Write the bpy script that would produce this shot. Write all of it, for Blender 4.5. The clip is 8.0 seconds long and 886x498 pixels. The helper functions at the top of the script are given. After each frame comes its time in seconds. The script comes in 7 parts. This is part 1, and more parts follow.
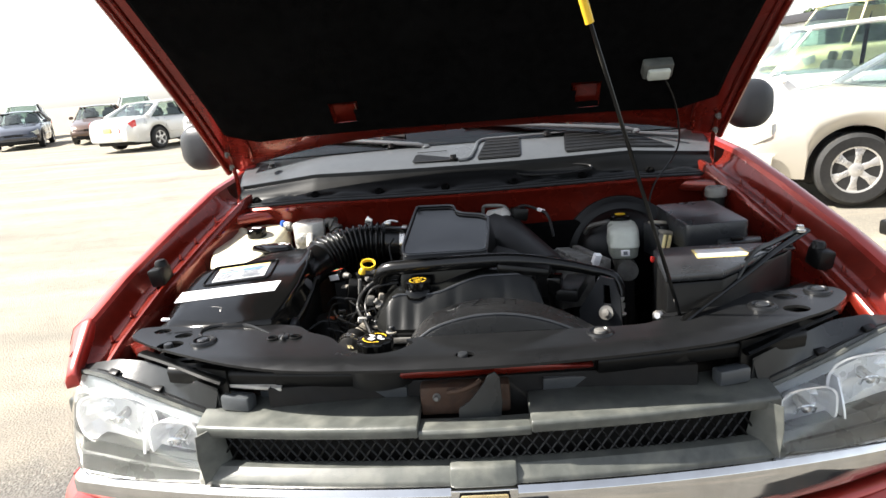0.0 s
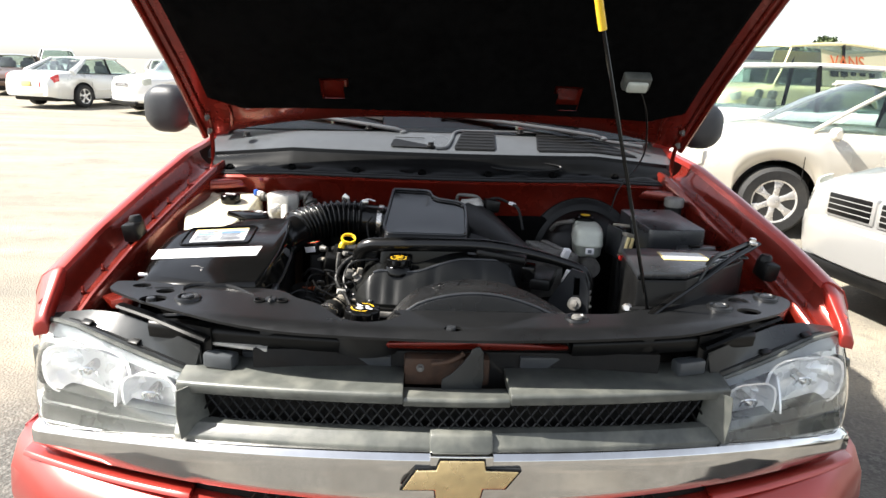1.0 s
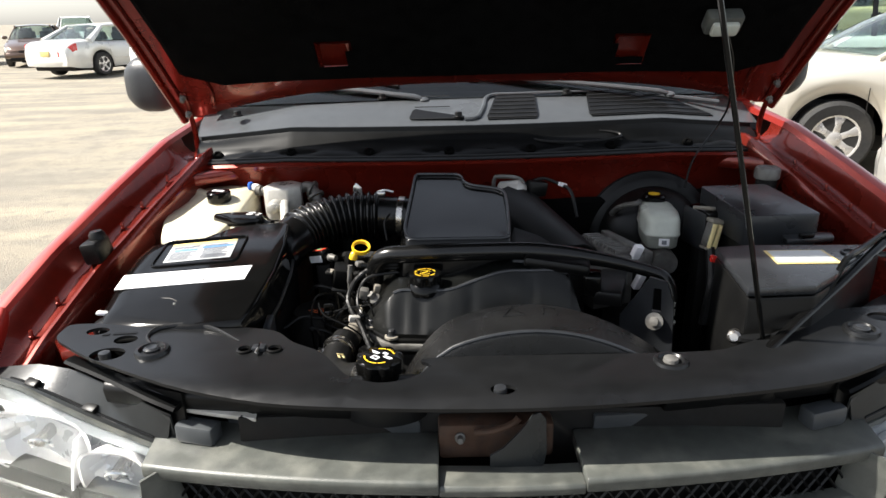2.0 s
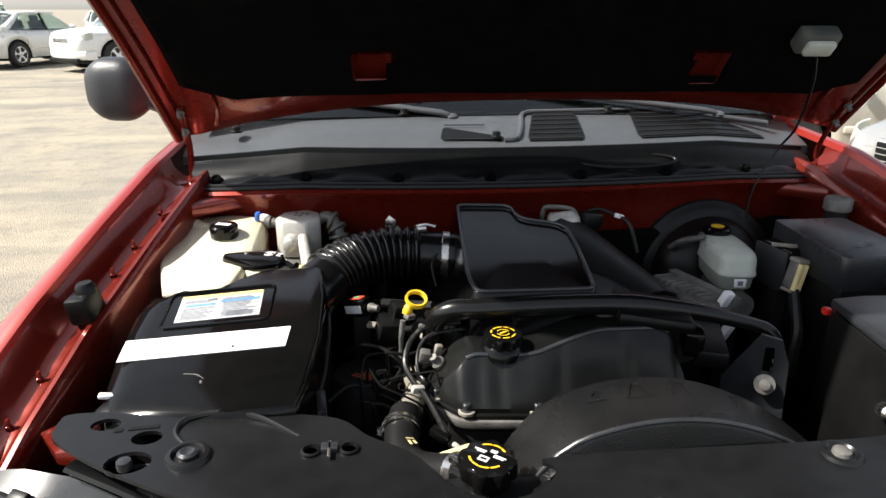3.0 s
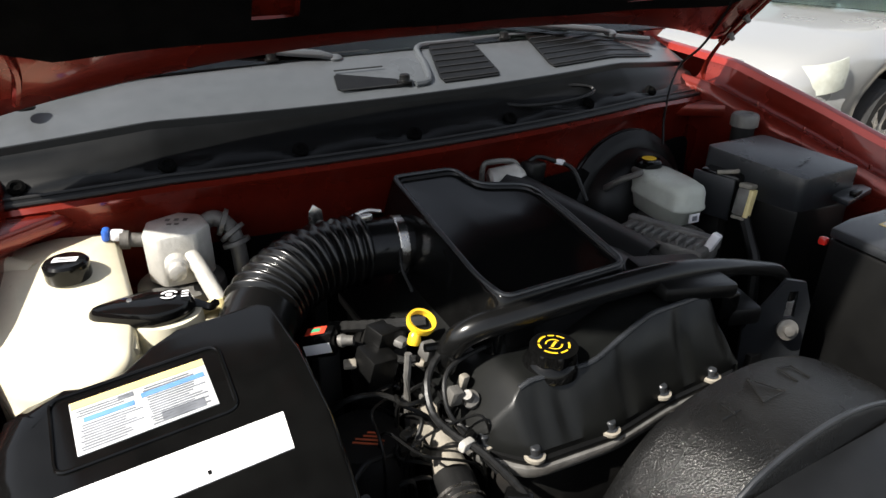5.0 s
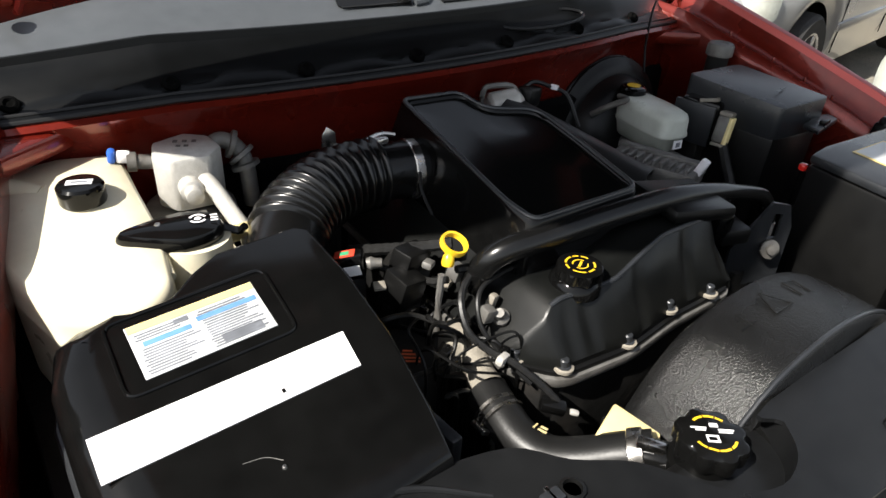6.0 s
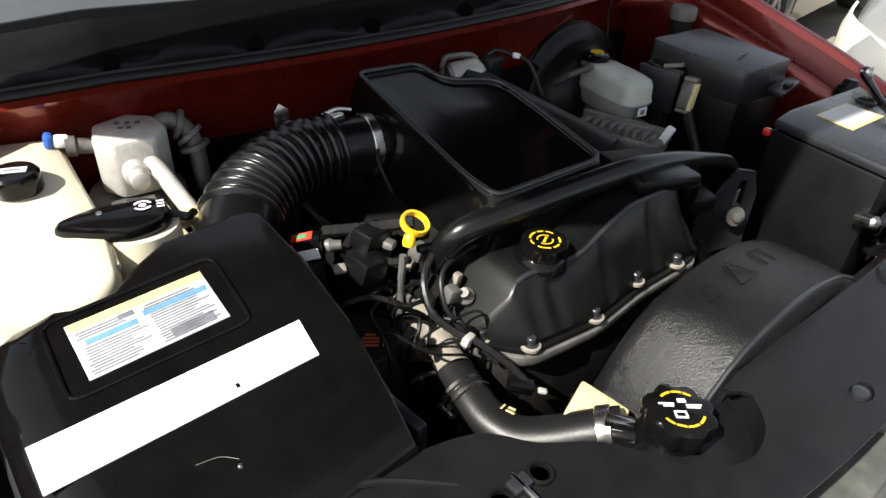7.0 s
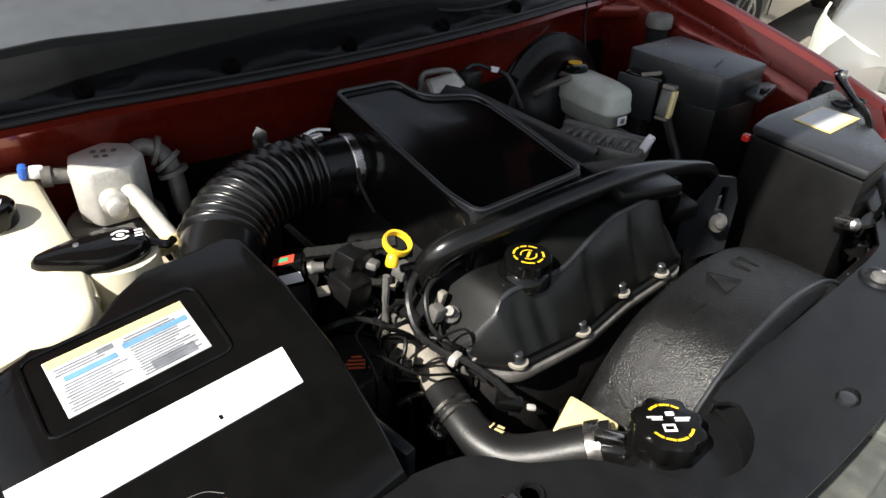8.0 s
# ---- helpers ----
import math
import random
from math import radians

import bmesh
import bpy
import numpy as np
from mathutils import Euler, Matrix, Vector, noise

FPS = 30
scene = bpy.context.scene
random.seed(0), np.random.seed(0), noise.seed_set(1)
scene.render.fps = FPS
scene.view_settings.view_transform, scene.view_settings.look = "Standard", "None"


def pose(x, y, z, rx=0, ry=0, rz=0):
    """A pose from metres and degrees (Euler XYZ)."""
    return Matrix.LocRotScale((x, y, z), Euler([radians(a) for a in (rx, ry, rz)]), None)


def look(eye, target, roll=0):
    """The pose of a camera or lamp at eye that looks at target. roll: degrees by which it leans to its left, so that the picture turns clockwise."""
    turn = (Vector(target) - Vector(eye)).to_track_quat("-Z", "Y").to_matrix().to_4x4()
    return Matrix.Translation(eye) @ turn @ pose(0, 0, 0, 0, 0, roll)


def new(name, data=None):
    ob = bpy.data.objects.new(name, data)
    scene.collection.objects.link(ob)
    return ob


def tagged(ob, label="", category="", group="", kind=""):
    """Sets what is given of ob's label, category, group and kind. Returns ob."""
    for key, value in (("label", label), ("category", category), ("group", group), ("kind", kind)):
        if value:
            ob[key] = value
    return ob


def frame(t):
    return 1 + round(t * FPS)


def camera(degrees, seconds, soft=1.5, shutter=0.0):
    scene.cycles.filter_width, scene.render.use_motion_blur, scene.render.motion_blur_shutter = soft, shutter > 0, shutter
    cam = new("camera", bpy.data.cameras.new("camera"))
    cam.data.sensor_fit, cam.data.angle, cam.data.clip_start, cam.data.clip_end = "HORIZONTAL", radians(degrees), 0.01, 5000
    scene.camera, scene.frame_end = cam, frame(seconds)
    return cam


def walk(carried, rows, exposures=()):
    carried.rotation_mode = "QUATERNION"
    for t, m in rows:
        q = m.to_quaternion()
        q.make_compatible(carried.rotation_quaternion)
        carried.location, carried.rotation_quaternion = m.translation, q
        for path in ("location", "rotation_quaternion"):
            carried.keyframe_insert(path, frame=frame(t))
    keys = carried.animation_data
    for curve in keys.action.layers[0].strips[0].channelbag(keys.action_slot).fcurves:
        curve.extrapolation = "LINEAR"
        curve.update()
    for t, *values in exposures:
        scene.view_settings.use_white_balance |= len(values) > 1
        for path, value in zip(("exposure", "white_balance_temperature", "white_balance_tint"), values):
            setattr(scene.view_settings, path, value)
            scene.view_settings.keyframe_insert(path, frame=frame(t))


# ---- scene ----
cam = camera(67.6, 8.0)
PATH = [
    (0, (0.029, -0.454, 1.465), (-0.099, 1.476, 0.956), -4.9),
    (0.5, (-0.077, -0.558, 1.464), (-0.101, 1.367, 0.923), -2.1),
    (1, (-0.098, -0.517, 1.450), (0.000, 1.410, 0.926), 2.1),
    (1.2, (-0.079, -0.440, 1.448), (-0.029, 1.487, 0.914), -0.1),
    (2.3, (-0.115, -0.092, 1.48), (-0.148, 1.783, 0.784), -2.6),
    (2.5, (-0.192, -0.052, 1.487), (-0.246, 1.847, 0.862), -3.9),
    (3, (-0.305, 0.06, 1.483), (-0.107, 1.931, 0.804), 0.2),
    (3.5, (-0.345, 0.201, 1.455), (-0.198, 2.018, 0.631), 0.4),
    (4, (-0.321, 0.31, 1.435), (-0.211, 2.148, 0.654), -1.5),
    (4.5, (-0.376, 0.377, 1.456), (-0.081, 2.178, 0.639), -3.7),
    (5, (-0.553, 0.439, 1.472), (0.346, 1.988, 0.584), 0.2),
    (5.2, (-0.609, 0.461, 1.482), (0.409, 1.88, 0.509), 1.2),
    (6.3, (-0.672, 0.499, 1.471), (0.381, 1.816, 0.396), 4.5),
    (6.5, (-0.661, 0.501, 1.474), (0.43, 1.793, 0.406), 3.9),
    (7, (-0.644, 0.51, 1.468), (0.435, 1.745, 0.324), 3.8),
    (7.5, (-0.646, 0.522, 1.469), (0.373, 1.766, 0.28), 1.7),
    (8, (-0.633, 0.513, 1.475), (0.481, 1.74, 0.355), 2.4),
]
EXPOSURE = [(0, 1.66), (1.2, 1.6), (2.3, 1.15), (4.5, 1.12), (5.2, 1.05), (8, 1.05)]
walk(cam, [(t, look(eye, target, roll)) for t, eye, target, roll in PATH], EXPOSURE)

# ---- light ----
world = bpy.data.worlds.new("world")
scene.world = world
world.use_nodes = True
SUN_EL, SUN_FROM = 47.0, (-0.995, -0.04)   # sun height, and the way towards it on the ground
sky = world.node_tree.nodes.new("ShaderNodeTexSky")
sky.sky_type = "NISHITA"
sky.sun_disc = False
sky.sun_elevation = radians(SUN_EL)
sky.sun_rotation = math.atan2(SUN_FROM[0], SUN_FROM[1])
sky.dust_density = 1.2
sky.air_density = 1.0
haze = world.node_tree.nodes.new("ShaderNodeHueSaturation")   # a pale, hazy summer sky
haze.inputs["Saturation"].default_value = 0.4
world.node_tree.links.new(sky.outputs[0], haze.inputs["Color"])
world.node_tree.links.new(haze.outputs[0], world.node_tree.nodes["Background"].inputs[0])
world.node_tree.nodes["Background"].inputs[1].default_value = 0.095
sun = new("sun", bpy.data.lights.new("sun", "SUN"))
sun.data.energy = 5.4
sun.data.angle = radians(0.8)
sun.data.color = (1.0, 0.95, 0.87)
h = math.hypot(*SUN_FROM)
sun_way = Vector((SUN_FROM[0] / h * math.cos(radians(SUN_EL)), SUN_FROM[1] / h * math.cos(radians(SUN_EL)), math.sin(radians(SUN_EL))))
sun.matrix_basis = look(sun_way * 50, (0, 0, 0))


# ---- materials ----
def mat(name, colour, rough=0.5, metal=0.0, coat=0.0, vary=0.15, grain=40.0, bump=0.0, bump_scale=200.0, dirt=None, dirt_scale=6.0, dirt_amount=0.0, spec=0.5, rough_vary=0.1, coat_rough=0.05):
    """A principled surface with variation at two scales and a fine relief."""
    m = bpy.data.materials.new(name)
    m.use_nodes = True
    n, l = m.node_tree.nodes, m.node_tree.links
    b = n["Principled BSDF"]
    b.inputs["Metallic"].default_value = metal
    b.inputs["Coat Weight"].default_value = coat
    b.inputs["Coat Roughness"].default_value = coat_rough
    b.inputs["Specular IOR Level"].default_value = spec
    tc = n.new("ShaderNodeTexCoord")
    big, small = n.new("ShaderNodeTexNoise"), n.new("ShaderNodeTexNoise")
    big.inputs["Scale"].default_value, small.inputs["Scale"].default_value = dirt_scale, grain
    big.inputs["Detail"].default_value = small.inputs["Detail"].default_value = 6.0
    for t in (big, small):
        l.new(tc.outputs["Object"], t.inputs["Vector"])
    ramp = n.new("ShaderNodeMapRange")
    ramp.inputs[1].default_value, ramp.inputs[2].default_value = 0.3, 0.7
    ramp.inputs[3].default_value, ramp.inputs[4].default_value = 1 - vary, 1 + vary
    l.new(small.outputs["Fac"], ramp.inputs[0])
    mul = n.new("ShaderNodeMix")
    mul.data_type, mul.blend_type = "RGBA", "MULTIPLY"
    mul.inputs["Factor"].default_value = 1.0
    mul.inputs["A"].default_value = (*colour, 1)
    l.new(ramp.outputs[0], mul.inputs["B"])
    last = mul.outputs["Result"]
    if dirt:
        r2 = n.new("ShaderNodeMapRange")
        r2.inputs[1].default_value, r2.inputs[2].default_value = 0.48, 0.72
        r2.inputs[4].default_value = dirt_amount
        l.new(big.outputs["Fac"], r2.inputs[0])
        mix = n.new("ShaderNodeMix")
        mix.data_type = "RGBA"
        l.new(r2.outputs[0], mix.inputs["Factor"])
        l.new(last, mix.inputs["A"])
        mix.inputs["B"].default_value = (*dirt, 1)
        last = mix.outputs["Result"]
    l.new(last, b.inputs["Base Color"])
    rr = n.new("ShaderNodeMapRange")
    rr.inputs[1].default_value, rr.inputs[2].default_value = 0.3, 0.7
    rr.inputs[3].default_value, rr.inputs[4].default_value = max(0.02, rough - rough_vary), min(1, rough + rough_vary)
    l.new(big.outputs["Fac"], rr.inputs[0])
    l.new(rr.outputs[0], b.inputs["Roughness"])
    if bump:
        fine = n.new("ShaderNodeTexNoise")
        fine.inputs["Scale"].default_value = bump_scale
        fine.inputs["Detail"].default_value = 3.0
        l.new(tc.outputs["Object"], fine.inputs["Vector"])
        bp = n.new("ShaderNodeBump")
        bp.inputs["Strength"].default_value = bump
        bp.inputs["Distance"].default_value = 0.002
        l.new(fine.outputs["Fac"], bp.inputs["Height"])
        l.new(bp.outputs["Normal"], b.inputs["Normal"])
    return m


def glass(name, tint, rough=0.0):
    m = bpy.data.materials.new(name)
    m.use_nodes = True
    b = m.node_tree.nodes["Principled BSDF"]
    b.inputs["Base Color"].default_value = (*tint, 1)
    b.inputs["Transmission Weight"].default_value = 1.0
    b.inputs["Roughness"].default_value = rough
    b.inputs["IOR"].default_value = 1.45
    return m


def asphalt():
    """Old, sun-bleached asphalt with sandy patches, oil stains and fine stones."""
    m = bpy.data.materials.new("asphalt")
    m.use_nodes = True
    n, l = m.node_tree.nodes, m.node_tree.links
    b = n["Principled BSDF"]
    b.inputs["Roughness"].default_value = 0.9
    tc = n.new("ShaderNodeTexCoord")

    def noise_tex(scale, detail, lo, hi, stretch=None):
        t = n.new("ShaderNodeTexNoise")
        t.inputs["Scale"].default_value, t.inputs["Detail"].default_value = scale, detail
        if stretch:
            mp = n.new("ShaderNodeMapping")
            mp.inputs["Scale"].default_value, mp.inputs["Rotation"].default_value = (stretch, 1, 1), (0, 0, 0.25)
            l.new(tc.outputs["Object"], mp.inputs["Vector"])
            l.new(mp.outputs[0], t.inputs["Vector"])
        else:
            l.new(tc.outputs["Object"], t.inputs["Vector"])
        r = n.new("ShaderNodeMapRange")
        r.inputs[1].default_value, r.inputs[2].default_value = lo, hi
        l.new(t.outputs["Fac"], r.inputs[0])
        return r.outputs[0]

    def mixed(fac, a, c):
        x = n.new("ShaderNodeMix")
        x.data_type = "RGBA"
        l.new(fac, x.inputs["Factor"])
        for key, v in (("A", a), ("B", c)):
            if isinstance(v, tuple):
                x.inputs[key].default_value = (*v, 1)
            else:
                l.new(v, x.inputs[key])
        return x.outputs["Result"]

    base = mixed(noise_tex(0.35, 6, 0.42, 0.6), (0.225, 0.203, 0.162), (0.285, 0.255, 0.200))
    base = mixed(noise_tex(1.3, 9, 0.45, 0.70), base, (0.34, 0.295, 0.215))
    base = mixed(noise_tex(0.9, 9, 0.58, 0.74), base, (0.15, 0.138, 0.115))
    base = mixed(noise_tex(45.0, 8, 0.58, 0.70), base, (0.36, 0.33, 0.26))
    base = mixed(noise_tex(70.0, 6, 0.60, 0.68), base, (0.09, 0.085, 0.075))
    base = mixed(noise_tex(4.0, 10, 0.50, 0.80), base, (0.18, 0.163, 0.132))
    base = mixed(noise_tex(1.5, 9, 0.50, 0.66, 0.22), base, (0.37, 0.325, 0.235))
    base = mixed(noise_tex(1.1, 10, 0.54, 0.72, 0.18), base, (0.165, 0.152, 0.125))
    base = mixed(noise_tex(7.0, 8, 0.55, 0.75), base, (0.21, 0.19, 0.15))
    dark = mixed(noise_tex(60.0, 8, 0.45, 0.70), (0.060, 0.060, 0.055), (0.17, 0.165, 0.15))
    dark = mixed(noise_tex(2.2, 8, 0.48, 0.66), dark, (0.13, 0.122, 0.105))
    sep = n.new("ShaderNodeSeparateXYZ")
    l.new(tc.outputs["Object"], sep.inputs[0])
    edge = n.new("ShaderNodeTexNoise")
    edge.inputs["Scale"].default_value, edge.inputs["Detail"].default_value = 0.8, 8.0
    l.new(tc.outputs["Object"], edge.inputs["Vector"])
    wave = n.new("ShaderNodeMath")
    wave.operation, wave.inputs[1].default_value = "MULTIPLY_ADD", 2.6
    l.new(edge.outputs["Fac"], wave.inputs[0])
    l.new(sep.outputs["Y"], wave.inputs[2])
    reach = n.new("ShaderNodeMapRange")   # the dark lane ends along a ragged line beside the car
    reach.inputs[1].default_value, reach.inputs[2].default_value = 3.0, 4.0
    l.new(wave.outputs[0], reach.inputs[0])
    base = mixed(reach.outputs[0], dark, base)
    grit = n.new("ShaderNodeTexVoronoi")
    grit.inputs["Scale"].default_value = 90.0
    l.new(tc.outputs["Object"], grit.inputs["Vector"])
    g = n.new("ShaderNodeMapRange")
    g.inputs[1].default_value, g.inputs[2].default_value = 0.0, 0.7
    g.inputs[3].default_value, g.inputs[4].default_value = 0.0, 0.35
    l.new(grit.outputs["Distance"], g.inputs[0])
    base = mixed(g.outputs[0], base, (0.10, 0.09, 0.08))
    l.new(base, b.inputs["Base Color"])
    bp = n.new("ShaderNodeBump")
    bp.inputs["Strength"].default_value, bp.inputs["Distance"].default_value = 0.5, 0.01
    l.new(grit.outputs["Distance"], bp.inputs["Height"])
    l.new(bp.outputs["Normal"], b.inputs["Normal"])
    return m


RED = mat("red metallic paint", (0.36, 0.022, 0.013), 0.32, 0.5, 1.0, 0.08, 900, dirt_scale=2, rough_vary=0.04, coat_rough=0.36)
# Inner paint: darker than RED, with some of the under-bonnet shade in its colour.
RED_IN_SHADE = mat("red inner paint darkened for shade", (0.165, 0.0135, 0.0068), 0.27, 0.5, 0.5, 0.12, 60, 0.05, 60, (0.070, 0.012, 0.008), 7, 0.4, spec=0.4, rough_vary=0.06)
BLACK = mat("black plastic", (0.0042, 0.0042, 0.0042), 0.36, spec=0.24, vary=0.2, bump=0.08, bump_scale=900, dirt=(0.008, 0.0078, 0.007), dirt_scale=9, dirt_amount=0.35, rough_vary=0.06)
BLACK_SMOOTH = mat("smooth black plastic", (0.0032, 0.0032, 0.0032), 0.12, spec=0.24, vary=0.2, dirt=(0.007, 0.007, 0.0065), dirt_scale=5, dirt_amount=0.25, rough_vary=0.04)
SHIELD = mat("grained black plastic", (0.0065, 0.0068, 0.0073), 0.32, vary=0.2, bump=0.05, bump_scale=1500, spec=0.34, dirt=(0.012, 0.012, 0.012), dirt_scale=6, dirt_amount=0.3, rough_vary=0.05)
GRAIN = mat("coarse grained plastic", (0.006, 0.006, 0.006), 0.27, spec=0.36, vary=0.2, bump=0.55, bump_scale=520, dirt=(0.014, 0.0138, 0.013), dirt_scale=8, dirt_amount=0.3, rough_vary=0.05)
DARK = mat("dirty black metal", (0.005, 0.0048, 0.0045), 0.65, vary=0.4, bump=0.4, bump_scale=80, spec=0.3, dirt=(0.020, 0.015, 0.011), dirt_scale=14, dirt_amount=0.5)
RUBBER = mat("black rubber", (0.0075, 0.0075, 0.0075), 0.42, vary=0.2, bump=0.08, bump_scale=300, spec=0.3, dirt=(0.017, 0.0165, 0.015), dirt_scale=12, dirt_amount=0.4, rough_vary=0.06)
HOSE = mat("ribbed hose rubber", (0.0045, 0.0045, 0.0045), 0.24, vary=0.1, spec=0.42, dirt=(0.006, 0.006, 0.0055), dirt_scale=14, dirt_amount=0.2, rough_vary=0.01)
FELT = mat("black felt", (0.0025, 0.0025, 0.0025), 0.95, vary=0.4, bump=0.6, bump_scale=300, spec=0.03, dirt=(0.005, 0.005, 0.005), dirt_scale=5, dirt_amount=0.6)
GREY_PL = mat("grey header plastic", (0.070, 0.074, 0.067), 0.42, vary=0.2, bump=0.2, bump_scale=500, dirt=(0.17, 0.17, 0.145), dirt_scale=22, dirt_amount=0.5)
COWL = mat("weathered grey plastic", (0.056, 0.061, 0.066), 0.32, vary=0.10, bump=0.03, bump_scale=900, dirt=(0.050, 0.052, 0.056), dirt_scale=5, dirt_amount=0.4, rough_vary=0.05)
SEAL = mat("rubber seal", (0.0026, 0.0029, 0.0031), 0.36, spec=0.15, vary=0.2, dirt=(0.005, 0.005, 0.005), dirt_scale=9, dirt_amount=0.4, rough_vary=0.06)
SEAL_EDGE = mat("worn black slat", (0.020, 0.021, 0.022), 0.4, vary=0.2)
RAMP = mat("dark slate plastic", (0.018, 0.020, 0.021), 0.33, vary=0.15, bump=0.1, bump_scale=700, dirt=(0.035, 0.035, 0.034), dirt_scale=9, dirt_amount=0.35)
BATT = mat("grey black cover", (0.018, 0.0195, 0.022), 0.30, vary=0.15, bump=0.12, bump_scale=900, spec=0.6, dirt=(0.028, 0.029, 0.031), dirt_scale=7, dirt_amount=0.35, rough_vary=0.05)
CHROME = mat("chrome", (0.75, 0.74, 0.72), 0.10, 1.0, vary=0.04, dirt=(0.42, 0.38, 0.33), dirt_scale=9, dirt_amount=0.35, rough_vary=0.05)
GOLD = mat("gold emblem", (0.74, 0.58, 0.31), 0.24, 0.8, 0.6, vary=0.12, grain=60, dirt=(0.45, 0.33, 0.2), dirt_scale=25, dirt_amount=0.5)
ALU = mat("cast aluminium", (0.50, 0.485, 0.45), 0.42, 0.25, vary=0.15, bump=0.3, bump_scale=250, dirt=(0.25, 0.23, 0.20), dirt_scale=30, dirt_amount=0.45)
ALU_DULL = mat("dull grey alloy", (0.16, 0.155, 0.145), 0.55, 0.5, vary=0.25, bump=0.4, bump_scale=150, dirt=(0.06, 0.05, 0.04), dirt_scale=25, dirt_amount=0.6)
STEEL = mat("bright steel", (0.62, 0.60, 0.57), 0.25, 1.0, vary=0.1, dirt=(0.3, 0.25, 0.2), dirt_scale=40, dirt_amount=0.4)
RUST = mat("rusty steel", (0.09, 0.05, 0.032), 0.75, 0.3, vary=0.4, bump=0.5, bump_scale=120, dirt=(0.05, 0.04, 0.035), dirt_scale=40, dirt_amount=0.8)
TANK = mat("milky tank plastic", (0.66, 0.61, 0.46), 0.35, vary=0.05, bump=0.1, bump_scale=60, dirt=(0.56, 0.48, 0.31), dirt_scale=9, dirt_amount=0.55)
RESERVOIR = mat("cloudy reservoir plastic", (0.50, 0.52, 0.46), 0.35, vary=0.06, dirt=(0.36, 0.36, 0.30), dirt_scale=18, dirt_amount=0.5)
YELLOW = mat("yellow plastic", (0.75, 0.47, 0.02), 0.35, vary=0.1, dirt=(0.5, 0.3, 0.05), dirt_scale=40, dirt_amount=0.4)
CREAM = mat("cream plastic", (0.75, 0.62, 0.30), 0.45, vary=0.08, dirt=(0.6, 0.48, 0.25), dirt_scale=20, dirt_amount=0.4)
WHITE = mat("white sticker", (0.80, 0.79, 0.80), 0.45, vary=0.03, dirt=(0.7, 0.68, 0.7), dirt_scale=30, dirt_amount=0.3)
LABEL = mat("label paper", (0.52, 0.53, 0.53), 0.35, vary=0.05, dirt=(0.6, 0.62, 0.66), dirt_scale=40, dirt_amount=0.5)
LABEL_Y = mat("label yellow", (0.72, 0.56, 0.22), 0.35, vary=0.06)
LABEL_B = mat("label blue", (0.11, 0.24, 0.46), 0.35, vary=0.2)
LABEL_G = mat("label print grey", (0.16, 0.17, 0.19), 0.4, vary=0.2)
ORANGE = mat("orange print", (0.45, 0.09, 0.03), 0.5, vary=0.2)
REDLAB = mat("red sticker", (0.65, 0.06, 0.03), 0.4, vary=0.1)
GREENLAB = mat("green sticker", (0.05, 0.3, 0.14), 0.4, vary=0.1)
BLUEPL = mat("blue connector", (0.03, 0.12, 0.5), 0.4, vary=0.1)
LENS = glass("clear lens", (0.97, 0.98, 0.98), 0.0)
GLASS = glass("window glass", (0.62, 0.72, 0.68))
SCREEN = glass("tinted windscreen glass", (0.16, 0.19, 0.18))
AMBER = mat("amber lens", (0.7, 0.28, 0.03), 0.2, vary=0.1)
TAIL = mat("red tail lens", (0.55, 0.02, 0.015), 0.15, coat=0.5, vary=0.1)
TYRE = mat("tyre rubber", (0.022, 0.022, 0.022), 0.8, vary=0.2, bump=0.3, bump_scale=60, dirt=(0.07, 0.065, 0.055), dirt_scale=6, dirt_amount=0.4)
HOUSING = mat("silvered lamp housing", (0.70, 0.71, 0.71), 0.30, 0.4, vary=0.05, dirt=(0.5, 0.5, 0.5), dirt_scale=20, dirt_amount=0.3)
CHALK = mat("chalky pipe", (0.22, 0.20, 0.165), 0.7, vary=0.25, bump=0.5, bump_scale=200, dirt=(0.2, 0.17, 0.13), dirt_scale=40, dirt_amount=0.6)
RIM = mat("alloy rim", (0.72, 0.71, 0.70), 0.25, 0.55, vary=0.05, dirt=(0.5, 0.48, 0.45), dirt_scale=12, dirt_amount=0.3)
INSIDE = mat("dark interior", (0.02, 0.02, 0.02), 0.8, vary=0.3)
SEAT = mat("grey seat cloth", (0.22, 0.22, 0.21), 0.9, vary=0.2, bump=0.4, bump_scale=80)
BEZEL = mat("grey lamp bezel", (0.040, 0.043, 0.040), 0.30, 0.2, vary=0.08, dirt=(0.09, 0.09, 0.085), dirt_scale=15, dirt_amount=0.3)
REFLECT = mat("satin lamp reflector", (0.93, 0.93, 0.93), 0.22, 0.5, vary=0.03, grain=90)
PALE_BEZEL = mat("pale lamp bezel", (0.24, 0.26, 0.27), 0.32, 0.2, vary=0.06, dirt=(0.18, 0.19, 0.2), dirt_scale=15, dirt_amount=0.3)
VALVE = mat("moulded engine plastic", (0.0042, 0.0045, 0.0043), 0.32, vary=0.2, bump=0.08, bump_scale=800, spec=0.28, dirt=(0.014, 0.014, 0.013), dirt_scale=8, dirt_amount=0.35, rough_vary=0.05)
MIRROR_PL = mat("grey mirror plastic", (0.020, 0.022, 0.025), 0.42, vary=0.1, bump=0.3, bump_scale=500)


def paint(name, colour, metal=0.4):
    return mat(name, colour, 0.3, metal, 1.0, 0.05, 700, dirt_scale=2, rough_vary=0.04)


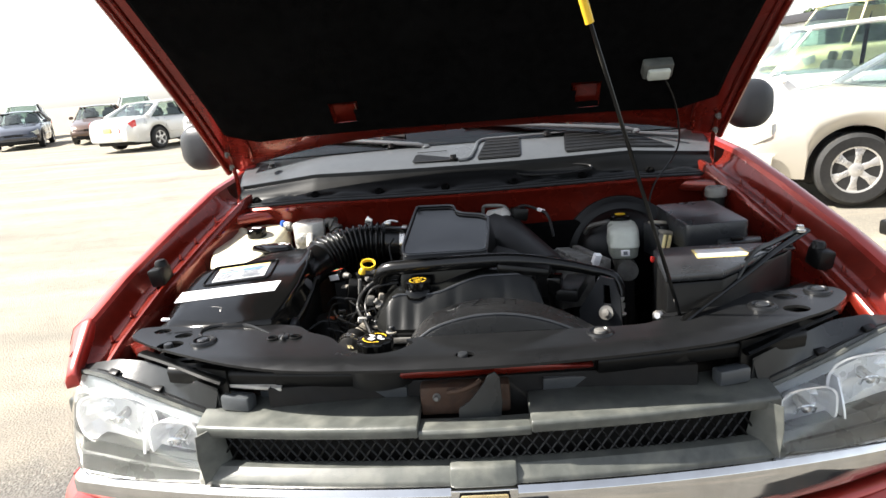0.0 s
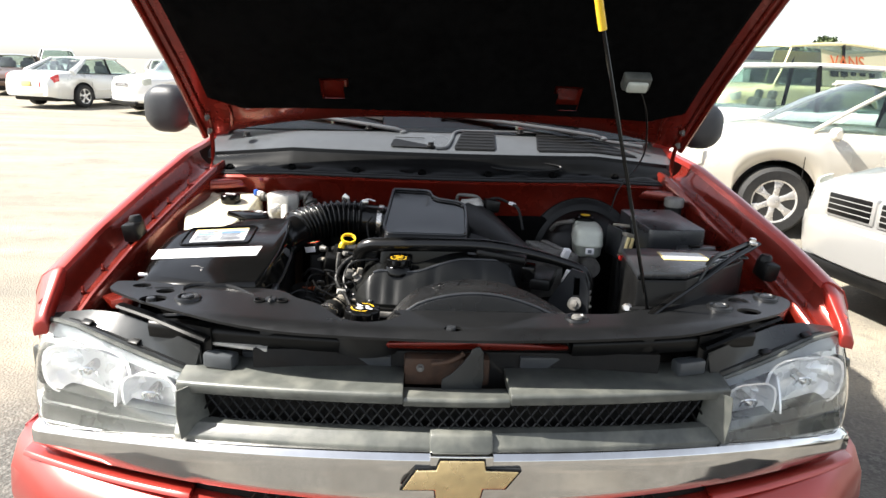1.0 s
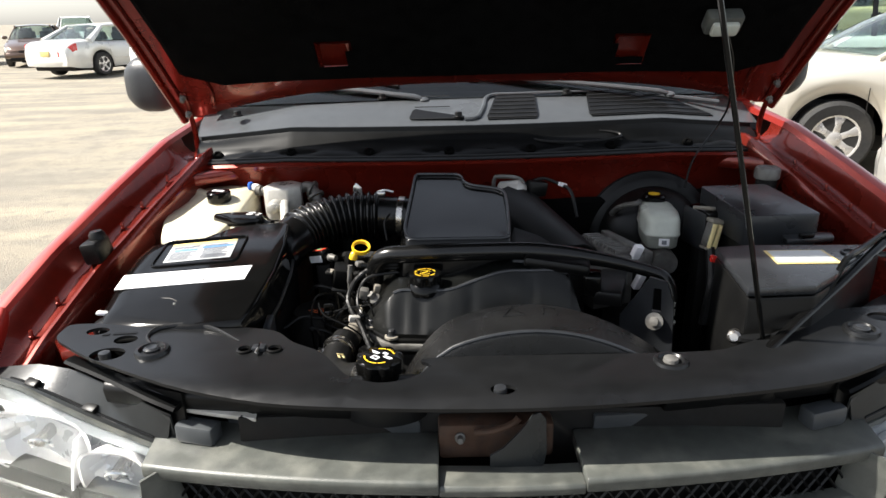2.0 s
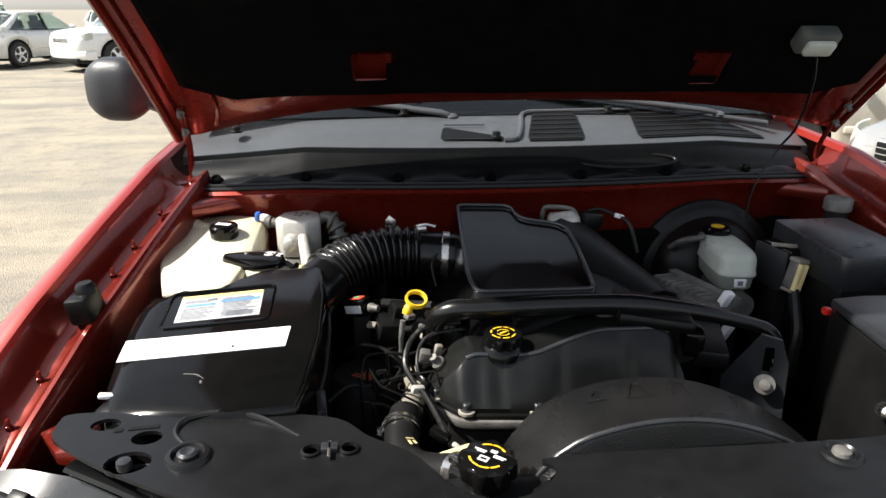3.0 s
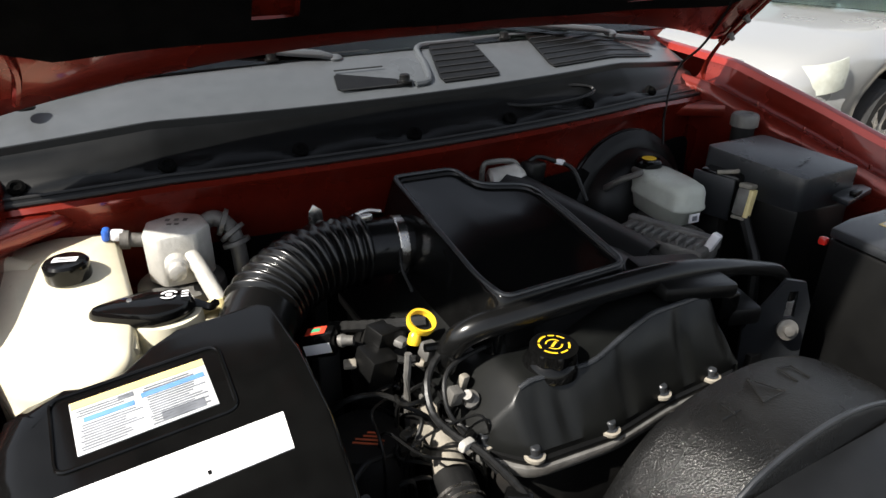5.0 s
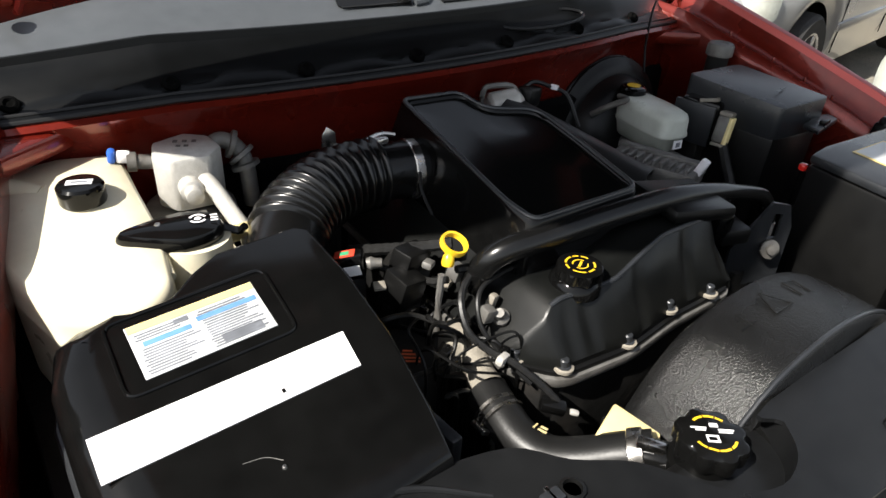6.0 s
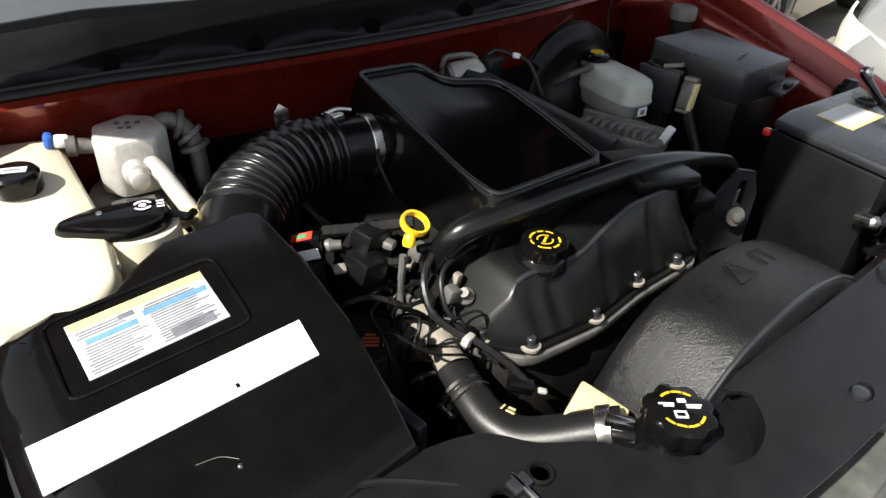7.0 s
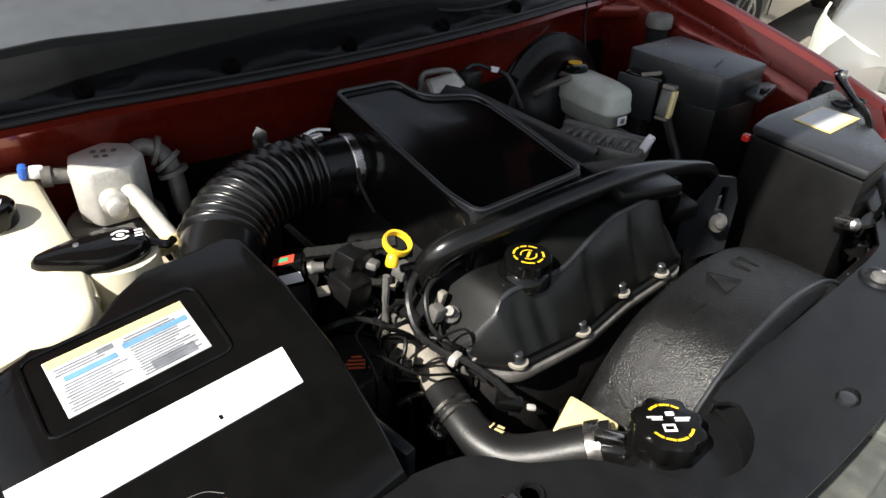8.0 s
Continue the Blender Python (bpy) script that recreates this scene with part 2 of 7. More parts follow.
# ---- mesh helpers ----
def finish(name, bm, material, angle=35):
    me = bpy.data.meshes.new(name)
    bmesh.ops.recalc_face_normals(bm, faces=bm.faces)
    bm.to_mesh(me)
    bm.free()
    for p in me.polygons:
        p.use_smooth = True
    me.set_sharp_from_angle(angle=radians(angle))
    me.materials.append(material)
    return me


def thing(name, at, label, category, group=""):
    """A top-level thing: an Empty at its base."""
    ob = new(name)
    ob.empty_display_size = 0.05
    ob.location = at
    return tagged(ob, label, category, group)


def part(name, bm, material, parent, label="", kind="", angle=35):
    """One mesh, in world places, under a thing or a part."""
    ob = new(name, finish(name, bm, material, angle))
    ob.parent = parent
    at = Vector((0, 0, 0))
    up = parent
    while up:
        at += up.location
        up = up.parent
    ob.matrix_parent_inverse = Matrix.Translation(-at) if parent.type == "EMPTY" else Matrix.Identity(4)
    return tagged(ob, label, kind=kind)


def put(bm, verts, faces):
    vs = [bm.verts.new(v) for v in verts]
    for f in faces:
        try:
            bm.faces.new([vs[i] for i in f])
        except ValueError:
            pass
    return vs


def bevel(bm, width, angle=30, segments=2, geom=None):
    if width <= 0:
        return bm
    bm.normal_update()
    edges = [e for e in bm.edges if len(e.link_faces) == 2 and e.calc_face_angle(0) > radians(angle)]
    bmesh.ops.bevel(bm, geom=edges, offset=width, segments=segments, affect="EDGES", profile=0.5, clamp_overlap=True)
    return bm


def box(centre, size, bev=0.003, m=None, bm=None):
    """A bevelled box; m turns it about its centre."""
    b = bmesh.new()
    x, y, z = (s / 2 for s in size)
    put(b, [(-x, -y, -z), (x, -y, -z), (x, y, -z), (-x, y, -z), (-x, -y, z), (x, -y, z), (x, y, z), (-x, y, z)],
        [(3, 2, 1, 0), (4, 5, 6, 7), (0, 1, 5, 4), (1, 2, 6, 5), (2, 3, 7, 6), (3, 0, 4, 7)])
    bevel(b, bev)
    b.transform(Matrix.Translation(centre) @ (m or Matrix.Identity(4)))
    return joined(bm, b)


def joined(bm, b):
    if bm is None:
        return b
    me = bpy.data.meshes.new("tmp")
    b.to_mesh(me)
    b.free()
    bm.from_mesh(me)
    bpy.data.meshes.remove(me)
    return bm


def prism(outline, z0, z1, bev=0.003, bm=None, top=None, m=None, segments=2):
    """A plan outline drawn up from z0 to z1; top(x, y) may give the upper height instead."""
    b = bmesh.new()
    k = len(outline)
    put(b, [(x, y, z0) for x, y in outline] + [(x, y, top(x, y) if top else z1) for x, y in outline],
        [tuple(reversed(range(k))), tuple(range(k, 2 * k))] + [(i, (i + 1) % k, k + (i + 1) % k, k + i) for i in range(k)])
    bevel(b, bev, segments=segments)
    if m:
        b.transform(m)
    return joined(bm, b)


def smooth(points, steps=6):
    """A Catmull-Rom line through points."""
    p = [Vector(q) for q in points]
    p = [2 * p[0] - p[1]] + p + [2 * p[-1] - p[-2]]
    out = []
    for i in range(1, len(p) - 2):
        for s in range(steps):
            t = s / steps
            out.append(0.5 * (2 * p[i] + (p[i + 1] - p[i - 1]) * t + (2 * p[i - 1] - 5 * p[i] + 4 * p[i + 1] - p[i + 2]) * t * t
                              + (3 * p[i] - p[i - 1] - 3 * p[i + 1] + p[i + 2]) * t ** 3))
    return out + [p[-2]]


def tube(points, radius, sides=10, steps=6, bm=None, flat=1.0):
    """A round rod along a smooth line; radius may be a function of the way along (0 to 1)."""
    b = bmesh.new()
    pts = smooth(points, steps) if steps > 1 else [Vector(q) for q in points]
    ring, rings = None, []
    up = Vector((0, 0, 1))
    for i, p in enumerate(pts):
        d = (pts[min(i + 1, len(pts) - 1)] - pts[max(i - 1, 0)]).normalized()
        side = d.cross(up)
        if side.length < 0.05:
            side = d.cross(Vector((0, 1, 0)))
        side.normalize()
        if rings and side.dot(last) < 0:
            side = -side
        last = side
        over = side.cross(d).normalized()
        r = radius(i / (len(pts) - 1)) if callable(radius) else radius
        rings.append([b.verts.new(p + side * (r * math.cos(a)) + over * (r * flat * math.sin(a))) for a in (2 * math.pi * k / sides for k in range(sides))])
    for a, c in zip(rings, rings[1:]):
        for k in range(sides):
            b.faces.new((a[k], a[(k + 1) % sides], c[(k + 1) % sides], c[k]))
    b.faces.new(rings[0])
    b.faces.new(list(reversed(rings[-1])))
    return joined(bm, b)


def lathe(profile, at=(0, 0, 0), axis=(0, 0, 1), sides=24, bm=None):
    """A turned shape from (radius, height) pairs, about an axis."""
    b = bmesh.new()
    rings = []
    for r, z in profile:
        rings.append([b.verts.new((max(r, 1e-4) * math.cos(2 * math.pi * k / sides), max(r, 1e-4) * math.sin(2 * math.pi * k / sides), z)) for k in range(sides)])
    for a, c in zip(rings, rings[1:]):
        for k in range(sides):
            b.faces.new((a[k], a[(k + 1) % sides], c[(k + 1) % sides], c[k]))
    b.faces.new(list(reversed(rings[0])))
    b.faces.new(rings[-1])
    b.transform(Matrix.Translation(at) @ Vector((0, 0, 1)).rotation_difference(Vector(axis)).to_matrix().to_4x4())
    return joined(bm, b)


def loft(sections, closed=False, caps=False, bm=None):
    """A skin over rows of points; closed: each row is a loop."""
    b = bmesh.new()
    rows = [[b.verts.new(p) for p in s] for s in sections]
    k = len(rows[0])
    for a, c in zip(rows, rows[1:]):
        for i in range(k if closed else k - 1):
            b.faces.new((a[i], a[(i + 1) % k], c[(i + 1) % k], c[i]))
    if caps:
        b.faces.new(list(reversed(rows[0])))
        b.faces.new(rows[-1])
    return joined(bm, b)


def thick(bm, t):
    """Gives a skin its thickness."""
    bmesh.ops.recalc_face_normals(bm, faces=bm.faces)
    bm.normal_update()
    skin, rim = bm.faces[:], [e for e in bm.edges if e.is_boundary]
    back = {v: bm.verts.new(v.co - v.normal * t) for v in bm.verts[:]}
    for f in skin:
        bm.faces.new([back[v] for v in reversed(f.verts)])
    for e in rim:
        a, b = e.verts
        bm.faces.new((a, b, back[b], back[a]))
    return bm


def lerp(table, v):
    """Straight lines through (v, value) pairs."""
    xs, ys = zip(*table)
    return float(np.interp(v, xs, ys))


def rounded(points, r, steps=4):
    """A plan outline with its corners rounded by r (one radius, or one for each corner)."""
    out, k = [], len(points)
    for i, p in enumerate(points):
        p = Vector(p)
        a, c = Vector(points[i - 1]) - p, Vector(points[(i + 1) % k]) - p
        w = r[i] if isinstance(r, (list, tuple)) else r
        w = min(w, a.length * 0.48, c.length * 0.48)
        p0, p1 = p + a.normalized() * w, p + c.normalized() * w
        for s in range(steps + 1):
            t = s / steps
            q = p0 * (1 - t) ** 2 + p * 2 * t * (1 - t) + p1 * t * t
            out.append((q.x, q.y))
    return out


def turned(rx=0, ry=0, rz=0):
    return pose(0, 0, 0, rx, ry, rz)


def linspace(a, b, n):
    return [a + (b - a) * i / (n - 1) for i in range(n)]


def bolt(name, at, parent, r=0.011, material=None, axis=(0, 0, 1), washer=True):
    prof = [(r * 1.5, 0), (r * 1.5, 0.003), (r * 1.05, 0.004)] if washer else [(r, 0)]
    bm = lathe(prof + [(r, 0.005), (r, 0.012), (r * 0.8, 0.0135)], at, axis, 12)
    return part(name, bm, material or STEEL, parent)


# ---- ground ----
ground_bm = bmesh.new()
N = 60
gx = [math.copysign((abs(i) / N) ** 3 * 1500, i) for i in range(-N, N + 1)]
grid = [[ground_bm.verts.new((x, y + 8, 0.018 * noise.noise((x * 0.35, y * 0.35, 0)) * min(1, 60 / (1 + abs(x) + abs(y))) - 0.02)) for x in gx] for y in gx]
for ra, rb in zip(grid, grid[1:]):
    for i in range(2 * N):
        ground_bm.faces.new((ra[i], ra[i + 1], rb[i + 1], rb[i]))
ground = new("ground", finish("ground", ground_bm, asphalt(), 60))
tagged(ground, "sun-bleached worn asphalt of a car lot with sandy patches", "ground", kind="structure")

# ---- the red sport utility vehicle with its bonnet open ----
suv = thing("suv", (0, 1.3, 0), "dark red metallic sport utility vehicle with its bonnet propped open", "car")


def nose(x):
    """How far back the front of the car lies at x."""
    return 0.51 + 0.31 * x * x


def edge_x(y):
    return lerp([(0.72, 0.858), (0.80, 0.842), (1.0, 0.802), (1.2, 0.760), (1.39, 0.720), (1.8, 0.70)], y)


def edge_z(y):
    return lerp([(0.72, 0.925), (0.76, 0.955), (0.85, 1.005), (1.0, 1.070), (1.2, 1.140), (1.39, 1.200), (1.8, 1.235)], y)


WHEEL_Y, WHEEL_R = 1.36, 0.37
for s in (-1, 1):
    # outer skin of the wing, with the wheel arch
    rows = []
    for y in linspace(0.870, 1.80, 40):
        ex, ez = edge_x(y), edge_z(y)
        arch = math.sqrt(max(0, 0.45 ** 2 - (y - WHEEL_Y) ** 2)) + 0.36 if abs(y - WHEEL_Y) < 0.45 else 0
        low = max(0.42 if y > 0.9 else 0.62, arch)
        out = lerp([(0.72, 0.872), (0.85, 0.900), (1.1, 0.912), (1.4, 0.915), (1.8, 0.905)], y)
        out = max(out, ex + 0.03)
        fore = max(0, min(1, (1.25 - y) / 0.38))
        prof = [(ex + 0.007, ez - 0.012), (ex + 0.009, ez - 0.001), (ex + 0.018, ez + 0.001), (ex + 0.035, ez - 0.005), (ex + 0.050 + 0.008 * fore, ez - 0.020), (ex + 0.062 + 0.012 * fore, ez - 0.055), (max(ex + 0.068 + 0.012 * fore, ex * 0.45 + out * 0.55), ez - 0.15), (max(out, ex + 0.07 + 0.012 * fore), ez - 0.26)]
        prof += [(out + 0.005 - 0.02 * k, (ez - 0.26) * (1 - k) + low * k) for k in (0.35, 0.7, 1.0)]
        rows.append([(s * x, y, z) for i, (x, z) in enumerate(prof)])
    wing = part("fender", thick(loft(rows), -0.004 * s), RED, suv)
    # ledge that the bonnet closes on
    rows = []
    for y in linspace(0.790, 1.46, 50):
        ex, ez = edge_x(y), edge_z(y)
        dent = 0.0025 * max(0, math.sin(y * 95)) ** 6
        prof = [(ex + 0.0085, ez - 0.010), (ex + 0.001, ez - 0.032), (ex - 0.012, ez - 0.045), (ex - 0.020, ez - 0.050 - dent), (ex - 0.044, ez - 0.050 - dent), (ex - 0.052, ez - 0.046),
                (ex - 0.057, ez - 0.039), (ex - 0.064, ez - 0.038), (ex - 0.070, ez - 0.044), (ex - 0.073, ez - 0.060), (ex - 0.072, ez - 0.115), (ex - 0.050, ez - 0.20), (ex - 0.02, 0.62)]
        rows.append([(s * x, y, z) for x, z in prof])
    ledge = part("inner_fender", thick(loft(rows), 0.003 * s), RED_IN_SHADE, suv, "red painted inner wing with spot-weld dimples")
    for y in (0.86, 0.93, 1.07, 1.13, 1.20, 1.30):
        bolt("bolt", (s * (edge_x(y) - 0.032), y, edge_z(y) - 0.049), ledge, 0.0032, RED_IN_SHADE)
    # rubber stops
    y, x = (1.035, 0.752) if s < 0 else (0.945, 0.742)
    ez = edge_z(y)
    bm = box((s * x, y, ez - 0.026), (0.036, 0.052, 0.044), 0.007, turned(6, s * 8, s * 6))
    lathe([(0.016, 0), (0.015, 0.010), (0.011, 0.016)], (s * (x - 0.004), y + 0.004, ez - 0.006), (s * 0.1, 0, 1), 14, bm=bm)
    part("rubber_stop", bm, BLACK, suv, "black rubber bonnet stop")
    # front tip of the wing above the lamp
    rows = []
    for k in linspace(0, 1, 13):
        y = 0.755 + 0.118 * k
        xi, zi = 0.822 + 0.0125 * k, edge_z(y) - 0.010 * (1 - k)
        drop = 0.006 * max(0, 1 - k * 7) ** 2
        prof = [(0.0, -0.034), (0.0, -0.012 - drop), (0.003, -0.001 - drop), (0.012, 0.001 - drop), (0.024 + 0.004 * k, -0.005 - drop), (0.031 + 0.020 * k, -0.026 + 0.006 * k), (0.030 + 0.037 * k, -0.040 - 0.015 * k)]
        rows.append([(s * (xi + x), y, zi + z) for x, z in prof])
    part("fender_tip", bevel(loft(rows, True, True), 0.003, 40), RED, suv)
    # wheel
    wheel = part("wheel", lathe([(0.20, -0.11), (0.33, -0.115), (0.365, -0.09), (WHEEL_R, -0.05), (WHEEL_R, 0.05), (0.365, 0.09), (0.33, 0.115), (0.20, 0.11)], (s * 0.82, WHEEL_Y, WHEEL_R), (s, 0, 0), 40), TYRE, suv)
    part("rim", lathe([(0.21, 0.10), (0.215, 0.118), (0.19, 0.112), (0.17, 0.07), (0.06, 0.095), (0.03, 0.10)], (s * 0.82, WHEEL_Y, WHEEL_R), (s, 0, 0), 32), RIM, wheel)
    wheel = part("wheel", lathe([(0.20, -0.11), (0.33, -0.115), (0.365, -0.09), (WHEEL_R, -0.05), (WHEEL_R, 0.05), (0.365, 0.09), (0.33, 0.115), (0.20, 0.11)], (s * 0.82, WHEEL_Y + 2.87, WHEEL_R), (s, 0, 0), 40), TYRE, suv)
    part("rim", lathe([(0.21, 0.10), (0.215, 0.118), (0.19, 0.112), (0.17, 0.07), (0.06, 0.095), (0.03, 0.10)], (s * 0.82, WHEEL_Y + 2.87, WHEEL_R), (s, 0, 0), 32), RIM, wheel)
    # door mirror
    rows = []
    for k in linspace(0, 1, 12):
        x = 0.915 + 0.165 * k
        g = math.sin(min(1, k * 1.6 + 0.35) * math.pi * 0.5) * (1 - max(0, k - 0.6) ** 2.4 * 3.6)
        rows.append([(s * x, 2.0 + 0.03 * k + 0.065 * g * math.copysign(abs(math.cos(a)) ** 0.7, math.cos(a)), 1.275 + 0.086 * g * math.copysign(abs(math.sin(a)) ** 0.7, math.sin(a))) for a in linspace(0, 2 * math.pi, 29)[:-1]])
    mirror = part("door_mirror", loft(rows, True, True), MIRROR_PL, suv, "rounded grey plastic door mirror")
    part("mirror_arm", tube([(s * 0.775, 2.02, 1.195), (s * 0.84, 2.01, 1.215), (s * 0.93, 2.0, 1.255)], lambda k: 0.042 - 0.008 * k, 10, 4, flat=0.8), MIRROR_PL, suv)
    # door and sill skin behind the wing
    rows = []
    for y in linspace(1.805, 5.15, 36):
        arch = math.sqrt(max(0, 0.45 ** 2 - (y - WHEEL_Y - 2.87) ** 2)) + 0.36 if abs(y - WHEEL_Y - 2.87) < 0.45 else 0
        low = max(0.40, arch)
        tuck = 0.10 * max(0, (y - 4.8) / 0.35) ** 2
        rows.append([(s * (x - tuck), y, z) for x, z in ((0.70, 1.235), (0.80, 1.19), (0.885, 1.06), (0.915, (1.0 + low) / 2), (0.89, low))])
    part("door_skin", thick(loft(rows), -0.004 * s), RED, suv)
    part("side_window", prism([(1.86, 1.25), (2.42, 1.68), (4.9, 1.66), (5.0, 1.25)], 0, 0.006, 0.001, m=Matrix(((0, 0, s, s * 0.70), (1, 0, 0, 0), (0, 1, 0, 0), (0, 0, 0, 1)))), GLASS, suv)

roof_rows = []
for y, z, w in ((2.40, 1.70, 0.60), (2.6, 1.745, 0.62), (3.4, 1.77, 0.63), (4.6, 1.755, 0.62), (4.95, 1.70, 0.60)):
    roof_rows.append([(w * k, y, z - 0.06 * k * k) for k in linspace(-1, 1, 11)])
part("roof", thick(loft(roof_rows), 0.02), RED, suv)
tail_rows = [[(0.60 * k, 4.95, 1.69 - 0.06 * k * k) for k in linspace(-1, 1, 9)], [(0.70 * k, 5.08, 1.24) for k in linspace(-1, 1, 9)], [(0.82 * k, 5.16, 0.75) for k in linspace(-1, 1, 9)], [(0.82 * k, 5.14, 0.42) for k in linspace(-1, 1, 9)]]
part("tailgate", thick(loft(tail_rows), 0.02), RED, suv)
for s in (-1, 1):
    part("windshield_pillar", tube([(s * 0.715, 1.62, 1.235), (s * 0.66, 2.05, 1.50), (s * 0.60, 2.42, 1.69)], 0.035, 8), RED, suv)
part("underbody", box((0, 3.4, 0.42), (1.6, 3.4, 0.10), 0.02), DARK, suv)
part("dashboard", box((0, 2.05, 1.10), (1.36, 0.62, 0.22), 0.05), INSIDE, suv)
rows = [[(x * w, y + 0.05 * x * x, z - 0.02 * x * x) for x in linspace(-0.70, 0.70, 15)] for y, z, w in ((1.545, 1.262, 1.0), (1.85, 1.42, 0.97), (2.42, 1.70, 0.87))]
part("windshield", thick(loft(rows), 0.005), SCREEN, suv)

# cowl between bonnet and windscreen
def cowl_y(x):
    return 1.415 + 0.20 * x * x


rows = []
for x in linspace(-0.715, 0.715, 41):
    y, drop = cowl_y(x), 0.03 * max(0, abs(x) - 0.45) / 0.27
    rows.append([(x, y - 0.004, 1.196 - drop), (x, y, 1.214 - drop), (x, y + 0.012, 1.219 - drop), (x, y + 0.10, 1.252 - drop), (x, y + 0.14, 1.262 - drop), (x, y + 0.20, 1.268 - drop)])
cowl = part("cowl_panel", thick(loft(rows), 0.004), COWL, suv, "weathered grey plastic cowl panel with black vents")


def cowl_patch(name, corners, material, lift, parent, ribs=0):
    """A thin plate lying on the cowl, given by corners (x, way back over the cowl 0 to 1)."""
    def at(x, k, up):
        return (x, cowl_y(x) + 0.012 + 0.128 * k, 1.219 + 0.043 * k - 0.03 * max(0, abs(x) - 0.45) / 0.27 + up)
    rows = []
    for j in range(9):
        v = j / 8
        (x0, k0), (x1, k1) = [(corners[p][0] * (1 - v) + corners[q][0] * v, (corners[p][1] * (1 - v) + corners[q][1] * v) * 8) for p, q in ((0, 3), (1, 2))]
        inset = 0.006 if j in (0, 8) else 0.0
        rows.append([at(x0 + inset + (x1 - x0 - 2 * inset) * i / 14, k0 + (k1 - k0) * i / 14, 0.0035 + 0.0046 * min(1, (k0 + (k1 - k0) * i / 14) / 0.69)) for i in range(15)])
    ob = part(name, thick(loft(rows), lift), material, parent)
    for i in range(ribs):
        k = 0.08 + 0.84 * i / max(1, ribs - 1)
        xs = [c[0] for c in corners]
        lo = lerp(sorted([(corners[3][1] * 8, corners[3][0]), (corners[0][1] * 8, corners[0][0])]), k)
        hi = lerp(sorted([(corners[2][1] * 8, corners[2][0]), (corners[1][1] * 8, corners[1][0])]), k)
        part("vent_slat", tube([at(lo + 0.004 + (hi - lo - 0.008) * j / 8, k, 0.0045 + 0.0046 * min(1, k / 0.69)) for j in range(9)], 0.0013, 5, 1), SEAL_EDGE, ob)
    return ob


vent_a = cowl_patch("vent", [(-0.165, 0.012), (-0.03, 0.006), (-0.06, 0.030), (-0.155, 0.055)], BLACK, 0.002, cowl, 3)
vent_b = cowl_patch("vent", [(0.02, 0.004), (0.148, 0.004), (0.152, 0.118), (0.055, 0.118)], BLACK, 0.002, cowl, 7)
vent_c = cowl_patch("vent", [(0.272, 0.004), (0.60, 0.004), (0.50, 0.075), (0.285, 0.118)], BLACK, 0.002, cowl, 7)
ridge = [(x, cowl_y(x) + 0.012 + 0.128 * k, 1.2225 + 0.043 * k) for x, k in ((-0.03, 0.06), (0.0, 0.12), (0.018, 0.5), (0.035, 0.95), (0.10, 1.0), (0.28, 0.98), (0.45, 0.75), (0.62, 0.30))]
part("vent_rim", tube(ridge, 0.006, 8, 4), COWL, cowl)
for x, k in ((-0.235, 0.95), (0.235, 0.95), (-0.045, 0.14), (-0.60, 0.25)):
    bolt("push_pin", (x, cowl_y(x) + 0.012 + 0.128 * k, 1.222 + 0.043 * k), cowl, 0.009, BLACK)

# black seal between cowl and bulkhead
def bulk_y(x):
    return 1.335 + 0.17 * x * x


CLIPS = (-0.63, -0.445, -0.258, -0.07, 0.12, 0.31, 0.50)


def fold(x):
    """How far the rubber lip is drawn up between its clips: 0 at a clip, 1 between two."""
    return abs(math.sin(math.pi * (x - CLIPS[1]) / 0.1885)) ** 1.3


rows = []
for x in linspace(-0.69, 0.69, 139):
    y, y2, drop = bulk_y(x), cowl_y(x), 0.03 * max(0, abs(x) - 0.45) / 0.27
    f = fold(x)
    crease = 0.0035 * noise.noise((x * 21, 2, 0))
    oval = math.exp(-((x - 0.232) / 0.092) ** 6)
    rows.append([(x, y - 0.004, 1.146 - drop * 0.5), (x, y - 0.004, 1.151 - drop * 0.5), (x, y + 0.006, 1.155 - drop * 0.5), (x, y + 0.010, 1.152 - drop * 0.5),
                 (x, y + 0.016, 1.155 + 0.003 * f - drop * 0.5), (x, y + 0.022 + 0.004 * f, 1.157 + 0.007 * f + crease - drop * 0.5), (x, y + 0.030 + 0.003 * f, 1.158 + 0.007 * f + 1.5 * crease - drop * 0.5),
                 (x, y + 0.036, 1.165 + 0.002 * f - crease - drop * 0.5), (x, y + 0.042, 1.171 - drop * 0.5), (x, y + 0.050, 1.178 - drop * 0.6), (x, y + 0.058, 1.188 - 0.005 * oval - drop * 0.7),
                 (x, y2 - 0.018, 1.197 - 0.009 * oval - drop * 0.9), (x, y2 - 0.010, 1.204 - drop), (x, y2 - 0.008, 1.203 - drop), (x, y2 - 0.006, 1.213 - drop), (x, y2 - 0.004, 1.214 - drop)])
seal = part("cowl_seal", thick(loft(rows), 0.004), SEAL, suv, "folded black rubber cowl seal")
for dy, z, r in ((-0.005, 1.1505, 0.0036), (0.008, 1.1555, 0.0028)):
    part("seal_bead", tube([(x, bulk_y(x) + dy, z - 0.015 * max(0, abs(x) - 0.45) / 0.27) for x in linspace(-0.688, 0.688, 47)], r, 8, 1), RUBBER, seal)
ring = [(0.232 + 0.106 * math.cos(a), bulk_y(0.232) + 0.056 + 0.022 * math.sin(a), 1.1835 + 0.010 * math.sin(a)) for a in linspace(0, 2 * math.pi, 33)]
part("oval_grommet", tube(ring, 0.0032, 6, 2), RUBBER, seal)
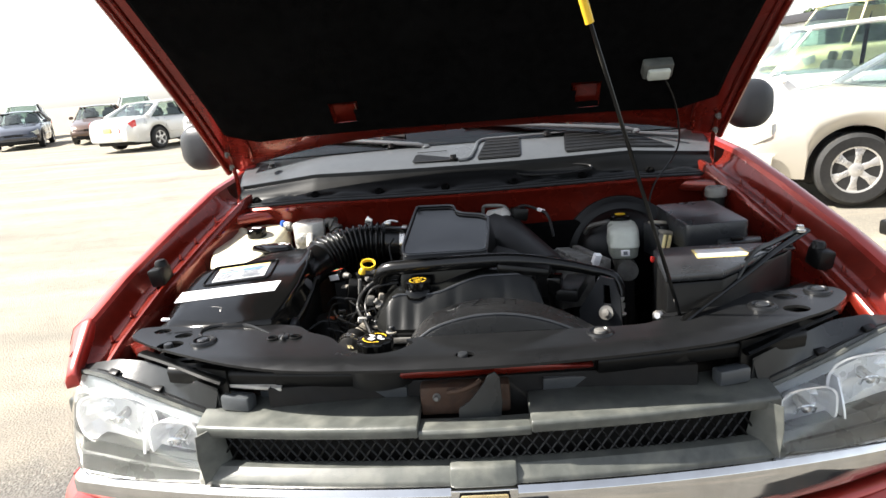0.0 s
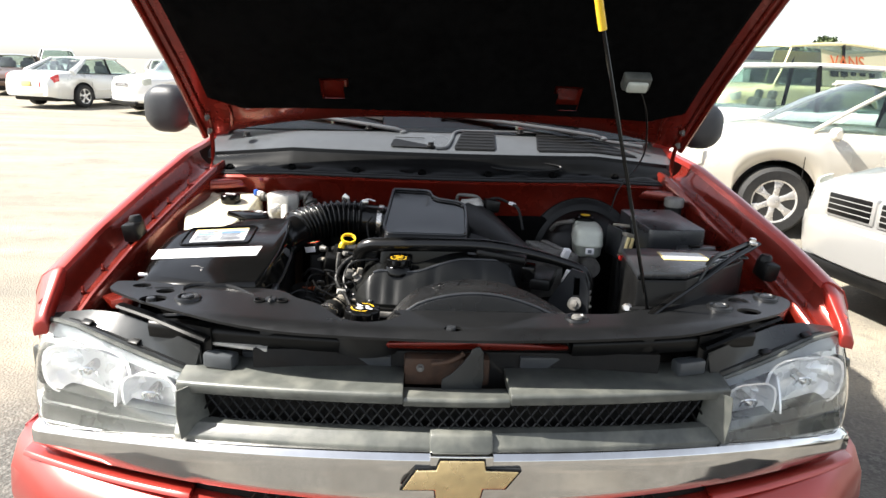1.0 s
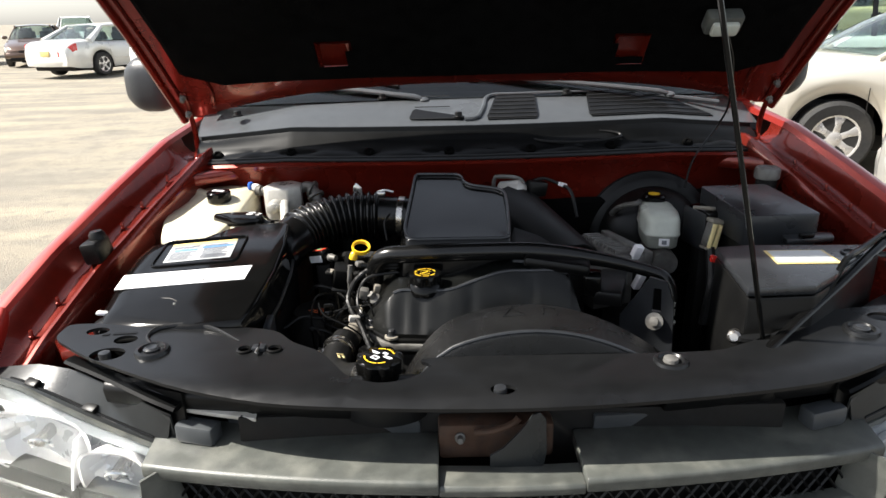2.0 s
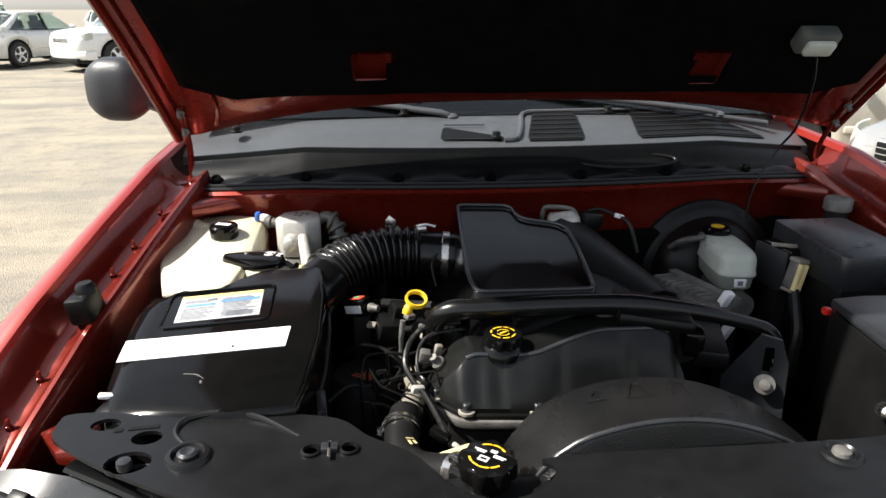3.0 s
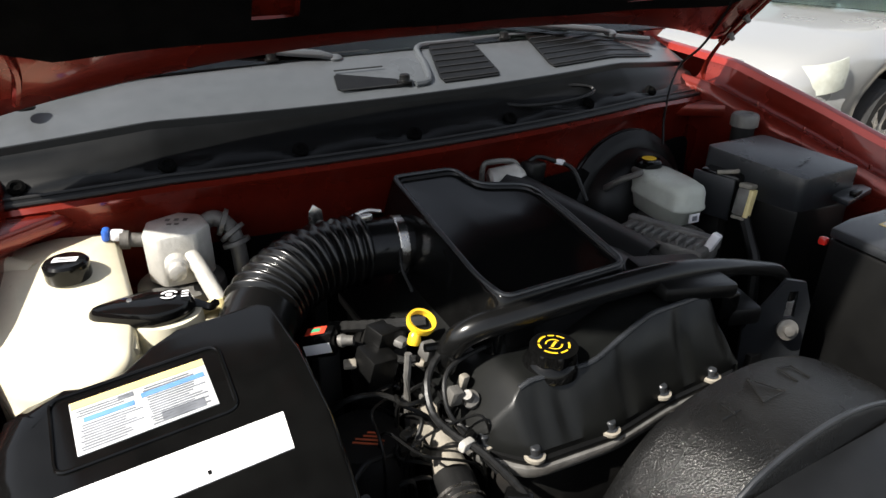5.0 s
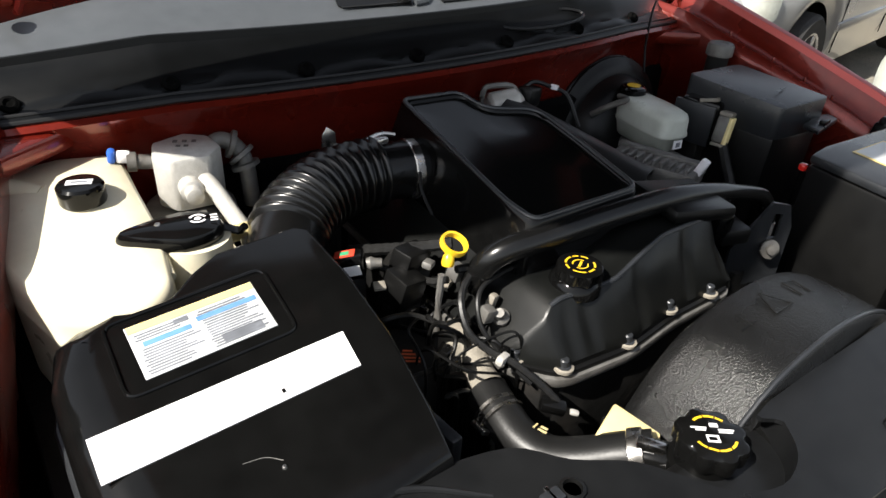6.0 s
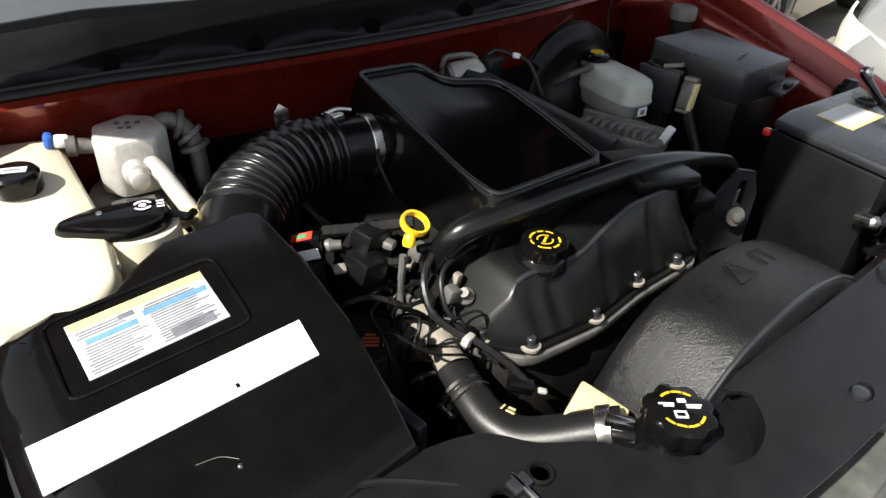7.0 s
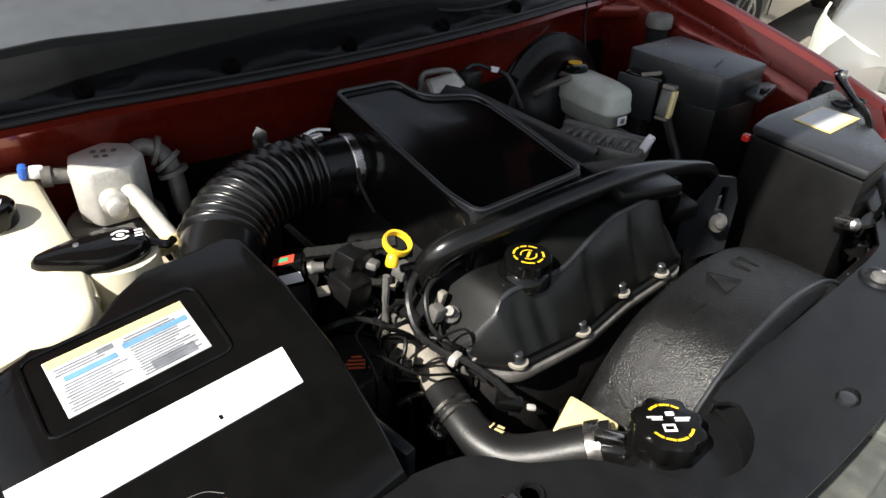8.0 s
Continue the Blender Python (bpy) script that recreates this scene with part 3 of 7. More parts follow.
for x in CLIPS:
    part("seal_clip", lathe([(0.0125, 0), (0.0115, 0.004), (0.007, 0.006), (0.004, 0.003)], (x, bulk_y(x) + 0.028, 1.163 - 0.015 * max(0, abs(x) - 0.45) / 0.27), (0, -0.6, 0.8), 14), FELT, seal)

# red bulkhead
rows = []
for x in linspace(-0.70, 0.70, 41):
    y, drop = bulk_y(x), 0.015 * max(0, abs(x) - 0.45) / 0.27
    rows.append([(x, y + 0.05, 1.150 - drop), (x, y + 0.01, 1.150 - drop), (x, y - 0.010, 1.147 - drop), (x, y - 0.016, 1.141 - drop), (x, y - 0.012, 1.134 - drop), (x, y + 0.000, 1.120 - drop), (x, y + 0.012, 1.085), (x, y + 0.016, 1.00), (x, y + 0.02, 0.62)])
bulk = part("bulkhead", thick(loft(rows), 0.004), RED_IN_SHADE, suv, "red painted bulkhead with a pressed top edge")
for s in (-1, 1):
    pts = [(s * 0.70, 1.30, 1.08), (s * 0.69, 1.37, 1.135), (s * 0.60, 1.385, 1.140)]
    part("corner_gusset", prism([(s * x, y) for x, y in ((0.56, 1.405), (0.60, 1.375), (0.665, 1.33), (0.70, 1.27), (0.715, 1.44))], 1.10, 1.128, 0.006), RED_IN_SHADE, suv)
rows = []
for x in linspace(-0.42, 0.62, 25):
    y = bulk_y(x) - 0.002 + 0.003 * noise.noise((x * 14, 1, 0))
    rows.append([(x, y + 0.006, 1.045 + 0.010 * noise.noise((x * 8, 5, 0))), (x, y - 0.003, 1.036), (x, y - 0.006, 0.90), (x, y - 0.004, 0.60)])
part("bulkhead_mat", thick(loft(rows), 0.006), FELT, suv, "black sound mat on the bulkhead")
for s in (-1, 1):
    part("wheel_house", box((s * 0.695, 1.06, 0.745), (0.03, 0.52, 0.36), 0.01), DARK, suv)
part("bay_floor", box((0, 1.0, 0.55), (1.66, 0.98, 0.03), 0.004), DARK, suv)

# wipers
for x0, y0, x1, y1 in ((-0.133, 1.545, -0.62, 1.66), (0.485, 1.53, 0.02, 1.62)):
    way = Vector((x1 - x0, y1 - y0, 0)).normalized()
    side = Vector((-way.y, way.x, 0))
    rows = []
    for k, w, z in ((0.0, 0.010, 1.262), (0.02, 0.013, 1.268), (0.12, 0.012, 1.279), (0.26, 0.010, 1.292), (0.42, 0.006, 1.306), (0.49, 0.003, 1.312)):
        c = Vector((x0, y0, z)) + way * k
        rows.append([c + side * w, c + side * (w * 0.7) + Vector((0, 0, 0.005)), c - side * (w * 0.7) + Vector((0, 0, 0.005)), c - side * w, c - side * w * 0.9 - Vector((0, 0, 0.006)), c + side * w * 0.9 - Vector((0, 0, 0.006))])
    wiper = part("wiper", bevel(loft(rows, True, True), 0.001, 40), COWL, suv, "flat grey wiper arm with a black blade")
    part("wiper_pivot", lathe([(0.013, 0), (0.013, 0.006), (0.009, 0.009), (0.004, 0.010)], (x0 + 0.004, y0, 1.256), (0, -0.2, 1), 16), COWL, wiper)
    part("blade", tube([(x0 - 0.06, y0 + 0.052, 1.290), (x1 * 0.5 + x0 * 0.5, y1 - 0.005, 1.306), (x1 - 0.03, y1 + 0.005, 1.320)], 0.006, 6, 4, flat=1.5), BLACK, wiper)

# bonnet, hinged at the cowl
UPY, UPZ = -0.640, 0.768


def hood_at(x, k, lift=0.0):
    """A place on the inside of the open bonnet: k metres up from the hinge line; lift: towards the outside."""
    return Vector((x, 1.428 + UPY * k - UPZ * -lift * 1.0, 1.202 + UPZ * k + 0.64 * lift))


def hood_half(k):
    return lerp([(0.0, 0.672), (0.05, 0.688), (0.29, 0.713), (0.46, 0.740), (0.57, 0.760), (0.70, 0.785), (0.85, 0.805), (1.02, 0.80), (1.08, 0.77)], k)


def hood_start(x):
    return 0.147 - 0.092 * min(1, abs(x) / 0.65) ** 2.6


HOOD_LEN = 0.98
rows = []
for u in linspace(0, 1, 25):
    row = []
    for v in linspace(-1, 1, 33):
        k0 = hood_start(v * 0.68)
        k1 = HOOD_LEN - 0.10 * v * v
        k = k0 + (k1 - k0) * u
        row.append(hood_at(v * hood_half(k), k, 0.045 - 0.035 * abs(v) ** 6 + 0.03 * (1 - v * v)))
    rows.append(row)
hood = part("hood", thick(loft(rows), 0.004), RED, suv, "open dark red bonnet")
# inner frame of the bonnet
rows = []
for u in linspace(0, 1, 25):
    row = []
    for v in linspace(-1, 1, 33):
        k0 = hood_start(v * 0.68) + 0.004
        k1 = HOOD_LEN - 0.10 * v * v - 0.006
        k = k0 + (k1 - k0) * u
        rim = min((1 - abs(v)) * 0.75, (1 - u) * 1.0, u * 1.0)
        row.append(hood_at(v * (hood_half(k) - 0.003), k, 0.008 * (1 - min(1, rim / 0.03)) - 0.0))
    rows.append(row)
part("inner_frame", thick(loft(rows), 0.003), RED_IN_SHADE, hood, "red painted inner frame of the bonnet")
# rolled side rims
for s in (-1, 1):
    rim_pts = [hood_at(s * (hood_half(k) - 0.004), k, 0.004) for k in linspace(0.05, 0.86, 14)]
    part("side_rim", tube(rim_pts, 0.009, 8, 2), RED_IN_SHADE, hood)
    rim_pts = [hood_at(s * (hood_half(k) - 0.030), k, -0.003) for k in linspace(0.10, 0.86, 14)]
    part("rim_bead", tube(rim_pts, 0.005, 6, 2), RED_IN_SHADE, hood)
# felt pad, with two openings through which the red frame shows
rows = []
pad = bmesh.new()
US, VS = linspace(0, 1, 57), linspace(-1, 1, 89)
pv = []
for u in US:
    row = []
    for v in VS:
        k0 = 0.180 - 0.02 * abs(v) ** 4 + 0.045 * max(0, abs(v) - 0.86) / 0.14
        k1 = HOOD_LEN - 0.07 - 0.08 * v * v
        k = k0 + (k1 - k0) * u
        quilt = 0.004 * math.sin(u * 19) * math.sin(v * 16)
        row.append(hood_at(v * (hood_half(k) - 0.062), k, -0.016 + quilt if 0 < u < 1 and abs(v) < 1 else -0.004))
    pv.append([pad.verts.new(p) for p in row])
for i in range(len(US) - 1):
    for j in range(len(VS) - 1):
        mid = (pv[i][j].co + pv[i + 1][j + 1].co) / 2
        kk = (mid.z - 1.202) / UPZ
        if any(abs(mid.x - c) < 0.032 and abs(kk - 0.248) < 0.034 for c in (-0.305, 0.305)):
            continue
        pad.faces.new((pv[i][j], pv[i][j + 1], pv[i + 1][j + 1], pv[i + 1][j]))
felt = part("felt_pad", pad, FELT, hood, "black felt sound pad")
for c in (-0.305, 0.305):
    bm = bmesh.new()
    ring_a = [bm.verts.new(hood_at(c + x, 0.248 + z, -0.014)) for x, z in ((-0.034, -0.038), (0.034, -0.038), (0.034, 0.038), (-0.034, 0.038))]
    ring_b = [bm.verts.new(hood_at(c + x, 0.248 + z, -0.002)) for x, z in ((-0.026, -0.03), (0.026, -0.03), (0.026, 0.03), (-0.026, 0.03))]
    for i in range(4):
        bm.faces.new((ring_a[i], ring_a[(i + 1) % 4], ring_b[(i + 1) % 4], ring_b[i]))
    part("pad_opening", bm, RED_IN_SHADE, hood, "red edge of an opening in the pad")
# hinge straps
for s in (-1, 1):
    strap = part("hinge", tube([(s * 0.690, 1.405, 1.120), (s * 0.676, 1.425, 1.175), hood_at(s * 0.664, 0.05, -0.006), hood_at(s * 0.655, 0.15, -0.006)], 0.006, 8, 4, flat=0.4), RED_IN_SHADE, hood, "red painted bonnet hinge")
    bolt("bolt", hood_at(s * 0.656, 0.14, -0.009), strap, 0.005, ALU_DULL, (0, -0.77, -0.64))
    bolt("bolt", hood_at(s * 0.660, 0.09, -0.009), strap, 0.005, ALU_DULL, (0, -0.77, -0.64))
    part("gusset_rib", tube([hood_at(s * 0.60, 0.10, -0.004), hood_at(s * 0.59, 0.16, -0.006), hood_at(s * 0.60, 0.22, -0.004)], 0.005, 6, 4), RED_IN_SHADE, hood)
# under-bonnet lamp with its cable
tilt = Matrix(((1, 0, 0, 0), (0, UPY, UPZ, 0), (0, UPZ, -UPY, 0), (0, 0, 0, 1)))
lamp_at = hood_at(0.462, 0.335, -0.035)
lamp = part("hood_lamp", box(lamp_at, (0.070, 0.042, 0.030), 0.006, tilt), GREY_PL, hood, "grey plastic under-bonnet lamp")
part("lamp_lens", box(lamp_at + Vector((0, -0.013, -0.014)), (0.052, 0.028, 0.014), 0.005, tilt), RESERVOIR, lamp)
part("lamp_cable", tube([lamp_at + Vector((0.02, 0.02, -0.02)), hood_at(0.525, 0.22, -0.03), hood_at(0.56, 0.10, -0.03), (0.565, 1.40, 1.20), (0.50, 1.36, 1.13), (0.475, 1.33, 1.07)], 0.0026, 6, 6), BLACK, lamp)
part("hood_catch", box(hood_at(0.0, 0.90, -0.03), (0.10, 0.04, 0.03), 0.005, tilt), STEEL, hood)

# ---- front of the car ----
def swept(xs, prof, caps=True):
    """A bar along x whose section prof(x) gives (y, z) pairs."""
    return loft([[(x, y, z) for y, z in prof(x)] for x in xs], True, caps)


def dip(x):
    return 0.115 * x * x


def header_prof(x):
    y, d = nose(x), dip(x) * 0.75
    return [(y + 0.022, 0.902 - d), (y + 0.018, 0.897 - d), (y + 0.020, 0.880 - d), (y + 0.030, 0.878 - d), (y + 0.120, 0.885 - d * 0.6), (y + 0.128, 0.900 - d * 0.5), (y + 0.124, 0.905 - d * 0.5)]


for a, c in ((-0.525, -0.105), (0.085, 0.525)):
    header = part("header_panel", bevel(swept(linspace(a, c, 14), header_prof), 0.003, 40), GREY_PL, suv, "dusty grey plastic header panel with handling smears")
part("header_panel", bevel(swept(linspace(-0.105, 0.085, 7), lambda x: [(nose(x) + 0.024, 0.892), (nose(x) + 0.020, 0.886), (nose(x) + 0.024, 0.874), (nose(x) + 0.07, 0.872), (nose(x) + 0.072, 0.888)]), 0.002, 40), GREY_PL, suv, "grey plastic lip below the latch")
for a, c, h0 in ((-0.42, -0.13, 0.926), (0.115, 0.36, 0.928)):
    part("air_dam", bevel(swept(linspace(a, c, 10), lambda x: [(nose(x) + 0.124, 0.885 - 0.1 * x * x), (nose(x) + 0.118, h0 - 0.1 * x * x), (nose(x) + 0.132, h0 + 0.003 - 0.1 * x * x), (nose(x) + 0.138, 0.885 - 0.1 * x * x)]), 0.003, 40), COWL, suv)
for s in (-1, 1):
    part("baffle", bevel(swept([s * v for v in linspace(0.215, 0.35, 8)], lambda x: [(nose(x) + 0.126, 0.900), (nose(x) + 0.128, 0.930 - 0.05 * (abs(x) - 0.2)), (nose(x) + 0.136, 0.952 - 0.05 * (abs(x) - 0.2)), (nose(x) + 0.146, 0.955 - 0.05 * (abs(x) - 0.2)), (nose(x) + 0.148, 0.900)]), 0.003, 40), BLACK, suv)
    bm = box((s * 0.452, 0.655, 0.905), (0.062, 0.03, 0.030), 0.006, turned(0, 0, s * 16))
    part("header_block", bm, COWL, suv)
    part("adjuster", lathe([(0.012, 0), (0.012, 0.014), (0.007, 0.018)], (s * 0.515, 0.690, 0.912), (0, 0, 1), 8), STEEL, suv)

part("bright_strip", bevel(swept(linspace(-0.478, -0.362, 6), lambda x: [(nose(x) + 0.088, 0.928), (nose(x) + 0.088, 0.934), (nose(x) + 0.112, 0.942), (nose(x) + 0.113, 0.934)]), 0.001, 40), ALU, suv, "bright metal strip behind the header")

# upper grille: sill, side cheeks and diamond mesh
part("grille_sill", bevel(swept(linspace(-0.53, 0.53, 31), lambda x: [(nose(x) + 0.045, 0.826 - dip(x) * 0.9), (nose(x) + 0.024, 0.824 - dip(x) * 0.9), (nose(x) + 0.016, 0.817 - dip(x) * 0.9), (nose(x) + 0.004, 0.806 - dip(x) * 0.9), (nose(x) + 0.004, 0.790 - dip(x) * 0.9), (nose(x) + 0.05, 0.790 - dip(x) * 0.9)]), 0.003, 40), GREY_PL, suv, "grey plastic grille sill")
part("grille_boss", bevel(swept(linspace(-0.056, 0.056, 5), lambda x: [(nose(x) + 0.030, 0.832), (nose(x) + 0.010, 0.828), (nose(x) - 0.006, 0.800), (nose(x) - 0.006, 0.785), (nose(x) + 0.03, 0.785)]), 0.004, 40), GREY_PL, suv)
for s in (-1, 1):
    cheek = [[(s * (0.484 + 0.034 * k), nose(0.5) + 0.042 - 0.038 * k ** 0.8, 0.876 - 0.006 * k), (s * (0.480 + 0.040 * k), nose(0.5) + 0.042 - 0.040 * k ** 0.8, 0.835 - 0.01 * k), (s * (0.472 + 0.042 * k), nose(0.5) + 0.042 - 0.040 * k ** 0.8, 0.796 - 0.022 * k)] for k in linspace(0, 1, 7)]
    part("grille_cheek", thick(loft(cheek), 0.004), GREY_PL, suv)
mesh_bm = bmesh.new()
PITCH = 0.0215


def mesh_bar(x0, z0, x1, z1, back):
    n = 3
    tube([(x0 + (x1 - x0) * i / n, nose(x0 + (x1 - x0) * i / n) + back, z0 + (z1 - z0) * i / n - 0.9 * dip(x0 + (x1 - x0) * i / n)) for i in range(n + 1)], 0.0021, 4, 1, bm=mesh_bm)


for i in range(-24, 25):
    x = i * PITCH
    for d in (-1, 1):
        x1 = x + d * 0.050
        if abs(x) < 0.50 and abs(x1) < 0.50:
            mesh_bar(x, 0.820, x1, 0.886, 0.042)
part("grille_mesh", mesh_bm, BLACK, suv, "black diamond grille mesh")
part("grille_back", swept(linspace(-0.53, 0.53, 15), lambda x: [(nose(x) + 0.075, 0.875 - dip(x)), (nose(x) + 0.075, 0.60), (nose(x) + 0.085, 0.60), (nose(x) + 0.085, 0.875 - dip(x))]), DARK, suv)


# chrome bar across the nose
def bar_prof(x):
    y, d = nose(x), dip(x)
    low = 0.688 - 0.035 * x * x
    return [(y + 0.014, 0.803 - d), (y - 0.004, 0.800 - d), (y - 0.013, 0.791 - d), (y - 0.013, 0.768 - d), (y - 0.0115, 0.762 - d), (y - 0.009, 0.73 - d * 0.6), (y - 0.004, low + 0.008), (y + 0.006, low), (y + 0.03, low), (y + 0.03, 0.803 - d)]


bar = part("grille_bar", bevel(swept(linspace(-0.868, 0.868, 61), bar_prof), 0.002, 40), CHROME, suv, "wide chrome bar across the nose")
part("emblem_collar", bevel(swept(linspace(-0.056, 0.056, 7), lambda x: [(nose(x) - 0.018, 0.802), (nose(x) - 0.018, 0.782), (nose(x) + 0.004, 0.780), (nose(x) + 0.004, 0.804)]), 0.003), CHROME, bar)
stand = Matrix(((1, 0, 0, 0), (0, 0, -1, 0), (0, 1, 0, 0), (0, 0, 0, 1)))
cross = [(-0.108, 0.728), (-0.048, 0.728), (-0.045, 0.704), (0.035, 0.704), (0.040, 0.731), (0.080, 0.731), (0.106, 0.772), (0.044, 0.774), (0.041, 0.797), (-0.040, 0.797), (-0.046, 0.775), (-0.082, 0.774)]
cross = [(x * 0.96, 0.757 + (z - 0.7505) * 0.85) for x, z in cross]
emblem = part("emblem", prism(cross, 0, 0.012, 0.003, m=Matrix.Translation((0, 0.500, 0)) @ stand), GOLD, bar, "plain gold emblem with a black edge")
cz = 0.757
part("emblem_edge", prism([(x * 1.04, cz + (z - cz) * 1.08) for x, z in cross], 0, 0.0105, 0.001, m=Matrix.Translation((0, 0.5005, 0)) @ stand), BLACK_SMOOTH, emblem)

# lower grille and red bumper
part("lower_mouth", swept(linspace(-0.50, 0.50, 21), lambda x: [(nose(x) + 0.02, 0.69), (nose(x) + 0.03, 0.60), (nose(x) + 0.05, 0.60), (nose(x) + 0.05, 0.69)]), DARK, suv)
low_bm = bmesh.new()
for i in range(-17, 18):
    for d in (-1, 1):
        x0, x1 = i * PITCH, i * PITCH + d * 0.045
        if abs(x0) < 0.48 and abs(x1) < 0.48:
            tube([(x0, nose(x0) + 0.012, 0.690), (x1, nose(x1) + 0.012, 0.625)], 0.0022, 4, 1, bm=low_bm)
part("lower_mesh", low_bm, BLACK, suv, "black diamond mesh in the lower mouth")


def bumper_prof(x):
    y = nose(x) + (0.05 * max(0, abs(x) - 0.8) / 0.15 if abs(x) > 0.8 else 0)
    return [(y + 0.05, 0.652), (y + 0.01, 0.656), (y - 0.03, 0.640), (y - 0.065, 0.600), (y - 0.075, 0.54), (y - 0.060, 0.44), (y - 0.02, 0.36), (y + 0.05, 0.34)]


part("bumper", bevel(swept(linspace(-0.945, 0.945, 45), bumper_prof), 0.004, 50), RED, suv, "red painted front bumper")
for s in (-1, 1):
    part("bumper_strip", bevel(swept([s * v for v in linspace(0.50, 0.90, 14)], lambda x: [(nose(x) - 0.012, 0.676 - 0.035 * x * x), (nose(x) - 0.020, 0.668 - 0.035 * x * x), (nose(x) + 0.004, 0.662 - 0.035 * x * x), (nose(x) + 0.02, 0.676 - 0.035 * x * x)]), 0.002, 40), RED, suv)
    rows = [[(s * (0.945 - 0.004 * k), nose(0.945) + 0.05 + 0.36 * k, z) for z in (0.36, 0.5, 0.62, 0.656)] for k in linspace(0, 1, 5)]
    part("bumper_wrap", thick(loft(rows), 0.004), RED, suv)

# headlights
for s in (-1, 1):
    def lens_point(u, w, inset=0.0):
        """u: 0 at the grille to 1 at the wing; w: 0 below to 1 above."""
        x = 0.508 + 0.375 * u - 0.010 * (max(0, u - 0.84) / 0.16) ** 2
        zb = 0.766 - 0.042 * u
        zt = lerp([(0, 0.866), (0.35, 0.899), (0.7, 0.932), (0.93, 0.930), (1, 0.912)], u)
        y = nose(x) + 0.002 + 0.068 * w ** 1.7 * (1 - 0.35 * u) + 0.075 * (max(0, u - 0.84) / 0.16) ** 2
        x = x + (0.014 * (1 - w) + 0.010 * math.sin(math.pi * w)) * u
        return Vector((s * (x - inset * 0.35 * u), y + inset, zb + (zt - zb) * w))
    lens = part("headlight", thick(loft([[lens_point(u, w) for w in linspace(0, 1, 11)] for u in linspace(0, 1, 21)]), 0.003), LENS, suv, "clear headlight with chrome reflectors")
    lens.visible_shadow = False
    rows = [[lens_point(u, w, 0.004 if w in (0.0, 1.0) or u in (0.0, 1.0) else 0.055 + 0.02 * (1 - w)) for w in linspace(0, 1, 9)] for u in linspace(0, 1, 13)]
    part("lamp_housing", thick(loft(rows), 0.003), HOUSING, lens, "silver lamp housing")
    # two deep reflectors with facets, a grey bezel with fine lines below them
    for u, w, ru, rw in ((0.62, 0.54, 0.092, 0.054), (0.23, 0.48, 0.056, 0.042)):
        p = lens_point(u, w, 0.050)
        rings = []
        for f, d in ((1.08, -0.026), (1.0, -0.026), (0.93, -0.006), (0.72, 0.016), (0.40, 0.030), (0.12, 0.034)):
            ring = []
            for i in range(32):
                a = 2 * math.pi * i / 32
                ca, sa = math.cos(a), math.sin(a)
                k = (abs(ca) ** 3.2 + abs(sa) ** 3.2) ** (-1 / 3.2)
                facet = 0.006 * math.sin(i * math.pi / 2 + f * 5) * (0 if f > 0.95 or f < 0.2 else 1)
                ring.append(p + Vector((s * (ru * f * k * ca) * 0.97, d + facet + 0.20 * ru * f * k * ca, rw * f * k * sa)))
            rings.append(ring)
        bowl = part("reflector", loft(rings, True, False), REFLECT, lens, "faceted silver lamp reflector", angle=20)
        part("bulb", lathe([(0.004, -0.028), (0.010, -0.022), (0.011, 0.008), (0.006, 0.03)], p + Vector((0, 0.006, 0)), (-s * 0.12, 1, 0.1), 12), STEEL, bowl)
        part("bulb_shield", tube([p + Vector((-0.016, -0.012, -0.012)), p + Vector((-0.014, -0.022, 0.004)), p + Vector((0.0, -0.026, 0.010)), p + Vector((0.014, -0.022, 0.004)), p + Vector((0.016, -0.012, -0.012))], 0.0028, 6, 4), CHROME, bowl)
    rows = [[lens_point(u, w, d) for w, d in ((0.015, 0.006), (0.06, 0.010), (0.16, 0.013), (0.18, 0.020), (0.30, 0.024), (0.32, 0.050))] for u in linspace(0.02, 0.97, 18)]
    part("lamp_bezel", thick(loft(rows), 0.003), BEZEL, lens, "grey lower lamp bezel")
    for w0, inset in ((0.31, 0.022), (0.17, 0.014)):
        part("trim_rib", tube([lens_point(u, w0, inset) for u in linspace(0.05, 0.90, 12)], 0.0016, 6, 1), BEZEL, lens)
    rows = [[lens_point(u, w, d) for w, d in ((0.80 + 0.02 * u, 0.022), (0.90, 0.012), (0.99, 0.006))] for u in linspace(0.02, 0.90, 14)]
    part("upper_bezel", thick(loft(rows), 0.003), PALE_BEZEL, lens, "pale upper lamp bezel")
    part("lamp_divider", thick(loft([[lens_point(0.405, w, 0.014) for w in linspace(0.30, 0.75, 6)], [lens_point(0.415, w, 0.06) for w in linspace(0.30, 0.75, 6)]]), 0.004), REFLECT, lens)
    p = lens_point(0.90, 0.5, 0.030)
    part("side_marker", box(p, (0.040, 0.04, 0.085), 0.010, turned(0, 0, s * 35)), BEZEL, lens)
    rim_line = [lens_point(u, 1.0, 0.004) for u in linspace(0, 1, 10)]
    part("lens_edge", tube(rim_line, 0.005, 6, 2), GREY_PL, lens)
    # dark ramp from the lamp up to the side strip
    rows = []
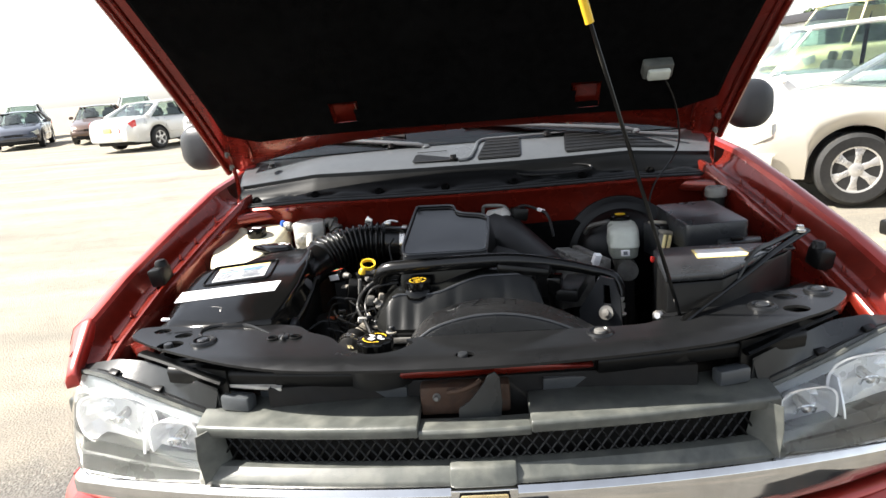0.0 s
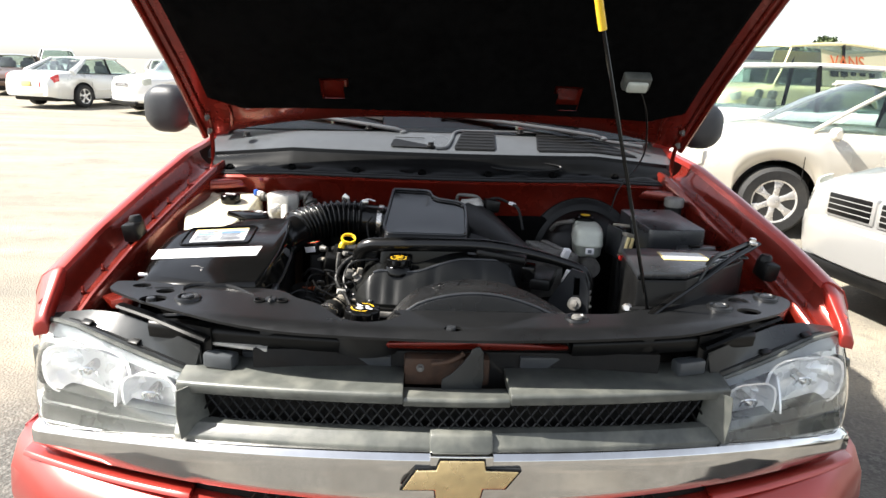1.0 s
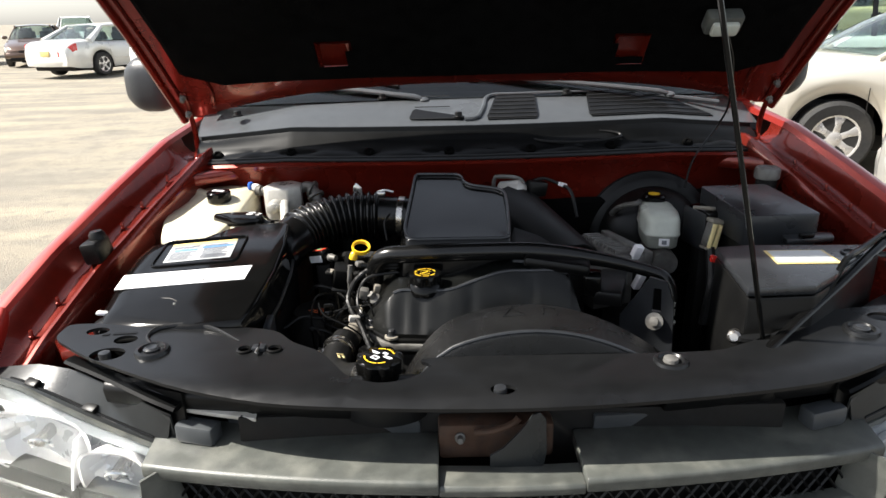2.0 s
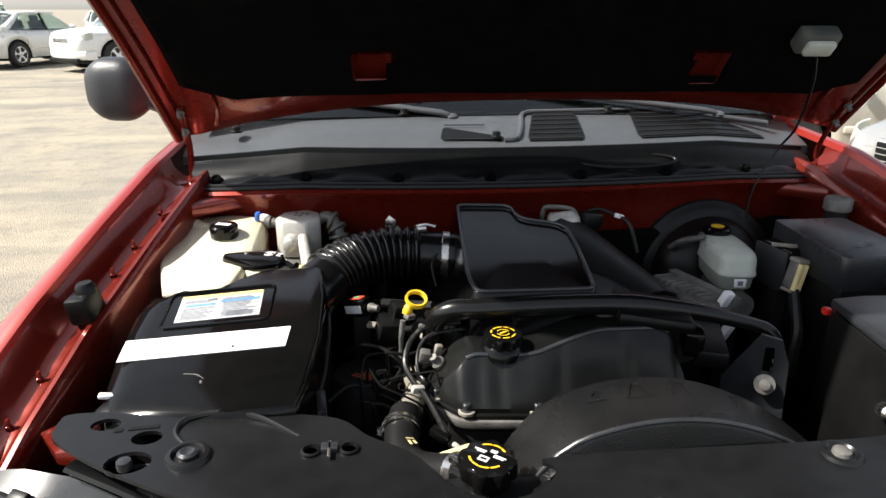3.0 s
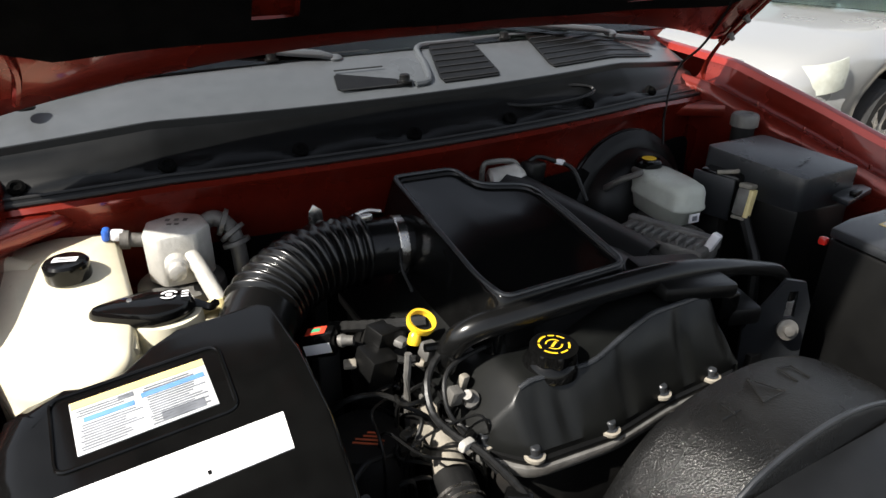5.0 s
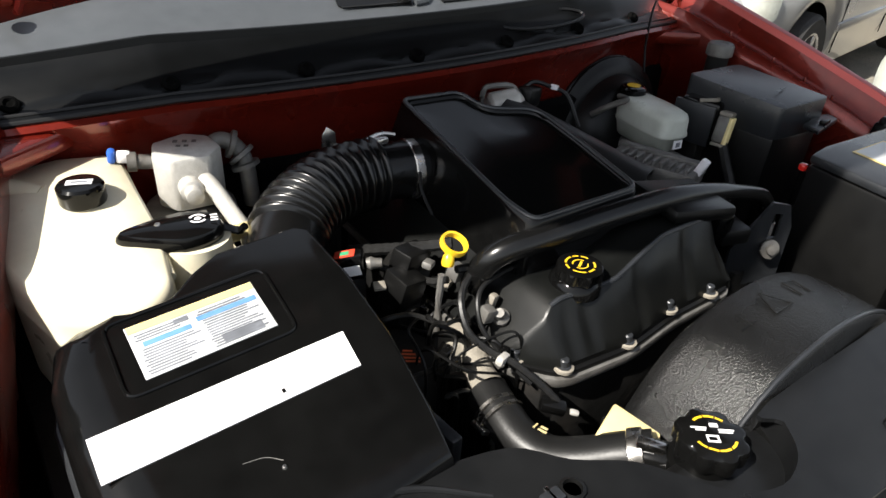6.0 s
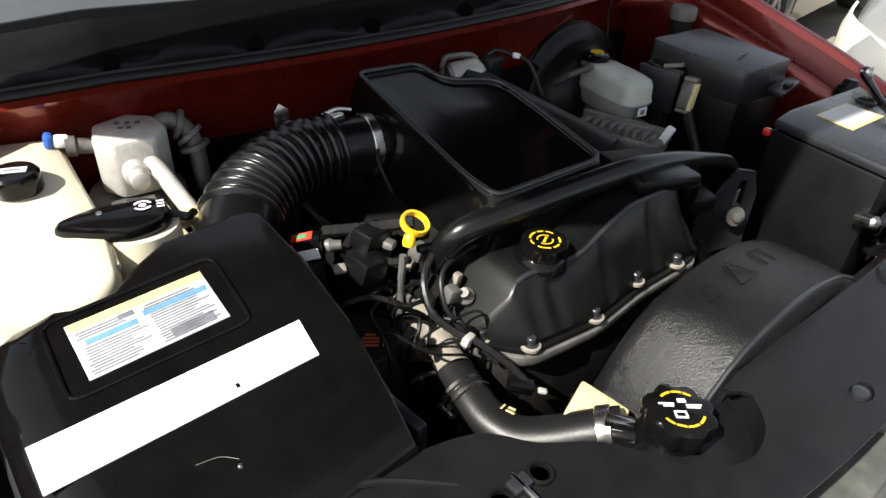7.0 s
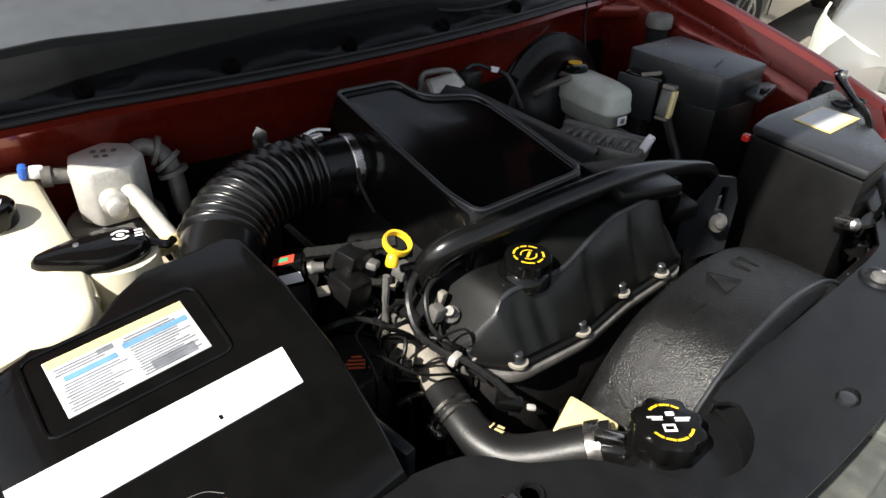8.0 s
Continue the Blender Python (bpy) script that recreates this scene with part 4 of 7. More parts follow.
    for u in linspace(0.0, 0.97, 18):
        a = lens_point(u, 1.0, 0.004)
        xb = abs(a.x) - 0.018
        b = Vector((s * xb, lerp([(0.475, 0.654), (0.52, 0.670), (0.60, 0.712), (0.675, 0.754), (0.75, 0.786), (0.86, 0.810)], xb), lerp([(0.475, 0.926), (0.52, 0.938), (0.60, 0.950), (0.675, 0.956), (0.75, 0.950), (0.86, 0.930)], xb)))
        rows.append([a, a.lerp(b, 0.12) + Vector((0, 0, 0.005)), a.lerp(b, 0.2) + Vector((0, 0, 0.001)), a.lerp(b, 0.6), b, b + Vector((0, 0.012, -0.06))])
    ledge = part("lamp_ledge", thick(loft(rows), 0.004), RAMP, suv, "dark plastic ramp behind the headlight")
    part("ledge_bead", tube([r[2] + Vector((0, 0, 0.002)) for r in rows[1:-4]], 0.0022, 6, 1), BLACK, ledge)
    for i in (6, 11):
        part("ledge_clip", box(rows[i][2] + Vector((0, 0.002, 0.005)), (0.026, 0.014, 0.008), 0.002, turned(25, 0, s * 26)), BLACK, ledge)
    # side seal strip between lamp and cover
    strip = [(s * 0.675, 0.755, 0.972), (s * 0.60, 0.715, 0.966), (s * 0.52, 0.672, 0.955), (s * 0.475, 0.655, 0.945)]
    part("edge_strip", tube(strip, 0.012, 8, 5, flat=0.45), SEAL, suv)
    panel = [[(s * x, y, 0.965 - 0.10 * k) for x, y in ((0.70, 0.80), (0.675, 0.76), (0.60, 0.72), (0.52, 0.678), (0.47, 0.66))] for k in (0, 0.5, 1)]
    part("side_panel", thick(loft(panel), 0.004), BLACK, suv)
    part("corner_bracket", prism([(s * x, y) for x, y in ((0.655, 0.765), (0.705, 0.782), (0.755, 0.85), (0.71, 0.87), (0.66, 0.82))], 0.955, 0.985, 0.006, top=lambda x, y: 0.985 - 0.3 * (abs(x) - 0.66)), RED_IN_SHADE, suv, "red painted corner bracket")

# red crossmember and the bonnet latch
part("crossmember", bevel(swept(linspace(-0.215, 0.205, 15), lambda x: [(0.622 + 0.20 * x * x, 0.945), (0.617 + 0.20 * x * x, 0.960 - 0.25 * x * x), (0.622 + 0.20 * x * x, 0.966 - 0.3 * x * x), (0.640 + 0.19 * x * x, 0.966 - 0.3 * x * x), (0.645 + 0.19 * x * x, 0.940)]), 0.004, 40), RED_IN_SHADE, suv, "red painted crossmember above the radiator")
for s in (-1, 1):
    part("crossmember_cover", bevel(swept([s * v for v in linspace(0.212, 0.60, 14)], lambda x: [(0.624 + 0.20 * x * x, 0.930), (0.619 + 0.20 * x * x, 0.955), (0.626 + 0.20 * x * x, 0.964), (0.650 + 0.19 * x * x, 0.966), (0.655 + 0.19 * x * x, 0.930)]), 0.004, 40), BLACK, suv)
part("latch_recess", box((-0.015, 0.672, 0.89), (0.20, 0.015, 0.12), 0.003), RUST, suv)
latch = part("hood_latch", box((-0.025, 0.628, 0.905), (0.16, 0.035, 0.055), 0.006), RUST, suv, "rusty bonnet latch")
part("latch_plate", prism([(-0.040, 0.868), (0.030, 0.868), (0.036, 0.905), (0.034, 0.955), (0.026, 0.966), (0.016, 0.962), (0.0, 0.938), (-0.022, 0.912), (-0.040, 0.900)], 0, 0.005, 0.0015, m=Matrix.Translation((0.004, 0.582, 0.006)) @ stand), RAMP, latch)
part("latch_hook", tube([(-0.055, 0.604, 0.925), (-0.03, 0.600, 0.930), (-0.005, 0.600, 0.940), (0.005, 0.602, 0.948)], 0.005, 8, 5), RUST, latch)
part("latch_spring", tube([(0.03 + 0.006 * math.cos(i * 0.9), 0.60 + 0.006 * math.sin(i * 0.9), 0.89 + 0.0012 * i) for i in range(40)], 0.0016, 5, 1), RUST, latch)
bolt("bolt", (-0.075, 0.608, 0.915), latch, 0.005, ALU_DULL, (0, -1, 0.2))
bolt("bolt", (-0.005, 0.600, 0.880), latch, 0.007, BLACK, (0, -1, 0.2))

# ---- under the bonnet ----
FLOOR = 0.565


def print_bars(name, parent, material, at, bars, m, lift=0.0006):
    """Unreadable print: thin bars (u, v, width, height) on a plate whose frame is m."""
    bm = bmesh.new()
    for u, v, w, hh in bars:
        put(bm, [(u, v, 0), (u + w, v, 0), (u + w, v + hh, 0), (u, v + hh, 0), (u, v, lift), (u + w, v, lift), (u + w, v + hh, lift), (u, v + hh, lift)],
            [(3, 2, 1, 0), (4, 5, 6, 7), (0, 1, 5, 4), (1, 2, 6, 5), (2, 3, 7, 6), (3, 0, 4, 7)])
    bm.transform(Matrix.Translation(at) @ m)
    return part(name, bm, material, parent)


def arc_print(r0, r1, a0, a1, z, bm):
    n = max(2, int((a1 - a0) / 0.15))
    put(bm, [(r * math.cos(a), r * math.sin(a), z) for a in linspace(a0, a1, n) for r in (r0, r1)], [(2 * i, 2 * i + 1, 2 * i + 3, 2 * i + 2) for i in range(n - 1)])


# radiator cover plate across the front
def plate_z(x, y):
    return 1.003 - 0.010 * min(1, max(0, (0.588 + 0.24 * x * x - y) / 0.030)) ** 2


cover = thing("radiator_cover", (0, 0.66, 0.97), "grained black plastic radiator cover with moulded holes and push pins", "cover")
outline = [(-0.703, 0.800), (-0.690, 0.818), (-0.578, 0.814), (-0.449, 0.796), (-0.362, 0.776), (-0.322, 0.735), (-0.276, 0.702), (-0.249, 0.664), (-0.224, 0.629), (-0.182, 0.611), (-0.139, 0.622), (-0.112, 0.652), (-0.100, 0.676),
           (0.25, 0.672), (0.335, 0.690), (0.437, 0.745), (0.505, 0.788), (0.593, 0.806), (0.680, 0.812), (0.704, 0.79), (0.694, 0.750), (0.632, 0.690), (0.512, 0.634), (0.398, 0.596), (0.190, 0.566), (0.0, 0.556),
           (-0.190, 0.566), (-0.338, 0.586), (-0.476, 0.627), (-0.598, 0.692), (-0.668, 0.742), (-0.698, 0.770)]
line = [(p.x, p.y) for p in smooth([(x, y, 0) for x, y in outline + outline[:1]], 4)][:-1]
holes = [(-0.643, 0.790, 0.018, 0.013), (-0.585, 0.758, 0.018, 0.014), (-0.592, 0.712, 0.026, 0.020), (0.591, 0.768, 0.022, 0.016), (0.583, 0.704, 0.024, 0.018), (-0.018, 0.587, 0.017, 0.011), (0.372, 0.712, 0.030, 0.010)]
bm = bmesh.new()
edges = []
for loop in [line] + [[(x + a * math.cos(t), y + b * math.sin(t)) for t in linspace(0, 2 * math.pi, 17)[:-1]] for x, y, a, b in holes]:
    vs = [bm.verts.new((x, y, 0)) for x, y in loop]
    edges += [bm.edges.new((vs[i], vs[(i + 1) % len(vs)])) for i in range(len(vs))]
bmesh.ops.triangle_fill(bm, use_beauty=True, use_dissolve=False, edges=edges)
for n, places in (((1, 0, 0), linspace(-0.66, 0.66, 34)), ((0, 1, 0), linspace(0.560, 0.795, 21))):
    for at in places:
        bmesh.ops.bisect_plane(bm, geom=bm.verts[:] + bm.edges[:] + bm.faces[:], plane_co=[at * c for c in n], plane_no=n)
for v in bm.verts:
    v.co.z = plate_z(v.co.x, v.co.y)
under = bmesh.ops.extrude_face_region(bm, geom=bm.faces[:])
for v in (g for g in under["geom"] if isinstance(g, bmesh.types.BMVert)):
    v.co.z -= 0.005
plate = part("cover_plate", bm, SHIELD, cover, angle=25)
front = [p for p in line if p[1] < 0.70 and not (-0.33 < p[0] < 0.34 and p[1] > 0.61)]
front = sorted(front)
well = [(-0.362, 0.776), (-0.322, 0.735), (-0.276, 0.702), (-0.249, 0.664), (-0.224, 0.629), (-0.182, 0.611), (-0.139, 0.622), (-0.112, 0.652), (-0.100, 0.676)]
part("cap_well", thick(loft([[p + Vector((0, 0, 1.000)), p + Vector((0, 0, 0.985)), p + Vector((0, 0.006, 0.93))] for p in smooth([(x, y, 0) for x, y in well], 5)]), 0.003), SHIELD, cover, "black well round the radiator cap")
part("well_floor", prism([(-0.178 + 0.067 * math.cos(a), 0.676 + 0.067 * math.sin(a)) for a in linspace(-math.pi - 0.12, 0.12, 21)], 0.967, 0.971, 0.001), SHIELD, cover)
part("moulded_ridge", tube([(-0.520, 0.722, 1.002), (-0.552, 0.760, 1.003), (-0.545, 0.790, 1.005), (-0.50, 0.797, 1.007), (-0.455, 0.783, 1.005), (-0.405, 0.744, 1.002)], lambda k: 0.002 + 0.0025 * math.sin(math.pi * k), 8, 6), SHIELD, cover)
for x, y in ((-0.527, 0.716), (0.530, 0.722), (0.660, 0.786)):
    cup = part("pin_cup", lathe([(0.026, 0.0), (0.024, 0.005), (0.019, 0.006), (0.016, 0.001)], (x, y, plate_z(x, y)), sides=20), SHIELD, cover)
    part("push_pin", lathe([(0.012, 0.0), (0.012, 0.006), (0.008, 0.008), (0.004, 0.007)], (x, y, plate_z(x, y)), sides=14), BATT, cup)
for x, y in ((-0.018, 0.587), (-0.592, 0.712)):
    part("push_pin", lathe([(0.008, -0.008), (0.009, -0.002), (0.008, 0.003), (0.003, 0.004)], (x - 0.004, y, plate_z(x, y)), sides=14), BATT, cover, "grey push pin in its hole")
cup = part("pin_cup", lathe([(0.024, 0), (0.022, 0.004), (0.018, 0.0045), (0.015, 0.001)], (0.220, 0.646, 1.003), sides=20), SHIELD, cover)
part("push_pin", lathe([(0.011, 0), (0.010, 0.006), (0.005, 0.008)], (0.220, 0.646, 1.003), sides=16), ALU_DULL, cup, "dull metal push pin")
slot = part("cover_clip", box((-0.367, 0.713, 1.006), (0.020, 0.014, 0.008), 0.002), BATT, cover, "grey spring clip")
for dx in (-0.022, 0.022):
    part("clip_loop", lathe([(0.012, 0), (0.012, 0.004), (0.009, 0.005), (0.008, 0.001)], (-0.367 + dx, 0.711, 1.002), sides=12), BLACK, cover)
part("clip_bar", box((-0.367, 0.708, 1.008), (0.004, 0.030, 0.004), 0.001), STEEL, slot)
print_bars("print", plate, BLACK, (-0.628, 0.772, 1.0035), [(0.0, 0.0, 0.010, 0.007), (0.016, 0.001, 0.036, 0.006)], turned(0, 0, 4))

# radiator under it, with its cap
rad = thing("radiator", (0, 0.66, FLOOR), "black radiator with a ribbed pressure cap", "radiator")
part("radiator_core", box((0, 0.665, 0.75), (0.78, 0.05, 0.37), 0.006), DARK, rad)
part("top_tank", box((0, 0.672, 0.945), (0.76, 0.05, 0.05), 0.012), BLACK, rad)
part("filler_neck", lathe([(0.034, 0.93), (0.034, 0.965), (0.028, 0.967), (0.028, 0.985)], (-0.187, 0.681, 0), sides=20), BLACK_SMOOTH, rad)
part("hose_stub", tube([(-0.187, 0.690, 0.945), (-0.205, 0.715, 0.944), (-0.218, 0.735, 0.940)], 0.021, 14, 4), BLACK_SMOOTH, rad)
cap_bm = bmesh.new()
ring_pts = []
for z, r in ((0.982, 0.031), (0.984, 0.0345), (0.999, 0.0355), (1.003, 0.0338), (1.0045, 0.029)):
    ring_pts.append([(-0.187 + (r - (0.0016 if z < 1.004 else 0.0006) * (1 + math.cos(8 * a)) ** 1.5) * math.cos(a), 0.681 + (r - (0.0016 if z < 1.004 else 0.0006) * (1 + math.cos(8 * a)) ** 1.5) * math.sin(a), z) for a in linspace(0, 2 * math.pi, 73)[:-1]])
loft(ring_pts, True, True, bm=cap_bm)
rad_cap = part("radiator_cap", cap_bm, BLACK_SMOOTH, rad, "ribbed black cap with yellow warning print")
for a0, a1 in ((0.20, 0.55), (0.62, 1.1), (1.16, 1.7), (3.05, 3.5), (3.56, 4.0), (4.05, 4.6), (4.68, 5.2)):
    bm = bmesh.new()
    arc_print(0.0200, 0.0226, a0, a1, 1.0053, bm)
    bm.transform(Matrix.Translation((-0.187, 0.681, 0)))
    part("print", bm, YELLOW, rad_cap)

print_bars("print", rad_cap, WHITE, (-0.187, 0.681, 1.0048), [(-0.008, -0.011, 0.012, 0.002), (-0.008, -0.0042, 0.012, 0.0018), (-0.008, -0.009, 0.0018, 0.005), (0.0022, -0.009, 0.0018, 0.005), (-0.001, 0.008, 0.008, 0.0045), (-0.020, 0.0055, 0.015, 0.0016), (-0.016, 0.0028, 0.010, 0.0014), (0.006, 0.0040, 0.015, 0.0016), (0.006, 0.0012, 0.013, 0.0014)], turned(0, 0, -38))

# fan shroud arch
fan = thing("fan_shroud", (0.03, 0.74, FLOOR), "grained black plastic fan shroud arch with raised warning signs", "fan shroud")


def arch_z(x):
    z = 1.036 - (x - 0.03) ** 2 / 0.56
    if x < -0.07:
        z -= 6.6 * (-0.07 - x) ** 2
    return z


rows = []
for x in linspace(-0.188, 0.32, 40):
    z = arch_z(x)
    rows.append([(x, 0.800, min(z - 0.06, 0.93)), (x, 0.797, z - 0.016), (x, 0.790, z - 0.006), (x, 0.776, z - 0.001), (x, 0.73, z + 0.001), (x, 0.690, z + 0.001), (x, 0.684, z + 0.0005), (x, 0.681, z - 0.002), (x, 0.6795, z - 0.006), (x, 0.674, min(z - 0.012, 0.99)), (x, 0.668, 0.90)])
part("shroud_arch", thick(loft(rows), 0.004), GRAIN, fan)
part("shroud_bead", tube([(x, 0.6835, arch_z(x) + 0.0005) for x in linspace(-0.180, 0.315, 26)], 0.0030, 8, 1), BATT, fan)
part("shroud_side", thick(loft([[(-0.188, 0.668, z), (-0.190, 0.73, z), (-0.188, 0.800, z)] for z in (0.62, 0.80, 0.92)]), 0.004), GRAIN, fan)
part("shroud_panel", thick(loft([[(x, 0.792, 0.60), (x, 0.795, min(0.93, arch_z(x) - 0.05))] for x in linspace(-0.185, 0.40, 20)]), 0.004), BLACK, fan)


def on_arch(u, v, up=0.0015):
    x, y = 0.012 + u * 0.90 + v * 0.0, 0.752 + v
    return (x, y, arch_z(x) + up)


for pts in ([(-0.018, -0.016), (0.018, -0.016), (0.0, 0.018), (-0.018, -0.016)], [(-0.055, -0.010), (-0.055, 0.012), (-0.048, 0.006)], [(-0.062, 0.004), (-0.055, 0.012)], [(-0.070, -0.006), (-0.045, -0.008)], [(0.050, -0.012), (0.052, 0.014), (0.075, 0.012), (0.073, -0.012)]):
    part("raised_sign", tube([on_arch(u, v) for u, v in pts], 0.0011, 5, 1), GRAIN, fan)
part("cream_duct", prism([(-0.245, 0.770), (-0.180, 0.795), (-0.172, 0.735), (-0.205, 0.722)], 0.925, 0.945, 0.004), CREAM, fan, "cream plastic duct corner")

# air filter box
def lid_z(x, y):
    return 1.043 + 0.20 * (y - 0.95) + 0.07 * (x + 0.49)


air = thing("air_filter_box", (-0.54, 0.94, FLOOR), "glossy black air filter box with a printed label and white strip", "air filter box")
shape = [(-0.652, 0.792), (-0.676, 0.85), (-0.686, 0.95), (-0.686, 1.03), (-0.674, 1.074), (-0.648, 1.088), (-0.612, 1.080), (-0.588, 1.071), (-0.562, 1.076), (-0.532, 1.098), (-0.500, 1.113), (-0.410, 1.113), (-0.392, 1.098), (-0.386, 1.02), (-0.388, 0.93), (-0.400, 0.84), (-0.413, 0.786), (-0.50, 0.784)]
wide = [((x + 0.54) * 1.02 - 0.54, (y - 0.94) * 1.015 + 0.94) for x, y in shape]
part("box_body", prism(wide, FLOOR, 0.0, 0.006, top=lambda x, y: lid_z(x, y) - 0.075), BLACK, air)
lid_bm = bmesh.new()
rings = []
for inset, drop in ((-0.004, 0.078), (-0.004, 0.068), (0.0, 0.062), (0.001, 0.022), (0.003, 0.012), (0.007, 0.005), (0.013, 0.001), (0.020, 0.0)):
    ring = []
    for i, (x, y) in enumerate(shape):
        d = (Vector(shape[(i + 1) % len(shape)]) - Vector(shape[i - 1])).normalized()
        n = Vector((d.y, -d.x))
        left = 2.4 if x < -0.64 else 0.45
        q = Vector((x, y)) + n * inset * left * (1 if inset > 0 else 1 / left)
        ring.append((q.x, q.y, lid_z(q.x, q.y) - drop))
    rings.append(ring)
loft(rings, True, True, bm=lid_bm)
air_lid = part("box_lid", lid_bm, BLACK_SMOOTH, air, "glossy black lid", angle=50)


part("lid_lip", tube([(x, y, lid_z(x, y) - 0.064) for x, y in shape + shape[:1]], 0.0042, 6, 1), BATT, air_lid)


def on_lid(x, y, up=0.0015):
    return Vector((x, y, lid_z(x, y) + up))


frame_line = rounded([(-0.630, 0.976), (-0.470, 0.974), (-0.468, 1.064), (-0.628, 1.064)], 0.012, 4)
part("label_frame", tube([on_lid(x, y, 0.001) for x, y in frame_line + frame_line[:2]], 0.0020, 6, 1), BLACK_SMOOTH, air_lid)
lid_frame = Matrix.Rotation(-math.atan(0.07), 4, "Y") @ Matrix.Rotation(math.atan(0.20), 4, "X")
LW, LH = 0.126, 0.066
sticker = part("label", box(on_lid(-0.548, 1.020, 0.0004), (LW, LH, 0.0012), 0.0003, lid_frame), LABEL, air_lid, "printed information label, yellow and blue")
corner = on_lid(-0.548, 1.020, 0.0012) + lid_frame @ Vector((-LW / 2, -LH / 2, 0))
print_bars("label_heading", sticker, LABEL_Y, corner, [(0.001, 0.056, 0.124, 0.009)], lid_frame, 0.0004)
print_bars("label_heading", sticker, LABEL_B, corner, [(0.010, 0.036, 0.045, 0.006), (0.062, 0.041, 0.060, 0.006)], lid_frame, 0.0004)
rng = random.Random(4)
bars = [(0.004 + 0.060 * c + rng.random() * 0.004, 0.003 + 0.0032 * r, 0.036 + rng.random() * 0.020, 0.0017) for r in range(16) for c in (0, 1) if not (c == 0 and 9 < r < 13) and not (c == 1 and 11 < r < 14)]
bars += [(0.042, 0.048, 0.014, 0.006), (0.075, 0.003, 0.040, 0.012)]
print_bars("label_print", sticker, LABEL_G, corner, bars, lid_frame, 0.0003)
bm = prism([(-0.669, 0.955), (-0.434, 0.950), (-0.438, 0.907), (-0.669, 0.910)], 0, 0.001, 0.0)
for v in bm.verts:
    v.co = on_lid(v.co.x, v.co.y, v.co.z + 0.0003)
blank = part("blank_strip", bm, WHITE, air_lid, "blank white sticker strip")
part("pen_mark", box(on_lid(-0.512, 0.917, 0.0018), (0.003, 0.0045, 0.0006), 0.0, lid_frame), BLACK, blank)
for x, y in ((-0.542, 0.852),):
    part("lid_pip", lathe([(0.0025, 0), (0.002, 0.002), (0.001, 0.0025)], on_lid(x, y, -0.0005), sides=8), STEEL, air_lid)
part("lid_scratch", tube([on_lid(-0.570, 0.872, 0.0), on_lid(-0.552, 0.868, 0.0), on_lid(-0.540, 0.858, 0.0)], 0.0003, 4, 4), ALU_DULL, air_lid)
part("lid_catch", box((-0.387, 0.845, 0.962), (0.014, 0.055, 0.05), 0.004, turned(0, 0, 6)), BATT, air)
part("lid_catch", lathe([(0.020, 0), (0.019, 0.012), (0.012, 0.016)], (-0.655, 0.835, 0.985), (-0.3, -0.2, 1), 14), BLACK, air, "black rubber grommet")
part("catch_pin", box((-0.664, 0.852, 1.006), (0.020, 0.010, 0.006), 0.002, turned(0, 10, 10)), WHITE, air)

# corrugated intake duct
duct = thing("intake_duct", (-0.30, 1.20, FLOOR), "corrugated black rubber air intake duct", "air duct")
path = [(-0.430, 1.085, 1.010), (-0.415, 1.130, 1.022), (-0.385, 1.175, 1.036), (-0.340, 1.207, 1.048), (-0.290, 1.223, 1.054), (-0.240, 1.226, 1.054), (-0.205, 1.224, 1.052), (-0.140, 1.215, 1.048)]


def evenly(points, n):
    """n + 1 places at equal steps along a smooth line."""
    line = smooth(points, 40)
    way = [0.0]
    for p, q in zip(line, line[1:]):
        way.append(way[-1] + (q - p).length)
    out, j = [], 0
    for i in range(n + 1):
        d = way[-1] * i / n
        while j < len(way) - 2 and way[j + 1] < d:
            j += 1
        out.append(line[j].lerp(line[j + 1], (d - way[j]) / max(1e-9, way[j + 1] - way[j])))
    return out


RIBS, RIB_FROM, RIB_TO = 13, 0.24, 0.76


def bellows(k):
    if RIB_FROM < k < RIB_TO:
        return 0.0445 + 0.0075 * (0.5 - 0.5 * math.cos((k - RIB_FROM) / (RIB_TO - RIB_FROM) * 2 * math.pi * RIBS)) ** 0.8
    return 0.047 if k <= RIB_FROM else 0.042


part("bellows", tube(evenly(path, 300), bellows, 40, 1), HOSE, duct, angle=75)
p = Vector(path[-2])
part("hose_clamp", lathe([(0.0435, -0.007), (0.0445, -0.006), (0.0445, 0.006), (0.0435, 0.007)], (-0.178, 1.2200, 1.0505), (1, -0.13, -0.05), 32), STEEL, duct, "bright steel hose clamp")
part("clamp_screw", box((-0.222, 1.226, 1.101), (0.020, 0.012, 0.010), 0.003), STEEL, duct)
part("clamp_screw", tube([(-0.235, 1.24, 1.100), (-0.215, 1.236, 1.106), (-0.195, 1.233, 1.102)], 0.003, 6, 4), STEEL, duct)
part("duct_bracket", prism([(-0.012, 0), (0.012, 0), (0.010, 0.030), (-0.002, 0.040), (-0.010, 0.03)], 0, 0.004, 0.001, m=Matrix.Translation((-0.278, 1.275, 1.075)) @ stand), STEEL, duct)
part("duct_elbow", box((-0.435, 1.105, 1.00), (0.075, 0.05, 0.09), 0.015, turned(0, 0, -30)), BLACK_SMOOTH, duct)
part("duct_support", tube([(-0.30, 1.225, 1.01), (-0.30, 1.23, 0.80), (-0.30, 1.22, FLOOR)], 0.012, 8, 2), DARK, duct)

